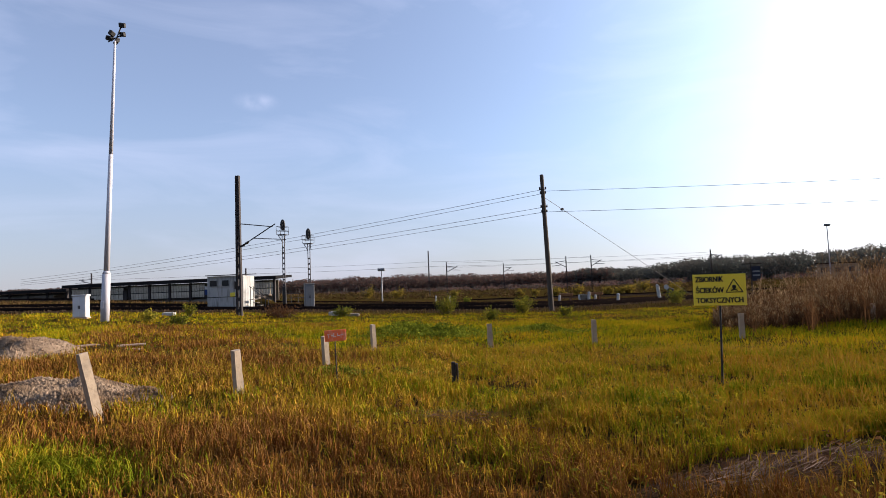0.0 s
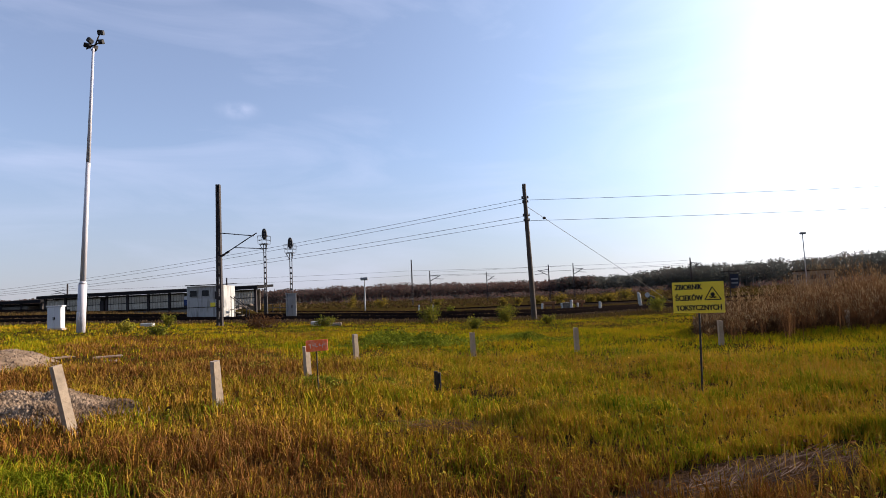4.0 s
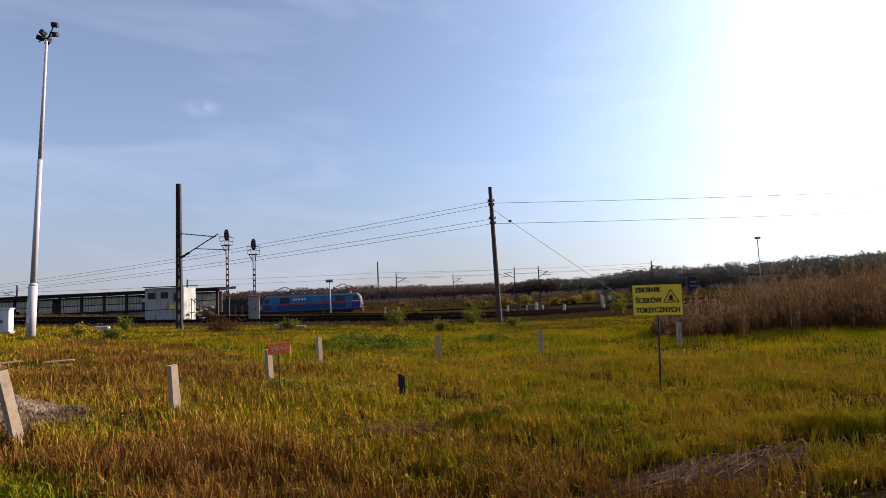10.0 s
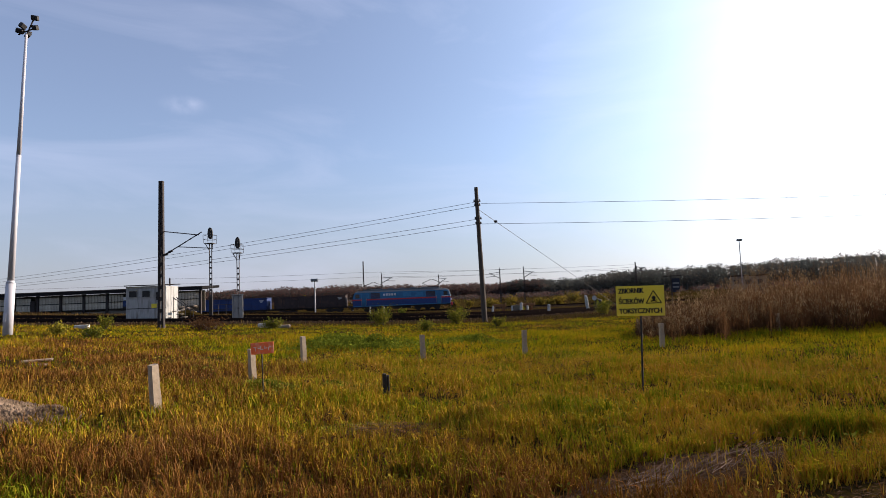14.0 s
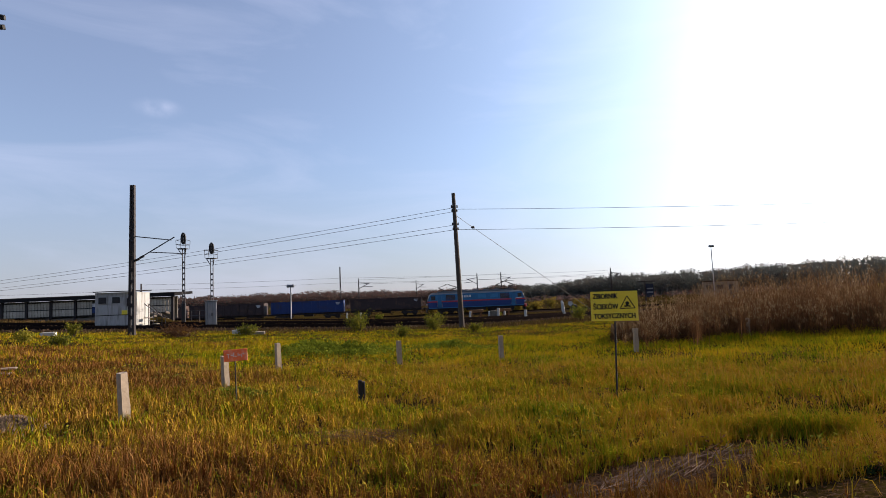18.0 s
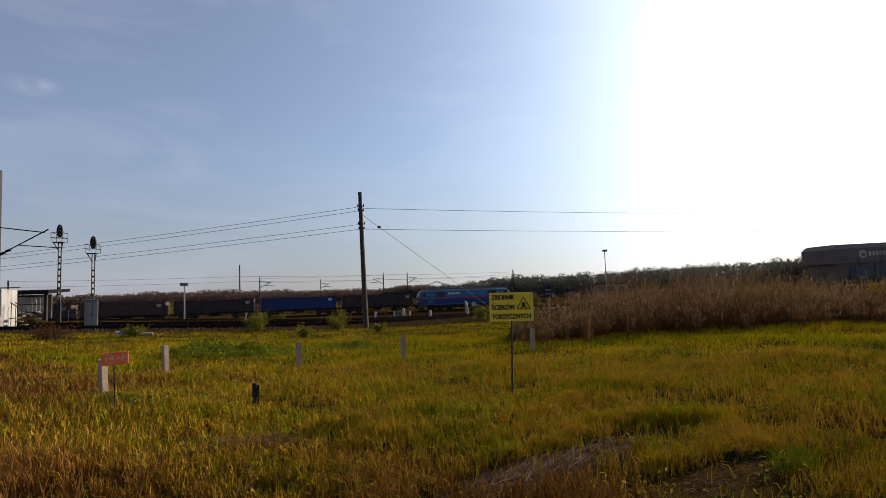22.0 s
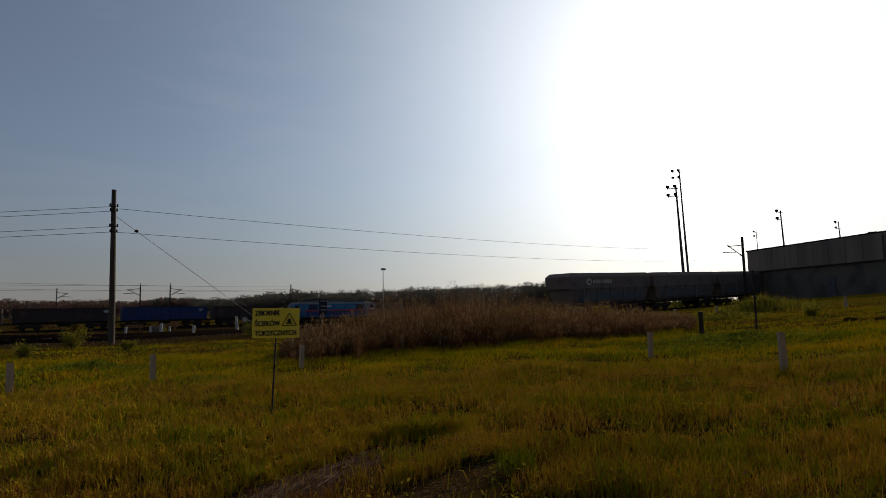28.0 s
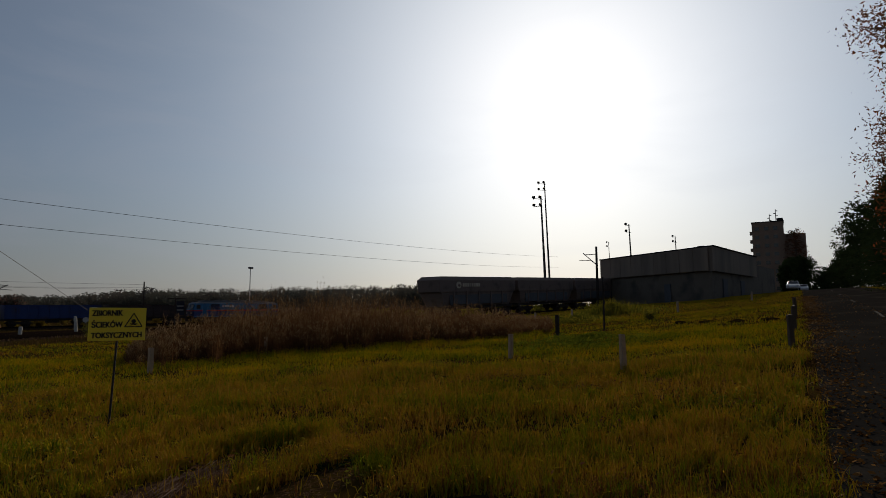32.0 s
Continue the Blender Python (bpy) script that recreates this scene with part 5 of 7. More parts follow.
def build_gondola(mat, label):
    """A four-axled open coal wagon; its leading buffer at x = 0."""
    L, w = 14.04, 1.45
    s = thing("open_wagon", (0, 0, 0), 0, label, "freight wagon", "wagons of the train")
    bm = bmesh.new()
    for q in (-1, 1):
        box(bm, (-L / 2, q * w, 2.25), (L - 1.24, 0.05, 2.0))
    for q in (0, 1):
        box(bm, (-0.62 if q == 0 else -L + 0.62, 0, 2.25), (0.05, 2 * w, 2.0))
    box(bm, (-L / 2, 0, 1.25), (L - 1.24, 2 * w, 0.08))
    part("body", bm, mat, s)
    bm = bmesh.new()
    for q in (-1, 1):
        box(bm, (-L / 2, q * (w + 0.03), 3.26), (L - 1.2, 0.14, 0.13))
    for q in (0, 1):
        box(bm, (-0.6 if q == 0 else -L + 0.6, 0, 3.26), (0.14, 2 * w, 0.13))
    part("top_rim", bm, mat, s)
    bm = bmesh.new()
    bmesh.ops.create_grid(bm, x_segments=24, y_segments=5, size=0.5, matrix=pose(-L / 2, 0, 2.75) @ Matrix.Diagonal((L - 1.35, 2 * w - 0.1, 1, 1)))
    for v in bm.verts:
        v.co.z += 0.35 * noise.noise(Vector((v.co.x * 0.7, v.co.y, 3.0)))
    part("coal_load", bm, M["stump"], s, "black coal load")
    rb = bmesh.new()
    box(rb, (0, 0, 2.2), (0.14, 0.12, 1.95))
    rib = meshed("rib", rb, mat)
    for q in (-1, 1):
        for k in range(10):
            o = new("rib", rib)
            o.parent = s
            o.location = (-0.75 - k * (L - 1.5) / 9, q * (w + 0.07), 0)
    bm = bmesh.new()
    box(bm, (-L / 2, 0, 1.05), (L - 1.24, 2.3, 0.3))
    box(bm, (-L / 2, 0, 0.75), (1.6, 1.2, 0.4))
    part("underframe", bm, M["beam"], s)
    for ex, sg in ((-0.6, 1), (-L + 0.6, -1)):
        for yy in (-0.87, 0.87):
            bm = bmesh.new()
            rod(bm, (ex, yy, 1.05), (ex + sg * 0.53, yy, 1.05), 0.1, n=8)
            rod(bm, (ex + sg * 0.53, yy, 1.05), (ex + sg * 0.6, yy, 1.05), 0.22, n=12)
            part("buffer", bm, M["beam"], s)
    bm = bmesh.new()
    for k in range(3):
        box(bm, (-1.6, -w - 0.035, 2.9 - 0.16 * k), (0.8 - 0.15 * k, 0.02, 0.07))
    part("stencil", bm, M["white"], s, "small white stencilled data block")
    ws = bogie(s, -2.7, 2, 1.8, 0.46) + bogie(s, -L + 2.7, 2, 1.8, 0.46)
    return s, ws


loco, loco_wheels = build_loco()
train = [(loco, 0.0)]
wheels = [(o, 0.625) for o in loco_wheels]
pos = 19.25
for key, words in (("wagon_dark", "black-brown open coal wagon with ribbed sides"), ("wagon_blue", "blue open coal wagon with ribbed sides"), ("wagon_dark", "black-brown open coal wagon with ribbed sides"),
                   ("wagon_brown", "rusty brown open coal wagon with ribbed sides"), ("wagon_dark", "black-brown open coal wagon with ribbed sides"), ("wagon_brown", "rusty brown open coal wagon with ribbed sides"), ("wagon_dark", "black-brown open coal wagon with ribbed sides")):
    g, ws = build_gondola(M[key], words)
    train.append((g, pos))
    wheels += [(o, 0.46) for o in ws]
    pos += 14.1

# ---- hopper wagons standing at the right ----


def build_hopper(at, rz, lettered):
    L = 13.0
    s = thing("hopper_wagon", at, rz, "grey-brown bogie hopper wagon standing on the siding", "hopper wagon", "standing hopper wagons")
    bm = bmesh.new()
    # body with sloping ends, swelling towards the rim
    prof = [(1.2, 1.0, 1.2), (2.5, 0.5, 1.44), (2.65, 0.25, 1.5), (3.8, 0.12, 1.5), (4.15, 0.55, 1.3)]
    rings = [[bm.verts.new(p) for p in ((inset, -ww, z), (L - inset, -ww, z), (L - inset, ww, z), (inset, ww, z))] for z, inset, ww in prof]
    for a, b in zip(rings, rings[1:]):
        for i in range(4):
            bm.faces.new((a[i], a[(i + 1) % 4], b[(i + 1) % 4], b[i]))
    bm.faces.new(rings[-1])
    bm.faces.new(rings[0][::-1])
    part("body", bm, M["hopper"], s)
    bm = bmesh.new()
    for q in (-1, 1):
        box(bm, (L / 2, q * 1.42, 1.85), (L - 3.4, 0.08, 0.95))
    part("discharge_flap", bm, M["hopper_blue"], s)
    for k in range(5):
        bm = bmesh.new()
        box(bm, (2.2 + k * 2.03, -1.5, 1.95), (0.14, 0.12, 1.5))
        part("rib", bm, M["hopper"], s)
    bm = bmesh.new()
    box(bm, (L / 2, 0, 1.05), (L - 0.9, 2.4, 0.28))
    part("underframe", bm, M["beam"], s)
    for ex in (0.9, L - 0.9):
        bm = bmesh.new()
        for yy in (-1.2, 1.2):
            rod(bm, (ex, yy, 1.1), (ex, yy, 2.3), 0.04, n=5)
        rod(bm, (ex, -1.2, 2.3), (ex, 1.2, 2.3), 0.04, n=5)
        part("end_rail", bm, M["beam"], s)
    if lettered:
        for k in range(8):
            bm = bmesh.new()
            box(bm, (3.75 + 0.36 * k, -1.515, 3.3), (0.27, 0.02, 0.34), bevel=0.008)
            part("lettering_bar", bm, M["pane"], s, "pale letter bar on the side")
        bm = bmesh.new()
        a = np.linspace(0, 6.283, 20, endpoint=False)
        ring = [(3.0 + 0.4 * math.cos(q), 3.3 + 0.34 * math.sin(q)) for q in a]
        prism(bm, ring, "y", -1.525, -1.505)
        mark = part("side_mark", bm, M["pane"], s, "pale round mark on the side")
        bm = bmesh.new()
        prism(bm, [(3.05 + 0.2 * math.cos(q), 3.26 + 0.14 * math.sin(q)) for q in a], "y", -1.533, -1.526)
        part("mark_centre", bm, M["hopper"], mark)
    bogie(s, 2.2, 2, 1.8, 0.46)
    bogie(s, L - 2.2, 2, 1.8, 0.46)
    s.matrix_world = pose(*at, 0, -1.6, rz)


HOP_H, HOP_FOOT = 38.0, -2.0


def hop_place(s):
    f = radians(HOP_FOOT)
    return HOP_H * math.sin(f) + s * math.cos(f), HOP_H * math.cos(f) - s * math.sin(f), 0.4 + 0.028 * (s - 38)


for k in range(5):
    build_hopper(hop_place(40.6 + 13.3 * k), -HOP_FOOT, k == 0)
hop_line = np.array([hop_place(s) for s in np.arange(30, 170, 3.0)])
build_track("track_5", hop_line[:, :2], 0.3, hop_line[:, 2], 3.0)


# ---- buildings ----


def build_workshop():
    """Flat-roofed grey workshop: near corner, left corner and right corner on the ground."""
    c, l, r = Vector((68.4, 22.6, 0)), Vector((77.5, 40.8, 0)), Vector((88.5, 23.6, 0))
    z0 = gz(c.x, c.y) - 0.8
    top, band = 8.4, 5.6
    s = thing("workshop_building", (c.x, c.y, z0), 0, "flat-roofed grey workshop with a streaked upper band", "building")
    L, R = l - c, r - c
    F = L + R

    def block(name, z1, z2, mat, grow=0.0, label=""):
        bm = bmesh.new()
        g = grow
        o = [(-g, -g), (R.x + g, R.y - g), (F.x + g, F.y + g), (L.x - g, L.y + g)]
        prism(bm, o, "z", z1 - z0, z2 - z0)
        return part(name, bm, mat, s, label)

    block("lower_wall", z0, band, M["render_dark"], 0, "dark lower wall")
    up = block("upper_band", band, top, M["render_grey"], 0.35, "pale concrete panels streaked by rain")
    block("roof", top, top + 0.14, M["tar"], 0.45)
    n = 9
    d = L.normalized()
    out = Vector((-d.y, d.x, 0))
    if out.x > 0:
        out = -out
    for k in range(n):
        p = L * ((k + 0.5) / n) + out * 0.42
        bm = bmesh.new()
        box(bm, (p.x, p.y, (band + top) / 2 - z0), (L.length / n - 0.04, 0.1, top - band - 0.1), math.degrees(math.atan2(d.y, d.x)), 0.02)
        part("panel", bm, M["render_grey"], up)
    e = R.normalized()
    for k in range(2):
        p = R * ((k + 0.6) / 2.4)
        bm = bmesh.new()
        box(bm, (p.x, p.y - 0.08, 1.9), (1.8, 0.12, 2.8), math.degrees(math.atan2(e.y, e.x)))
        part("door", bm, M["hopper_blue"], s, "dark steel door")
    p = L * 0.35 + out * 0.05
    bm = bmesh.new()
    box(bm, (p.x, p.y, 1.6), (1.1, 0.14, 2.4), math.degrees(math.atan2(d.y, d.x)))
    part("door", bm, M["hopper_blue"], s, "dark steel door")
    bm = bmesh.new()
    for f, q in ((0.35, 0.2), (0.65, 0.3), (0.8, 0.5)):
        p = R * f + L * q
        rod(bm, (p.x, p.y, top - z0), (p.x, p.y, top - z0 + 0.8), 0.2, n=8)
        box(bm, (p.x, p.y, top - z0 + 0.9), (0.8, 0.8, 0.25))
    part("roof_vent", bm, M["beam"], s)
    # lower wing that continues towards the road
    bm = bmesh.new()
    prism(bm, [(R.x - 0.2, R.y + 0.6), (R.x + 19, R.y + 1.8), (R.x + 24, R.y + 14), (R.x + 3, R.y + 13)], "z", -0.5, 7.6 - z0)
    part("wing", bm, M["render_dark"], s, "lower wing with small doors")


build_workshop()


def build_tower():
    d = 235.0
    x, y = d * math.sin(radians(77.2)), d * math.cos(radians(77.2))
    z0 = gz(x, y) - 1
    s = thing("tower_block", (x, y, z0), 12.4 - 90 + 90, "brown brick apartment tower with aerials on the roof", "apartment block")
    # seen from the west: width across the view, depth away from it
    s.matrix_world = pose(x, y, z0, 0, 0, -77.2)
    h1, h2 = 31.4 - z0, 27.0 - z0
    bm = bmesh.new()
    box(bm, (-3.0, 6, h1 / 2), (10.0, 12, h1))
    part("wall", bm, M["brick"], s)
    bm = bmesh.new()
    box(bm, (5.2, 8, h2 / 2), (6.8, 12, h2))
    part("wing", bm, M["brick"], s)
    bm = bmesh.new()
    box(bm, (1.0, 6, h1 + 0.9), (2.0, 4, 1.8))
    box(bm, (-3.0, 6, h1 + 0.15), (10.4, 12.4, 0.3))
    part("roof", bm, M["tar"], s)
    for k in range(8):
        z = 3.0 + k * 3.1
        bm = bmesh.new()
        box(bm, (-8.3, 3, z), (1.0, 3.0, 1.1))
        part("balcony", bm, M["render_grey"], s)
        for u in (-6.4, -3.4, -0.6):
            bm = bmesh.new()
            box(bm, (u, -0.05, z + 1.2), (1.5, 0.15, 1.4))
            win = part("window", bm, M["render_grey"], s)
            bm = bmesh.new()
            box(bm, (u, -0.14, z + 1.2), (1.3, 0.06, 1.2))
            part("pane", bm, M["glass"], win)
    for u, hh in ((-2.2, 3.6), (-0.2, 5.2)):
        bm = bmesh.new()
        rod(bm, (u, 5, h1), (u, 5, h1 + hh), 0.12, n=5)
        for k in range(3):
            box(bm, (u + 0.3 * (-1) ** k, 5, h1 + hh - 0.6 - k * 0.9), (0.7, 0.1, 0.3))
        part("aerial", bm, M["iron"], s)


build_tower()


def build_pale_building():
    x, y = 76.0, 142.0
    s = thing("service_building", (x, y, gz(x, y)), -30, "pale low service building beyond the weeds", "building")
    bm = bmesh.new()
    box(bm, (0, 0, 2.2), (8, 5, 4.4), bevel=0.02)
    part("wall", bm, M["render_dark"], s)
    bm = bmesh.new()
    box(bm, (0, 0, 4.5), (8.4, 5.4, 0.25))
    part("roof", bm, M["tar"], s)
    for k in range(3):
        bm = bmesh.new()
        box(bm, (-2.6 + k * 2.6, -2.52, 3.0), (1.2, 0.08, 1.1))
        part("window", bm, M["glass"], s)


build_pale_building()


def build_car(x, y, rz, label, mat):
    s = thing("parked_car", (x, y, gz(x, y) + 0.02), rz, label, "car", "cars parked along the lane")
    # side outline along x (front at +x), drawn across y
    lower = [(-2.1, 0.35), (-2.15, 0.75), (-2.05, 0.95), (-1.2, 1.0), (1.0, 0.98), (1.95, 0.82), (2.15, 0.6), (2.1, 0.3)]
    bm = bmesh.new()
    prism(bm, lower, "y", -0.82, 0.82)
    bmesh.ops.bevel(bm, geom=bm.edges[:], offset=0.06, segments=2, affect="EDGES")
    part("body", bm, mat, s, smooth=False)
    bm = bmesh.new()
    a = [(-1.95, 0.96), (1.1, 0.96), (0.35, 1.42), (-1.35, 1.44)]
    prism(bm, a, "y", -0.72, 0.72)
    for v in bm.verts:
        if v.co.z > 1.2:
            v.co.y *= 0.84
    bmesh.ops.bevel(bm, geom=bm.edges[:], offset=0.04, segments=1, affect="EDGES")
    cabin = part("cabin", bm, mat, s)
    bm = bmesh.new()
    vs = [bm.verts.new(p) for p in ((1.04, -0.66, 1.02), (1.04, 0.66, 1.02), (0.42, 0.56, 1.395), (0.42, -0.56, 1.395))]
    bm.faces.new(vs)
    bmesh.ops.solidify(bm, geom=bm.faces[:], thickness=-0.03)
    part("windscreen", bm, M["glass"], cabin)
    for q in (-1, 1):
        bm = bmesh.new()
        prism(bm, [(-1.6, 1.02), (0.75, 1.02), (0.25, 1.36), (-1.25, 1.37)], "y", q * 0.7 - 0.015, q * 0.7 + 0.015)
        part("side_window", bm, M["glass"], cabin)
        bm = bmesh.new()
        box(bm, (2.1, q * 0.6, 0.66), (0.1, 0.32, 0.16), bevel=0.03)
        part("headlight", bm, M["lamp_and_glare_glass"], s)
        for xx in (-1.3, 1.32):
            bm = bmesh.new()
            rod(bm, (xx, q * 0.66, 0.31), (xx, q * 0.84, 0.31), 0.31, n=16)
            wheel = part("wheel", bm, M["rubber"], s)
            bm = bmesh.new()
            rod(bm, (xx, q * 0.84, 0.31), (xx, q * 0.855, 0.31), 0.19, n=12)
            part("rim", bm, M["steel"], wheel)
    bm = bmesh.new()
    box(bm, (2.16, 0, 0.48), (0.05, 0.52, 0.12))
    part("number_plate", bm, M["white"], s)


build_car(95.2, 20.2, 190, "silver-white hatchback parked beside the lane", M["car"])
build_car(128.2, 25.4, 190, "pale saloon parked farther along the lane", M["car"])
build_car(170.0, 34.5, 190, "dark saloon parked far along the lane", M["grey"])

# ---- plants ----


# cut patches, dark hollow, worn spot at the edge of the apron, broken slabs: centre, half widths, slope, share that is bare
BARE = ((2.2, 5.9, 1.35, 0.5, 0.36, 0.95), (3.95, 6.72, 0.75, 0.42, 0.1, 0.98), (3.55, 6.3, 0.7, 0.25, 0.3, 0.8), (3.55, 4.98, 0.9, 0.34, 0.25, 0.97), (2.1, 5.25, 1.4, 0.36, 0.3, 0.5), (3.4, 4.6, 1.2, 0.3, 0.2, 0.7), (-0.73, 7.5, 0.55, 0.28, 0.0, 0.85), (-10.7, 14.7, 1.1, 0.6, 0.2, 0.8))


def on_grass(x, y):
    """Where grass may stand: not on the lane, the apron, the heaps or the track beds."""
    ok = ~((y < road_side(x) + 0.22 + 0.2 * lump(x, y, 1.4) + rng.normal(0, 0.08, np.shape(x))) & (y > road_side(x) - ROAD_WIDE - 0.2))
    ok &= ~((x > 1.1) & (x < 4.4) & (y > -1) & (y < 4.45 - 0.5 * np.abs(x - 2.6) ** 2 * 0.4))
    ragged = 1 + 0.16 * np.sin(x * 9) + 0.1 * np.sin(y * 14 + x * 5)
    for cx, cy, rx, ry, slope, bare in BARE:
        ok &= ~((np.hypot((x - cx) / rx, (y - cy - slope * (x - cx)) / ry) < ragged) & (rng.uniform(size=np.shape(x)) < bare))
    ok &= ~((np.hypot((x + 6.75) / 1.5, (y - 8.5) / 0.9) < rng.uniform(0.7, 0.95, np.shape(x))))
    ok &= ~((np.hypot((x + 12.6) / 2.15, (y - 13.2) / 1.25) < rng.uniform(0.7, 0.95, np.shape(x))))
    return ok


def blades(x, y, h, w, lean, z=None, curl=0.5, plain=False):
    """Bent tapering blades, three triangles each (one, where plain), at the given roots."""
    n = len(x)
    a = rng.uniform(0, 2 * math.pi, n)
    b = rng.uniform(0, 2 * math.pi, n)
    ux, uy = np.cos(a) * w / 2, np.sin(a) * w / 2
    lx, ly = np.cos(b) * lean * h, np.sin(b) * lean * h
    z = ground_z(x, y) - 0.01 if z is None else z
    if plain:
        v = np.stack([np.c_[x - ux, y - uy, z], np.c_[x + ux, y + uy, z], np.c_[x + lx * 0.8, y + ly * 0.8, z + h * (1 - curl * lean * 0.8)]], 1).reshape(-1, 3)
        return v, np.arange(n * 3).reshape(-1, 3)
    v = np.stack([
        np.c_[x - ux, y - uy, z], np.c_[x + ux, y + uy, z],
        np.c_[x - ux * 0.7 + lx * 0.35, y - uy * 0.7 + ly * 0.35, z + h * 0.55], np.c_[x + ux * 0.7 + lx * 0.35, y + uy * 0.7 + ly * 0.35, z + h * 0.55],
        np.c_[x + lx, y + ly, z + h * (1 - curl * lean)]], 1).reshape(-1, 3)
    f = np.array([(0, 1, 3), (0, 3, 2), (2, 3, 4)])
    return v, (np.arange(n)[:, None, None] * 5 + f).reshape(-1, 3)


def sector(n, r0, r1, a0=-52, a1=96):
    r = np.sqrt(rng.uniform(r0 * r0, r1 * r1, n))
    a = np.radians(rng.uniform(a0, a1, n))
    return r * np.sin(a), r * np.cos(a)


def lump(x, y, s=1.0, o=0.0):
    """A smooth field between -1 and 1, to make tufts and patches uneven."""
    return (np.sin(x * 1.9 * s + 1.3 * np.sin(y * 1.1 * s + o)) + np.sin(y * 2.3 * s + 1.7 * np.sin(x * 0.9 * s - o)) + np.sin((x + y) * 3.1 * s + o)) / 3


def dryness(x, y):
    """Where the meadow has withered: the near left and a belt round the tank plot."""
    d = 0.17 + 0.3 * lump(x, y, 0.25, 2.0) + 0.25 * lump(x, y, 0.7, 5.0)
    for cx, cy, rx, ry, k in ((-8, 13, 7, 6, 0.55), (-1.5, 5.3, 3.0, 1.4, 0.55), (-3.0, 6.2, 3.5, 2.2, 0.3), (-5, 6.5, 2.2, 2, 0.4), (1.2, 4.9, 1.6, 0.5, 0.5), (0.5, 15.5, 5, 2.5, -0.25), (6, 11, 5, 4, -0.3), (1.0, 13.5, 6, 5, -0.2), (2.5, 9.5, 4, 2.2, -0.3), (-13, 18, 8, 5, 0.25), (-4.5, 5.3, 1.3, 0.7, -0.9), (16, 8, 6, 5, -0.25)):
        d = d + k * np.exp(-(((x - cx) / rx) ** 2 + ((y - cy) / ry) ** 2))
    return d


def build_grass():
    sets = [[], [], []]
    for n, r0, r1, h0, h1, w in ((260000, 2.6, 8, 0.07, 0.33, 0.0078), (300000, 8, 15, 0.06, 0.3, 0.0115), (310000, 15, 26, 0.07, 0.25, 0.016), (190000, 26, 42, 0.06, 0.18, 0.022)):
        x, y = sector(n, r0, r1)
        # draw the roots together into tufts
        if r1 < 20:
            gx, gy = np.round(x / 0.27 + 0.3 * np.sin(y * 5)), np.round(y / 0.27 + 0.3 * np.sin(x * 4))
            pull = rng.uniform(0.0, 0.6, len(x))
            jx, jy = np.sin(gx * 12.9898 + gy * 78.233) * 0.13, np.sin(gx * 39.346 + gy * 11.135) * 0.13
            x, y = x + (gx * 0.27 + jx - x) * pull, y + (gy * 0.27 + jy - y) * pull
            tuft = np.sin(gx * 7.13 + gy * 3.71) * 0.5 + np.sin(gx * 1.7 - gy * 9.1) * 0.5
        else:
            tuft = 0.0 * x
        t = lump(x, y) * 0.6 + lump(x, y, 2.3, 4.0) * 0.45 + tuft * 0.45
        keep = on_grass(x, y) & (rng.uniform(-1.4, 1.1, len(x)) < t + 0.2)
        if r1 > 30:
            keep &= y < 34 + 0.1 * x + 0.004 * np.maximum(x, 0) ** 2
        x, y, t = x[keep], y[keep], t[keep]
        h = rng.uniform(h0, h1, len(x)) * np.clip(0.8 + 0.5 * t, 0.3, 1.6)
        dry = dryness(x, y) + rng.normal(0, 0.25, len(x)) > 0.5
        for part_of, keep in zip((sets[0] if r1 < 20 else sets[2], sets[1]), (~dry, dry)):
            m = keep.sum()
            part_of.append(blades(x[keep], y[keep], h[keep], w * rng.uniform(0.6, 1.7, m) * (1.25 if r1 > 20 else 1), rng.uniform(0.06, 0.85, m) if r1 < 9 else rng.uniform(0.1, 0.95, m), plain=r1 > 20))
    for rows, mat, words in zip(sets, ("grass", "dry_grass", "grass_far"), ("rough autumn meadow grass, olive green and straw yellow", "withered red-brown meadow grass", "short olive grass before the tracks")):
        v, f, k = [], [], 0
        for a, b in rows:
            v.append(a), f.append(b + k)
            k += len(a)
        stuff("meadow_grass", np.concatenate(v), np.concatenate(f), M[mat], words, "grass")
    # thinner grass round the spot at the roadside
    x, y = sector(70000, 0.2, 14, -180, 180)
    a, d = np.degrees(np.arctan2(x, y)), np.hypot(x, y)
    keep = ((a < -52) | (a > 96) | (d < 2.6)) & on_grass(x, y) & ((d > 1.2) | (rng.uniform(size=len(x)) < 0.3))
    x, y = x[keep], y[keep]
    v, f = blades(x, y, rng.uniform(0.05, 0.16, len(x)), rng.uniform(0.006, 0.014, len(x)), rng.uniform(0.2, 1.0, len(x)), plain=True)
    stuff("roadside_grass", v, f, M["grass"], "trodden short grass at the roadside", "grass")
    # long pale stalks standing over the rest
    x, y = sector(30000, 3.0, 16)
    keep = on_grass(x, y) & (rng.uniform(-1.2, 1, len(x)) < lump(x, y, 0.8, 1.0))
    x, y = x[keep], y[keep]
    v, f = blades(x, y, rng.uniform(0.16, 0.42, len(x)), rng.uniform(0.004, 0.0065, len(x)) * np.clip(np.hypot(x, y) / 6, 0.8, 1.7), rng.uniform(0.1, 0.8, len(x)))
    stuff("dry_stalks", v, f, M["stalk"], "long pale dry grass stalks in the meadow", "grass")
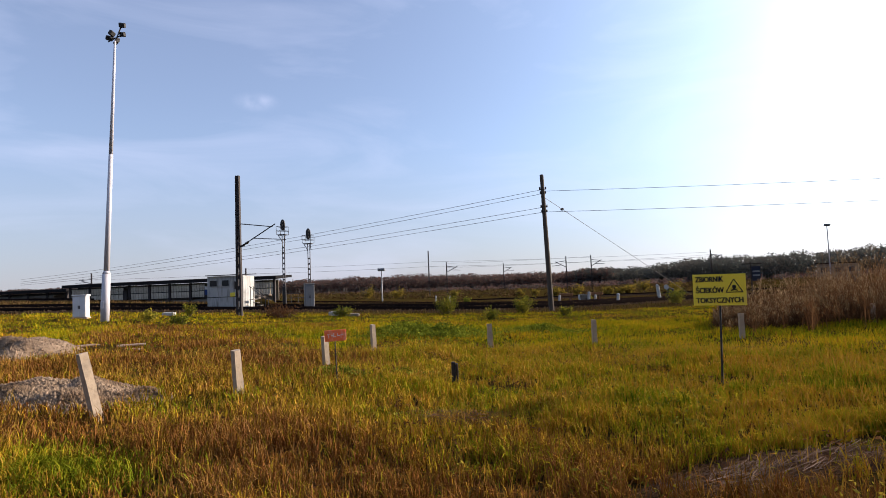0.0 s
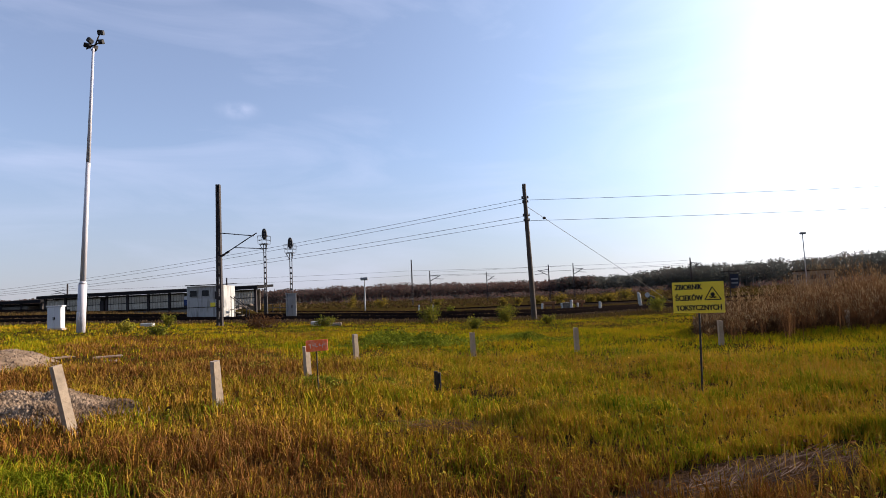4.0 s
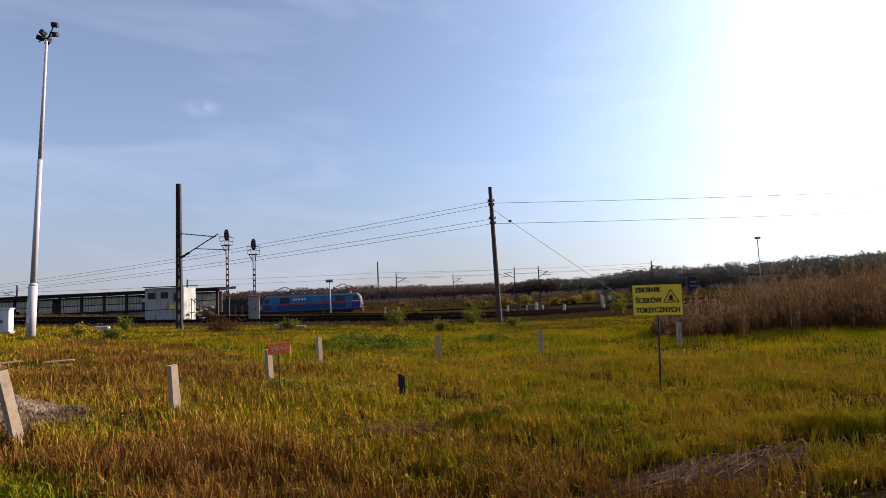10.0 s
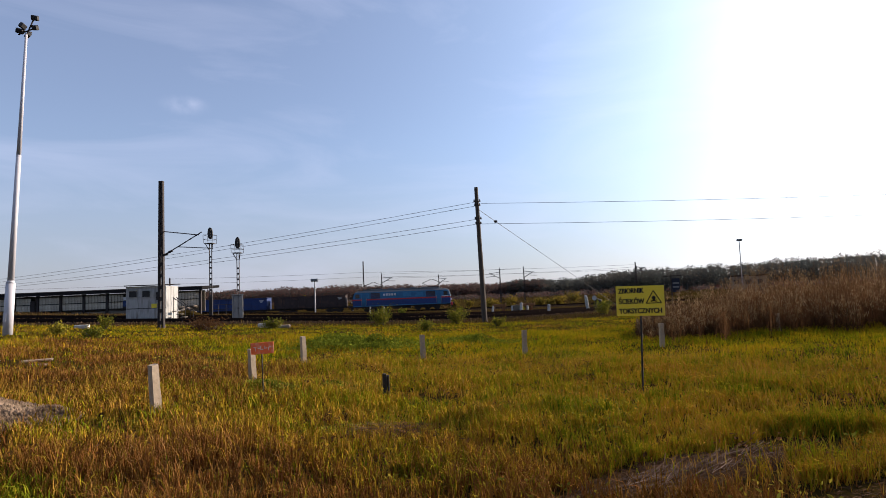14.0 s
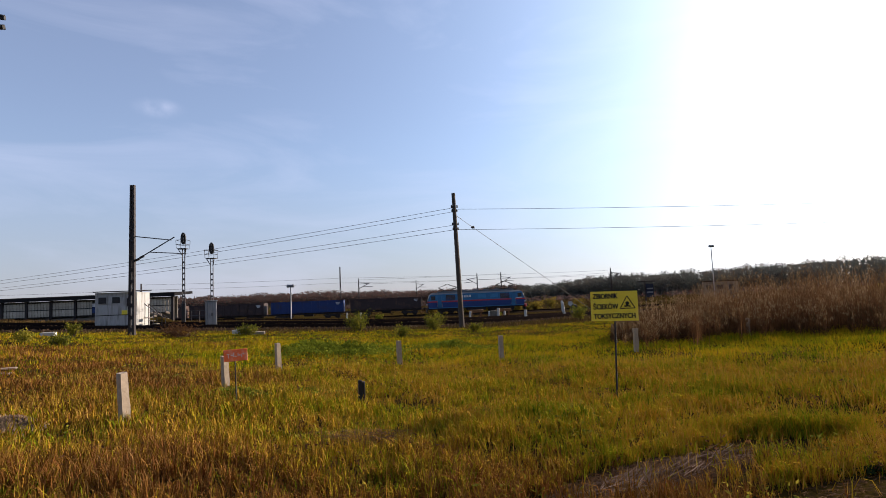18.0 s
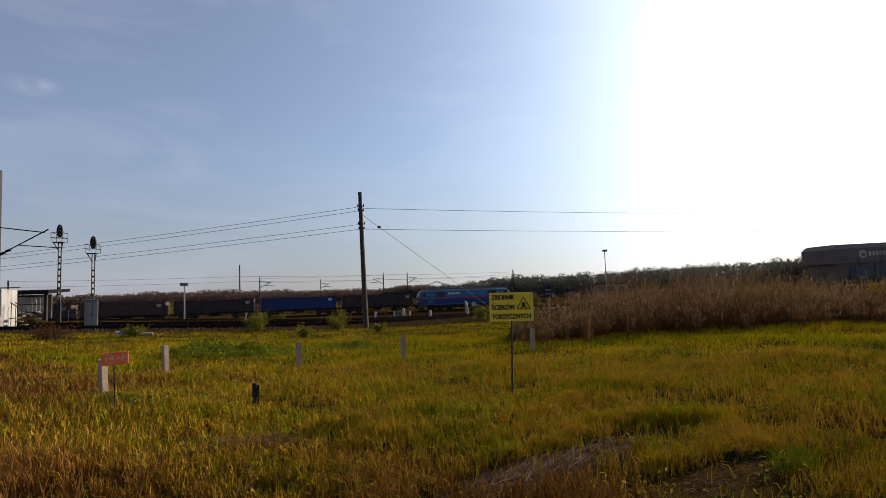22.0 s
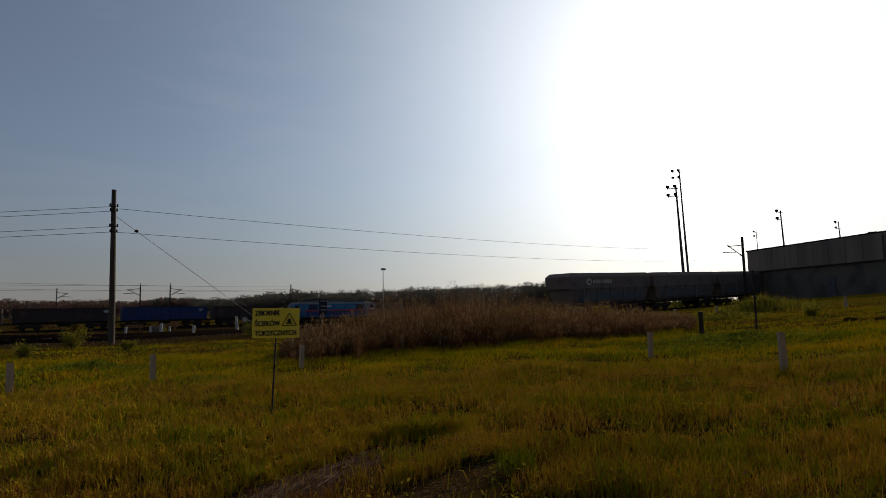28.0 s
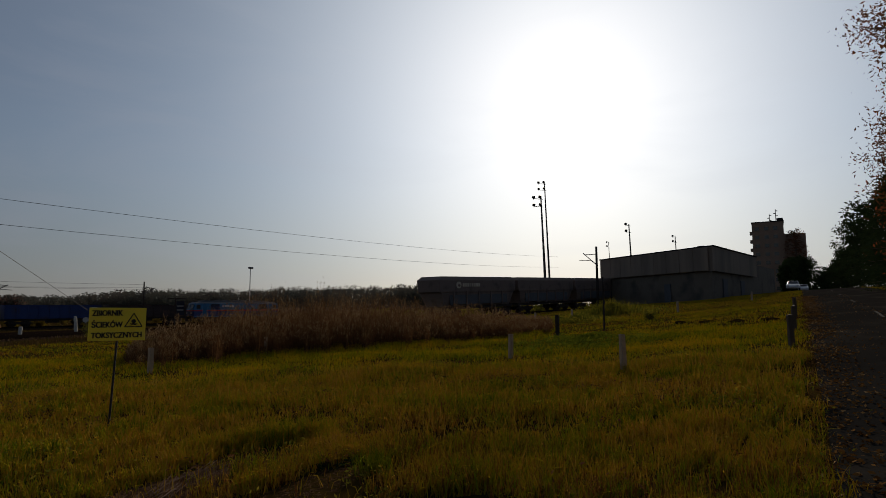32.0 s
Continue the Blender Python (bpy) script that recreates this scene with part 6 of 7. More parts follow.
    # taller rim behind the cut patch, round the dark hollow and behind the worn spot
    for n, ax, ay, low, high in ((1600, [1.0, 2.0, 2.8, 3.3], [5.95, 6.4, 6.75, 7.05], 0.12, 0.32), (2300, [3.2, 3.7, 4.3, 4.75, 4.8], [7.2, 7.3, 7.3, 7.0, 6.6], 0.25, 0.55), (1800, [2.9, 3.6, 4.3, 4.6], [5.25, 5.45, 5.6, 5.2], 0.12, 0.3)):
        a = rng.uniform(0, len(ax) - 1, n)
        x, y = np.interp(a, np.arange(len(ax)), ax) + rng.normal(0, 0.08, n), np.interp(a, np.arange(len(ax)), ay) + rng.normal(0.06, 0.09, n)
        v, f = blades(x, y, rng.uniform(low, high, n) * (0.8 + 0.4 * lump(x, y, 2.5)), rng.uniform(0.006, 0.012, n), rng.uniform(0.1, 0.8, n))
        stuff("tall_grass", v, f, M["grass"], "tall tufts of grass round the cut patch", "grass")
    x, y = rng.normal(4.15, 0.12, 160), rng.normal(4.92, 0.08, 160)
    v, f = blades(x, y, rng.uniform(0.15, 0.42, 160), rng.uniform(0.008, 0.014, 160), rng.uniform(0.3, 1.0, 160))
    stuff("tall_grass", v, f, M["lush"], "green tuft of coarse grass at the worn spot", "grass")
    # the field before the workshop
    x, y = sector(90000, 38, 80, 52, 88)
    keep = on_grass(x, y) & (y < 36) & (rng.uniform(-1.6, 1, len(x)) < lump(x, y, 0.5))
    x, y = x[keep], y[keep]
    v, f = blades(x, y, rng.uniform(0.06, 0.2, len(x)), rng.uniform(0.025, 0.06, len(x)), rng.uniform(0.2, 1.0, len(x)), plain=True)
    stuff("meadow_grass", v, f, M["grass"], "rough grass before the workshop", "grass")
    # tall grass at the foot of the withered weeds
    az = rng.uniform(18, 58, 7000)
    d = np.interp(az, [18, 22, 27, 33, 42, 52, 57], [20.5, 20.0, 21.5, 23.0, 24.0, 26.5, 30]) + rng.normal(-0.6, 0.7, len(az))
    x, y = d * np.sin(np.radians(az)), d * np.cos(np.radians(az))
    v, f = blades(x, y, rng.uniform(0.1, 0.36, len(x)), rng.uniform(0.007, 0.013, len(x)), rng.uniform(0.3, 1.1, len(x)))
    stuff("tall_grass", v, f, M["grass_far"], "tall olive grass at the foot of the weeds", "grass")
    # low growth between the tracks and before the workshop
    x, y = sector(260000, 27, 105, -52, 92)
    back = y > 32.5 + 0.1 * x + 0.004 * np.maximum(x, 0) ** 2
    x, y = x[back], y[back]
    away = np.full(len(x), 99.0)
    for line in (TRACK_1, TRACK_2, TRACK_3):
        away = np.minimum(away, np.abs(y - np.interp(x, line[:, 0], line[:, 1])) * np.cos(np.arctan(np.interp(x, line[:, 0], np.gradient(line[:, 1], line[:, 0])))))
    bed = (away < 1.25) & (rng.uniform(size=len(x)) > 0.25)
    keep = on_grass(x, y) & ~bed & (np.abs(y - TRACK_D(x)) > 3.5) & (rng.uniform(-1.5, 1, len(x)) < lump(x, y, 0.3) + 0.5 * (away < 2.4))
    x, y, away = x[keep], y[keep], away[keep]
    h = np.where(away < 1.5, rng.uniform(0.03, 0.1, len(x)), rng.uniform(0.08, 0.34, len(x)))
    z = ground_z(x, y) + np.clip(0.08 - 0.7 * np.maximum(away - 1.35, 0), 0, 0.08) - 0.01
    v, f = blades(x, y, h, rng.uniform(0.025, 0.08, len(x)), rng.uniform(0.1, 0.8, len(x)), z=z, plain=True)
    stuff("yard_growth", v, f, M["yard_grass"], "sparse dry growth between the railway tracks", "grass")


build_grass()


def leaf_cloud(points, size, flat=0.6, up=1.0):
    """Small two-triangle leaves round the given points, each turned its own way."""
    p = np.asarray(points)
    n = len(p)
    d1 = rng.normal(size=(n, 3)) * (1, 1, up)
    d1 /= np.linalg.norm(d1, axis=1)[:, None]
    d2 = np.cross(d1, rng.normal(size=(n, 3)))
    d2 /= np.linalg.norm(d2, axis=1)[:, None]
    s = (size * rng.uniform(0.6, 1.4, n))[:, None]
    v = np.stack([p - d1 * s, p + d2 * s * flat * 0.5, p + d1 * s, p - d2 * s * flat * 0.5], 1).reshape(-1, 3)
    return v, np.arange(n * 4).reshape(-1, 4)


def build_patch(cx, cy, rx, ry, h, n, size, mat, label, category, name):
    a, r = rng.uniform(0, 2 * math.pi, n), np.minimum(np.abs(rng.normal(0, 0.62, n)), 1.5)
    x, y = cx + rx * r * np.cos(a), cy + ry * r * np.sin(a)
    hh = h * np.clip(1 - 0.55 * r**2, 0.2, 1) * (0.7 + 0.5 * lump(x, y, 1.6))
    z = ground_z(x, y) + hh * rng.uniform(0.1, 1, n) ** 0.6
    v, f = leaf_cloud(np.c_[x, y, z], size)
    return stuff(name, v, f, mat, label, category)


build_patch(-2.9, 19.2, 2.1, 2.2, 0.55, 6500, 0.06, M["green"], "dense dark green nettle patch in the meadow", "nettles", "nettle_patch")
build_patch(0.9, 20.4, 1.7, 1.3, 0.34, 2200, 0.055, M["green"], "low green nettle patch behind the posts", "nettles", "nettle_patch")


def build_lush():
    n = 4500
    a, r = rng.uniform(0, 6.283, n), np.minimum(np.abs(rng.normal(0, 0.6, n)), 1.4)
    x, y = -4.5 + 1.2 * r * np.cos(a), 5.3 + 0.6 * r * np.sin(a)
    v, f = blades(x, y, rng.uniform(0.1, 0.3, n), rng.uniform(0.008, 0.016, n), rng.uniform(0.3, 1.1, n))
    stuff("lush_grass", v, f, M["lush"], "lush green tussocks near the roadside", "grass")


build_lush()
build_patch(18.6, 10.8, 3.4, 2.6, 0.34, 5600, 0.055, M["green"], "broad-leaved green dock in the grass", "weeds", "green_weeds")


def build_tall_weeds(cx, cy, rx, ry, h0, h1, n, mat, label):
    """A stand of tall rank grass and stalks, thinning towards its rim."""
    a, r = rng.uniform(0, 6.283, n), np.minimum(np.abs(rng.normal(0, 0.6, n)), 1.5)
    x, y = cx + rx * r * np.cos(a), cy + ry * r * np.sin(a)
    v, f = blades(x, y, rng.uniform(h0, h1, n) * np.clip(1.1 - 0.5 * r, 0.3, 1.1) * (1 + 0.3 * lump(x, y, 1.3)), rng.uniform(0.02, 0.05, n), rng.uniform(0.1, 0.7, n))
    stuff("tall_weeds", v, f, M[mat], label, "weeds")


build_tall_weeds(43.5, 22.4, 2.4, 3.6, 0.5, 1.5, 2600, "bush", "tall olive rank weeds before the siding")
build_patch(33.0, 20.0, 4.2, 1.8, 0.55, 4000, 0.08, M["bush"], "tall tangled green weeds before the workshop", "weeds", "tall_weeds")
# added dark leaves that imitate the shade under the overhanging grass
build_patch(3.9, 5.42, 0.6, 0.1, 0.1, 700, 0.022, M["needles"], "dark low leaves standing in for shade beside the flattened straw", "weeds", "green_weeds")
build_patch(-3.0, 11.3, 1.2, 0.5, 0.25, 1600, 0.05, M["green"], "bright green tuft by the red sign", "weeds", "green_weeds")


def build_tufts():
    """Darker tufts and leafy rosettes that break up the meadow."""
    for mat, n, words in (("bush", 150, "scattered dark leafy tufts in the meadow"), ("weed", 130, "scattered withered brown tufts in the meadow")):
        x, y = sector(n, 3.6, 17, -48, 90)
        keep = on_grass(x, y)
        x, y = x[keep], y[keep]
        w = rng.uniform(0.1, 0.3, len(x))
        k = 70
        w = np.repeat(w, k)
        p = np.c_[np.repeat(x, k), np.repeat(y, k), np.repeat(ground_z(x, y), k)] + rng.normal(0, 1, (len(w), 3)) * np.c_[w, w, w * 0]
        p[:, 2] += rng.uniform(0.01, 0.7, len(w)) * w
        v, f = leaf_cloud(p, 0.026, 0.8)
        stuff("meadow_tufts", v, f, M[mat], words, "weeds")


build_tufts()


def build_straw():
    # a thatch of short brown bits with longer pale stalks laid over it
    w = 0.004

    def bits(cx, cy, rx, ry, slope, n, l0, l1, turn, spread, lift):
        a, r = rng.uniform(0, 6.283, n), np.sqrt(rng.uniform(0, 1, n))
        x = cx + rx * r * np.cos(a)
        y = cy + slope * (x - cx) + ry * r * np.sin(a) + 0.03 * np.sin(x * 17)
        ln, a = rng.uniform(l0, l1, n), rng.normal(turn, spread, n)
        dx, dy, z = np.cos(a) * ln, np.sin(a) * ln, ground_z(x, y) + rng.uniform(0.004, lift, n)
        rise = rng.uniform(-0.2, 0.5, n) * lift
        return np.stack([np.c_[x, y - w, z], np.c_[x, y + w, z + 0.004], np.c_[x + dx, y + dy + w, z + rise], np.c_[x + dx, y + dy - w, z + rise]], 1).reshape(-1, 3)

    v = [bits(2.2, 5.9, 1.3, 0.48, 0.36, 5200, 0.03, 0.14, 0.3, 1.5, 0.02), bits(3.0, 6.25, 0.6, 0.2, 0.4, 700, 0.03, 0.12, 0.3, 1.5, 0.02), bits(3.4, 4.98, 0.9, 0.3, 0.25, 700, 0.02, 0.08, 0.3, 2.0, 0.012)]
    for cx, cy, rx, ry, n, turn in ((2.05, 5.72, 0.55, 0.2, 95, 0.75), (1.5, 5.62, 0.4, 0.2, 26, 0.35), (2.8, 6.15, 0.45, 0.18, 30, 0.6)):
        p = bits(cx, cy, rx, ry, 0.3, n, 0.18, 0.5, turn, 0.22, 0.07)
        stuff("straw_stalks", p, np.arange(len(p)).reshape(-1, 4), M["straw_pale"], "long bleached stalks lying over the cut patch", "straw")
    v = np.concatenate(v)
    stuff("cut_straw", v, np.arange(len(v)).reshape(-1, 4), M["straw"], "flattened brown cut straw and chaff", "straw")
    n = 700
    a, r = rng.uniform(0, 6.283, n), np.sqrt(rng.uniform(0, 1, n))
    x, y = -0.73 + 0.5 * r * np.cos(a), 7.55 + 0.22 * r * np.sin(a)
    dx, dy = rng.normal(0, 0.12, n), rng.normal(0, 0.07, n)
    z = ground_z(x, y) + rng.uniform(0.03, 0.16, n)
    v = np.stack([np.c_[x, y - w, z], np.c_[x, y + w, z], np.c_[x + dx, y + dy + w, z + 0.02], np.c_[x + dx, y + dy - w, z + 0.02]], 1).reshape(-1, 3)
    stuff("cut_straw", v, np.arange(n * 4).reshape(-1, 4), M["straw"], "small flattened patch of dead grass", "straw")


build_straw()


def build_reeds():
    """The stand of tall withered weeds: thin stalks with narrow leaves and feathery seed heads, uneven along the top."""
    n = 17000
    az = rng.uniform(18.2, 57.0, n)
    front = np.interp(az, [18, 22, 27, 33, 42, 52, 57], [20.5, 20.0, 21.5, 23.0, 24.0, 26.5, 30])
    front = front + 0.9 * np.sin(az * 2.3) * np.sin(az * 0.9 + 1) + 0.5 * np.sin(az * 7.1) + rng.exponential(0.35, n) * rng.choice([-1, 0.4], n)
    d = front + rng.uniform(0, 1, n) ** 1.3 * np.interp(az, [18, 24, 40, 57], [2.5, 9, 14, 5])
    x, y = d * np.sin(np.radians(az)), d * np.cos(np.radians(az))
    tall = np.interp(az, [18, 20, 24, 29, 34, 42, 48, 57], [0.35, 0.75, 1.12, 1.65, 1.8, 1.55, 1.1, 0.5]) * np.clip(0.55 + (d - front) / 4.5, 0.55, 1)
    clump = np.sin(np.round(x / 0.9) * 12.9 + np.round(y / 0.9) * 78.2) * 0.22
    h = tall * (0.5 + 0.7 * rng.uniform(0, 1, n) ** 1.3) * (1 + 0.3 * lump(x, y, 0.55) + 0.2 * lump(x, y, 1.7, 3.0) + clump)
    v1, f1 = blades(x, y, h, 0.014 * np.ones(n), rng.uniform(0.02, 0.25, n), curl=0.1)
    k = 5
    lx, ly = np.repeat(x, k) + rng.normal(0, 0.07, n * k), np.repeat(y, k) + rng.normal(0, 0.07, n * k)
    lz = ground_z(lx, ly) + np.repeat(h, k) * rng.uniform(0.02, 0.8, n * k)
    v2, f2 = blades(lx, ly, rng.uniform(0.15, 0.42, n * k), np.full(n * k, 0.016), rng.uniform(0.25, 0.9, n * k), z=lz, curl=0.7, plain=True)
    stuff("withered_weeds", np.concatenate([v1, v2]), np.concatenate([f1, f2 + len(v1)]), M["weed"], "dense stand of tall withered brown weeds", "weeds")
    # feathery heads: short upright flecks gathered along the top of each stalk
    pick = rng.uniform(size=n) < 0.5
    tips = v1.reshape(n, 5, 3)[pick]
    k, m = 9, int(pick.sum())
    u = rng.uniform(0, 1, (m, k, 1))
    p = tips[:, None, 4] + (tips[:, None, 2] - tips[:, None, 4]) * u * 0.4 + rng.normal(0, 1, (m, k, 3)) * (0.022, 0.022, 0.02)
    ln = rng.uniform(0.05, 0.13, (m, k, 1))
    way = rng.normal(0, 0.32, (m, k, 3)) * (1, 1, 0.3) + (0, 0, 1)
    a = rng.uniform(0, 6.283, (m, k))
    side = np.stack([np.cos(a), np.sin(a), 0 * a], -1) * 0.007
    v = np.stack([p - side, p + way * ln * 0.5 + side, p + way * ln, p - side + way * ln * 0.45], 2).reshape(-1, 3)
    stuff("seed_heads", v, np.arange(len(v)).reshape(-1, 4), M["plume"], "pale feathery seed heads of withered weeds", "seed heads")


build_reeds()


def build_bush(x, y, w, h, n, mat, label, size=0.06):
    w, h = w * 0.8, h * 0.8
    s = thing("bush", (x, y, gz(x, y)), 0, label, "bush", "bushes along the tracks")
    r = random.Random(int(x * 10))
    tips = []
    for k in range(9):
        tip = Vector((r.uniform(-w, w) * 0.45, r.uniform(-w, w) * 0.45, h * r.uniform(0.6, 1.0)))
        bm = bmesh.new()
        rod(bm, (r.uniform(-0.1, 0.1), r.uniform(-0.1, 0.1), -0.05), tip, 0.022, 0.006, 5)
        part("stem", bm, M["bark"], s)
        tips.append(tip)
    t = np.array(tips)[rng.integers(0, 9, n)]
    k = rng.uniform(0.25, 1.05, n)[:, None]
    v, f = leaf_cloud(t * k + rng.normal(0, 0.12 * w, (n, 3)) * (1, 1, 0.8), size)
    v[:, 2] = np.maximum(v[:, 2], 0.02)
    ob = stuff("foliage", v, f, mat, "", "")
    ob.parent = s


for row in ((-16.0, 24.0, 0.9, 0.6, 700), (-13.9, 23.0, 1.0, 0.55, 800), (-3.7, 33.5, 1.8, 1.3, 1500), (-1.0, 28.0, 1.0, 0.7, 700), (0.7, 33.0, 1.4, 1.0, 1100), (10.5, 38.5, 1.5, 1.1, 1100), (-8.8, 29.5, 1.2, 0.6, 800), (-17, 29, 0.8, 0.9, 700), (2.8, 31.0, 0.9, 0.5, 600)):
    build_bush(*row, M["bush"], "low olive green bush by the track")
build_bush(-11.7, 28.8, 2.2, 0.55, 1500, M["weed"], "brown heap of withered brushwood")
for k, (x, y, h) in enumerate(((2, 118, 2.2), (5, 121, 1.8), (9, 116, 2.4), (14, 122, 2.6), (24, 118, 2.2), (28, 124, 3.0), (33, 119, 2.4), (-12, 124, 2.0), (-24, 122, 2.6), (-30, 118, 3.0), (19, 114, 2.0), (21.2, 115.2, 1.8), (23.0, 116.4, 2.1), (10.6, 115, 1.3), (-6, 80, 1.3), (2, 82, 1.2), (11, 84, 1.0), (24, 88, 1.2), (42, 116, 2.4))):
    build_bush(x, y, h * 1.3, h, 500, M["golden" if y > 110 else "bush"], "yellowing bush beside the far tracks", 0.22 if y > 110 else 0.16)


build_bush(33.4, 14.8, 1.1, 0.6, 700, M["bush"], "low yellowing bush in the meadow")


def build_molehill(x, y, w):
    bm = bmesh.new()
    bmesh.ops.create_icosphere(bm, subdivisions=3, radius=1.0, matrix=Matrix.Diagonal((w * 0.5, w * 0.8, 0.11, 1)))
    for v in bm.verts:
        v.co += v.co.normalized() * 0.07 * noise.noise(v.co * 6 + Vector((x, y, 0)))
    solid("molehill", bm, M["soil"], (x, y, gz(x, y)), label="dark mound of bare earth in the grass", category="molehill", group="molehills")


for row in ((27.9, 10.9, 0.4), (27.5, 9.5, 0.5), (26.9, 8.0, 0.55), (26.3, 6.65, 0.5)):
    build_molehill(*row)


def build_heap(cx, cy, rx, ry, h, n, label):
    bm = bmesh.new()
    bmesh.ops.create_grid(bm, x_segments=40, y_segments=26, size=1.0)
    for v in bm.verts:
        u, w = v.co.x, v.co.y
        r2 = u * u + w * w
        top = h * max(0.0, 1 - r2) ** 0.8 * (0.75 + 0.8 * noise.noise(Vector((u * 2.4, w * 2.4, h * 9))))
        x, y = cx + u * rx, cy + w * ry
        v.co = (x, y, gz(x, y) + top - 0.06 + 0.03 * noise.noise(Vector((x * 7, y * 7, 0))))
    s = solid("gravel_heap", bm, M["gravel"], label=label, category="gravel heap", group="gravel heaps")
    a, r = rng.uniform(0, 6.283, n), np.sqrt(rng.uniform(0, 1, n)) * 1.02
    u, w = r * np.cos(a), r * np.sin(a)
    top = np.array([h * max(0.0, 1 - p * p - q * q) ** 0.8 * (0.75 + 0.8 * noise.noise(Vector((p * 2.4, q * 2.4, h * 9)))) for p, q in zip(u, w)])
    x, y = cx + u * rx, cy + w * ry
    c = np.c_[x, y, ground_z(x, y) + top - 0.04]
    tet = np.array([(1, 0.2, -0.5), (-0.8, 0.8, -0.4), (-0.3, -1, -0.5), (0.1, 0.0, 0.9)])
    sz = (0.006 + 0.028 * rng.uniform(0, 1, n) ** 3)[:, None, None]
    v = (c[:, None] + tet[None] * sz * rng.uniform(0.7, 1.3, (n, 4, 3))).reshape(-1, 3)
    f = (np.arange(n)[:, None, None] * 4 + np.array([(0, 1, 3), (1, 2, 3), (2, 0, 3)])).reshape(-1, 3)
    ob = stuff("pebble_cover", v, f, M["gravel"], "", "")
    ob.parent = s


build_heap(-6.75, 8.55, 1.55, 0.95, 0.3, 16000, "heap of pale gravel in the dry grass")
build_heap(-12.6, 13.2, 2.2, 1.3, 0.5, 9000, "larger heap of pale gravel and soil")


def build_wood(name, n, a0, a1, d0, d1, top_of, mat, label, per, conifer):
    """Far woods: pointed spruces and rounded broadleaved crowns of small sprays, uneven in height, with a closed mass behind."""
    az = np.sort(rng.uniform(a0, a1, n))
    d = rng.uniform(d0, d1, n)
    x, y = d * np.sin(np.radians(az)), d * np.cos(np.radians(az))
    g = ground_z(x, y) - 1
    spire = rng.uniform(size=n) < conifer * (0.75 + 0.5 * np.sin(az * 0.7))
    h = (1.75 + d * np.tan(np.radians(np.interp(az, *top_of))) - g) * np.where(spire, rng.uniform(0.78, 1.03, n), rng.uniform(0.7, 1.0, n))
    h *= 1 + 0.06 * np.sin(az * 1.9) * np.sin(az * 0.83 + 2)
    wide = np.where(spire, rng.uniform(1.0, 2.0, n), rng.uniform(1.6, 3.0, n))
    # each crown is a cloud of sprays, larger ones low down
    k = rng.uniform(0.0, 1, (n, per)) ** 0.7
    prof = np.where(spire[:, None], np.clip(1.03 - k, 0, 1) ** 0.8, np.sqrt(np.clip(1 - ((k - 0.55) / 0.47) ** 2, 0.03, 1)))
    a = rng.uniform(0, 6.283, (n, per))
    rr = wide[:, None] * prof * rng.uniform(0.1, 1.05, (n, per))
    p = np.stack([x[:, None] + rr * np.cos(a), y[:, None] + rr * np.sin(a), g[:, None] + k * h[:, None]], -1).reshape(-1, 3)
    v, f = leaf_cloud(p, np.where(spire[:, None], 0.75 - 0.52 * k, 0.66 - 0.28 * k).reshape(-1), 0.9, 0.8)
    m = n * 4
    az = rng.uniform(a0, a1, m)
    d = rng.uniform(d1, d1 + 14, m)
    x, y = d * np.sin(np.radians(az)), d * np.cos(np.radians(az))
    g = ground_z(x, y) - 1
    h = (1.75 + d * np.tan(np.radians(np.interp(az, *top_of))) - g) * rng.uniform(0, 0.86, m)
    v2, f2 = leaf_cloud(np.c_[x, y, g + h], 1.2, 0.95)
    stuff(name, np.concatenate([v, v2]), np.concatenate([f, f2 + len(v)]), mat, label, "forest")


def build_trunks(n):
    """Bare grey trunks that stand out along the foot of the far woods."""
    az, d = rng.uniform(-46, 52, n), rng.uniform(293, 301, n)
    x, y = d * np.sin(np.radians(az)), d * np.cos(np.radians(az))
    top = (1.75 + d * np.tan(np.radians(np.interp(az, *TOPS))) - ground_z(x, y)) * rng.uniform(0.2, 0.5, n)
    v, f = blades(x, y, top, rng.uniform(0.12, 0.3, n), rng.uniform(0, 0.05, n), curl=0.0)
    stuff("forest_trunks", v, f, M["trunk"], "bare grey birch and pine trunks at the forest edge", "trunks")


TOPS = ([-60, -20, -10, -4, 5, 10, 13, 17, 24, 36, 45, 60, 80, 100], [1.05, 1.2, 1.32, 1.12, 1.0, 1.22, 1.1, 1.72, 1.75, 2.1, 2.25, 2.3, 2.6, 3])
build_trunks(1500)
# both woods wear colours with the haze painted in
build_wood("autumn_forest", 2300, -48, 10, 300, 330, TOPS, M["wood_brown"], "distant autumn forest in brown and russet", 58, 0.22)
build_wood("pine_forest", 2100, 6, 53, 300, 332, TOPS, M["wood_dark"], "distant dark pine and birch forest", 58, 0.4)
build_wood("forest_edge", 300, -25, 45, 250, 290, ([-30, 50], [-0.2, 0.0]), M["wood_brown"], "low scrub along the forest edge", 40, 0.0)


def build_scrub():
    x, y = sector(1500, 113, 260, -40, 60)
    h = rng.uniform(0.3, 1.3, len(x))
    p = np.repeat(np.c_[x, y, ground_z(x, y)], 26, 0)
    hh = np.repeat(h, 26)
    p = p + np.c_[rng.normal(0, 0.55, len(p)) * hh, rng.normal(0, 0.55, len(p)) * hh, rng.uniform(0, 1, len(p)) * hh]
    v, f = leaf_cloud(p, 0.26, 0.8)
    stuff("far_scrub", v, f, M["yard_grass"], "brown scrub and tall grass beyond the tracks", "scrub")


build_scrub()


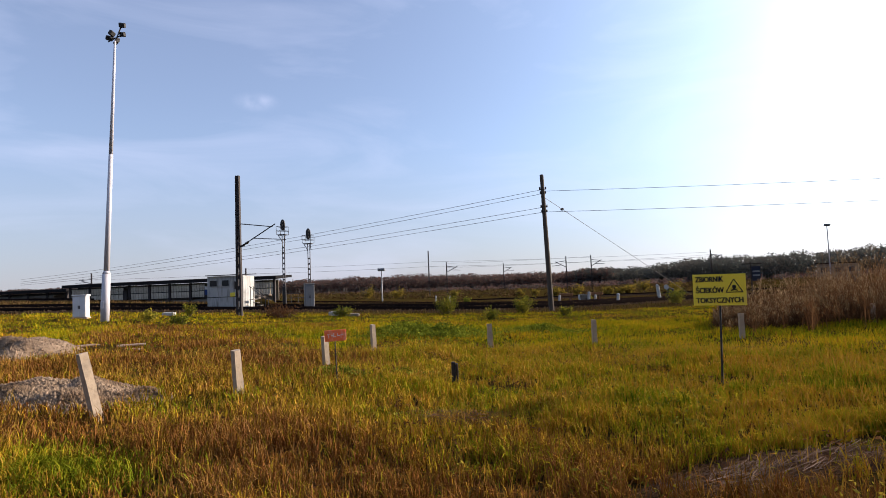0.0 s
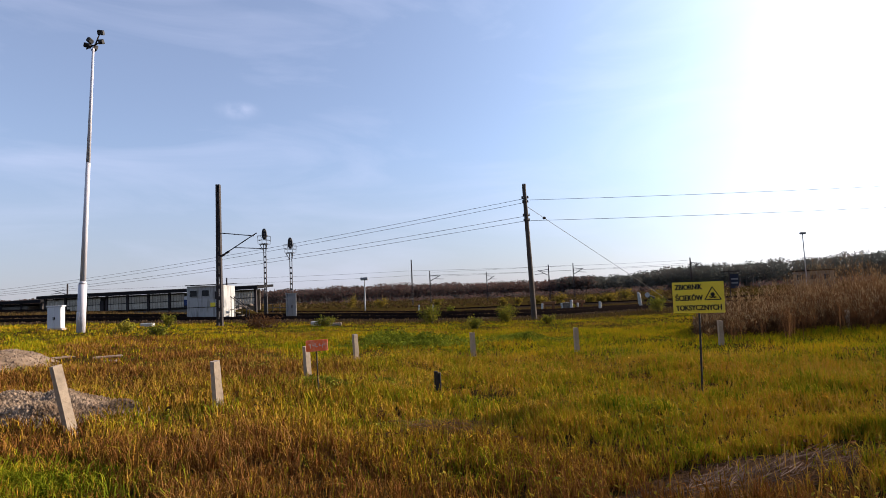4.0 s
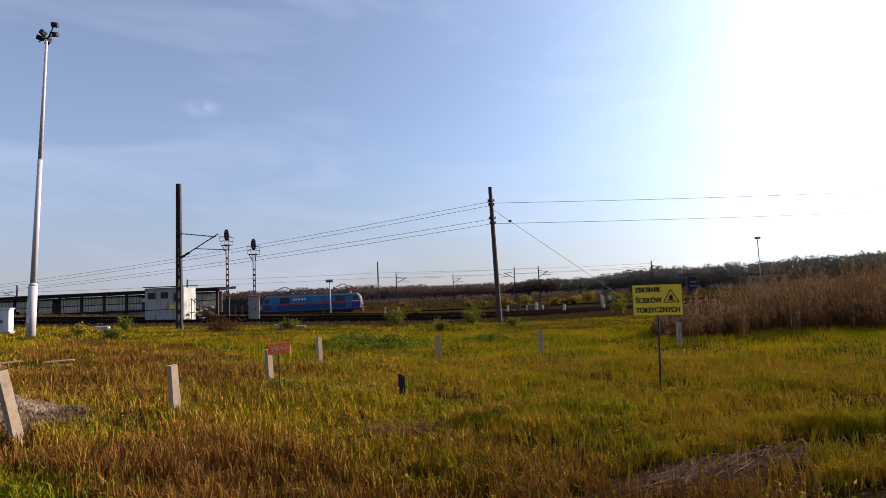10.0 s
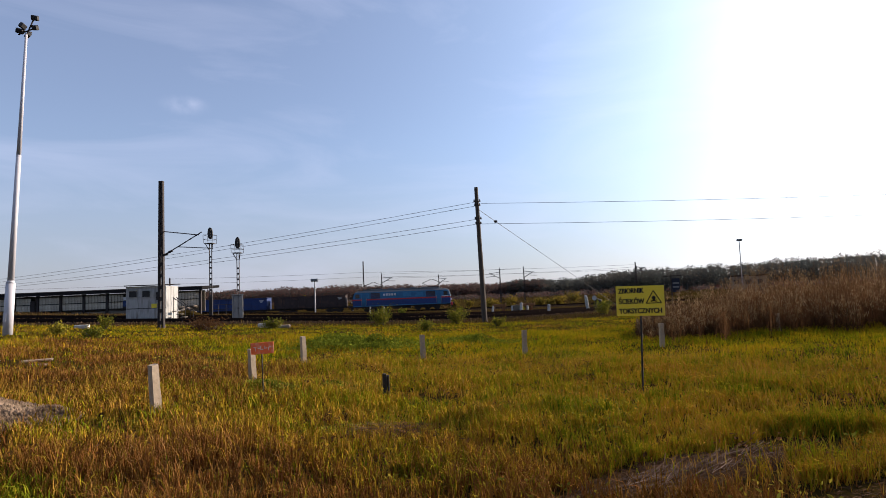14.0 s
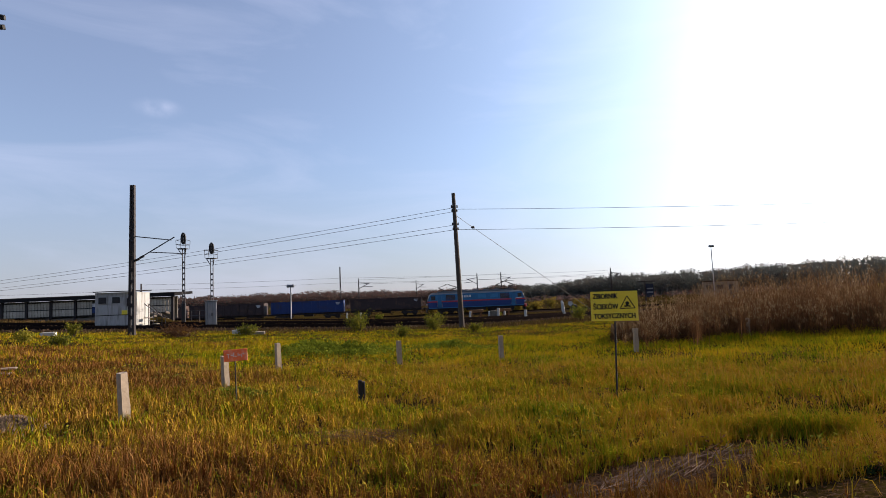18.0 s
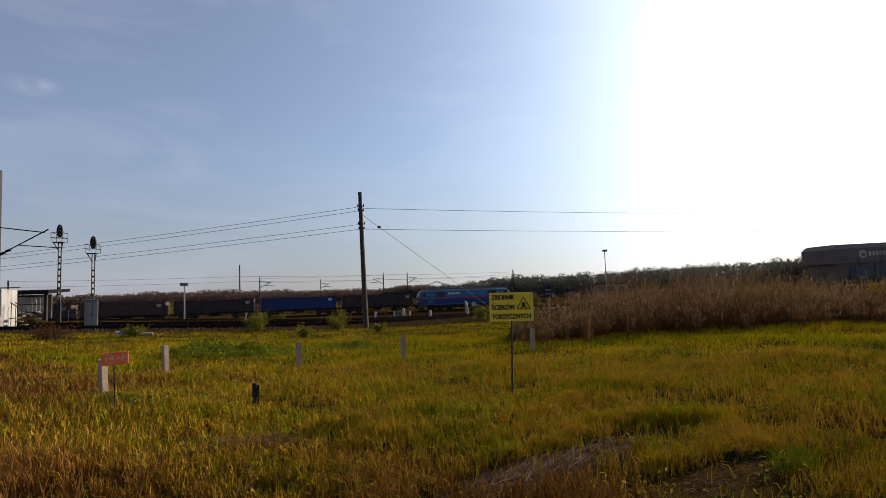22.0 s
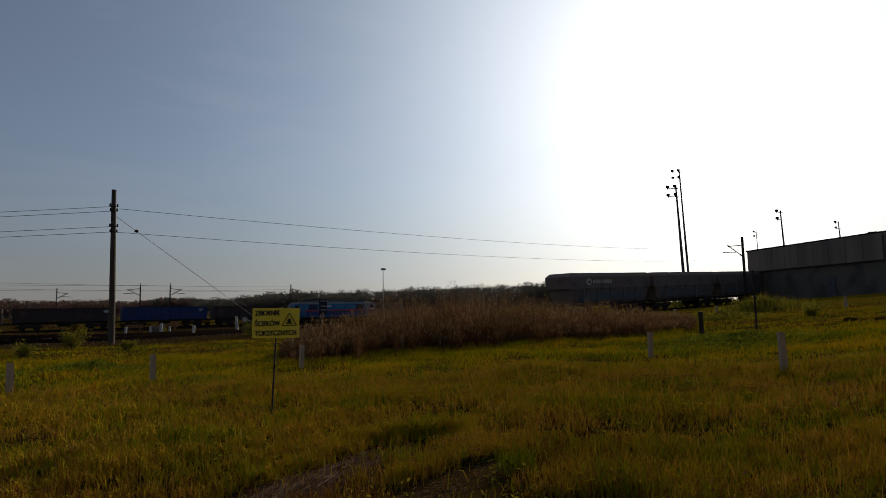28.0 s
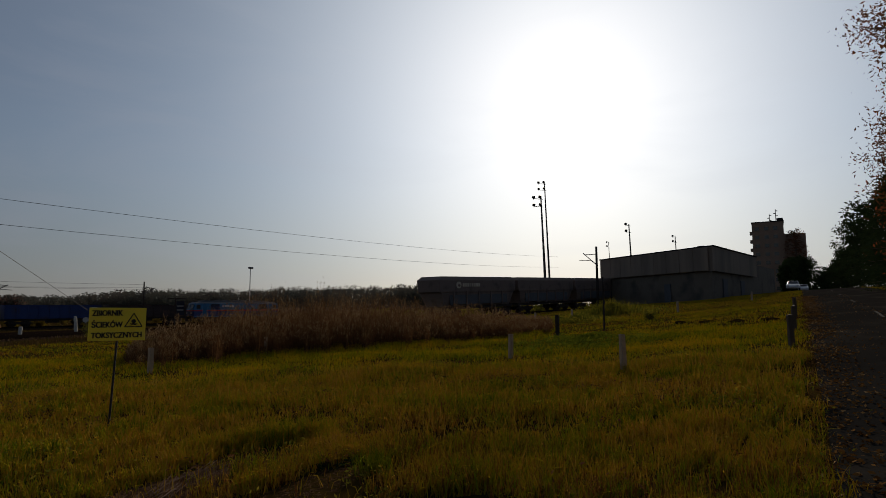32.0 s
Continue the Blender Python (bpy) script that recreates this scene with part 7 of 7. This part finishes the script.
def build_tree(x, y, h, wide, n, size, mat, label, low=0.12, spiky=False, group="trees along the lane"):
    s = thing("tree", (x, y, gz(x, y)), 0, label, "tree", group)
    r = random.Random(int(x * 7 + y))
    bm = bmesh.new()
    rod(bm, (0, 0, -0.3), (r.uniform(-0.2, 0.2), r.uniform(-0.2, 0.2), h * 0.55), 0.02 * h, 0.011 * h, 10)
    rod(bm, (0, 0, h * 0.55), (r.uniform(-0.3, 0.3), 0, h * 0.97), 0.011 * h, 0.003 * h, 8)
    part("trunk", bm, M["bark"], s)
    bm = bmesh.new()
    tips = []
    for k in range(34):
        f = low + (0.97 - low) * k / 34
        prof = (1.05 - f) if spiky else math.sqrt(max(0.12, 1 - ((f - 0.5) / 0.55) ** 2))
        a = k * 2.4 + r.uniform(-0.3, 0.3)
        ln = wide * prof * r.uniform(0.7, 1.1)
        tip = Vector((math.cos(a) * ln, math.sin(a) * ln, h * f + (-0.1 if spiky else 0.25) * ln))
        rod(bm, (0, 0, h * f), tip, 0.004 * h, 0.001 * h, 5)
        tips.append((Vector((0, 0, h * f)), tip))
    part("limbs", bm, M["bark"], s)
    ii = rng.integers(0, len(tips), n)
    A = np.array([tuple(t[0]) for t in tips])[ii]
    B = np.array([tuple(t[1]) for t in tips])[ii]
    k = (rng.uniform(0.15, 1.04, n) ** 0.7)[:, None]
    p = A + (B - A) * k + rng.normal(0, 0.11 * wide, (n, 3))
    v, f = leaf_cloud(p, size, 0.7)
    ob = stuff("crown", v, f, mat, "", "")
    ob.parent = s


build_tree(25.6, -2.1, 15.0, 3.5, 50000, 0.072, M["leaves"], "tall poplar with thinning russet leaves by the lane", 0.1)
build_tree(30.5, -0.9, 19.0, 4.7, 62000, 0.085, M["leaves"], "tall poplar with russet leaves by the lane", 0.08)
build_tree(44.0, 1.0, 13.0, 4.4, 14000, 0.12, M["leaves"], "broad tree with dull autumn leaves by the lane", 0.06)
build_tree(58.0, 4.2, 12.0, 4.4, 14000, 0.14, M["needles"], "dark spruce by the lane", 0.05, True)
build_tree(74.0, 6.4, 11.5, 5.0, 12000, 0.17, M["needles"], "dark spruce farther along the lane", 0.05, True)
for k, (x, y, h) in enumerate(((92, 10.0, 11), (112, 14.0, 11), (135, 19, 8), (160, 24, 7.5), (190, 31, 7.5), (225, 38, 8), (270, 47, 9))):
    build_tree(x, y, h, h * 0.32, 5000, 0.26, M["needles"], "tree in the dark row along the lane", 0.04)
for k, (x, y, h) in enumerate(((120, 26.5, 5), (134, 28.5, 6), (148, 32.0, 7.5), (152, 30.0, 8), (172, 36.5, 9.5), (195, 40, 11.5), (215, 44, 13), (222, 42, 13))):
    build_tree(x, y, h, h * 0.24, 4500, 0.28, M["needles"], "dark tree between the workshop and the tower", 0.04, False, "trees by the tower")
build_tree(228.5, 46.5, 24.0, 3.6, 1500, 0.3, M["leaves"], "thin half-bare tree beside the tower", 0.45, False, "trees by the tower")
for k, x in enumerate(range(-8, 24, 8)):
    build_tree(x, road_side(x) - ROAD_WIDE - 4.5, 13.0, 4.4, 3500, 0.22, M["leaves"], "tall poplar with russet leaves by the lane", 0.1)


def build_fallen():
    n = 11000
    x = -10 + 62 * rng.uniform(0, 1, n) ** 1.1
    off = np.where(rng.uniform(size=n) < 0.85, rng.normal(-0.1, 0.34, n), rng.uniform(-2.6, 0.5, n))
    y = road_side(x) + off
    z = ground_z(x, y) + 0.024 + rng.uniform(0, 0.03, n) * (off > -0.6)
    v, f = leaf_cloud(np.c_[x, y, z], 0.03, 1.0, 0.3)
    stuff("fallen_leaves", v, f, M["fallen"], "fallen yellow and brown leaves on the verge and lane", "leaves")


build_fallen()


def build_siding_weeds():
    n = 9000
    s = rng.uniform(36, 110, n)
    f = radians(HOP_FOOT)
    side = HOP_H + 3.2 + rng.normal(0, 0.7, n)
    x, y = side * math.sin(f) + s * math.cos(f), side * math.cos(f) - s * math.sin(f)
    z = 0.1 + 0.028 * (s - 38) + rng.uniform(0, 1.5, n) * (0.75 + 0.35 * np.sin(s * 0.9) * np.sin(s * 0.37))
    v, q = leaf_cloud(np.c_[x, y, z], 0.16, 0.8)
    stuff("siding_weeds", v, q, M["bush"], "tangled weeds along the far side of the siding", "weeds")


build_siding_weeds()


# ---- what moves: the freight train runs along the farthest track and slows down ----
NOSE = [(0, -67.5), (2, -57.3), (4, -47.2), (6, -37.3), (7, -32.35), (8, -27.4), (9, -22.5), (11, -12.6), (13, -3.15), (15, 6.4), (18, 19.6), (19, 23.75), (20, 27.7), (22, 35.5), (24, 43.0), (26, 49.4), (29, 57.0), (32, 63.2)]
HEAD = math.degrees(math.atan(0.04))


def motions():
    c = math.cos(radians(HEAD))
    for wagon, back in train:
        rows = []
        for t, x in NOSE:
            px = x - back * c
            rows.append((t, pose(px, TRACK_D(px), RAIL_Z, 0, 0, HEAD)))
        walk(wagon, rows)
    ts, xs = np.array(NOSE).T
    steps = np.arange(0, 32.01, 0.16)
    run = np.interp(steps, ts, xs) - xs[0]
    for wheel, r in wheels:
        here = wheel.location.copy()
        walk(wheel, [(float(t), pose(*here) @ Matrix.Rotation(float(s) / r, 4, "Y")) for t, s in zip(steps, run)])


motions()
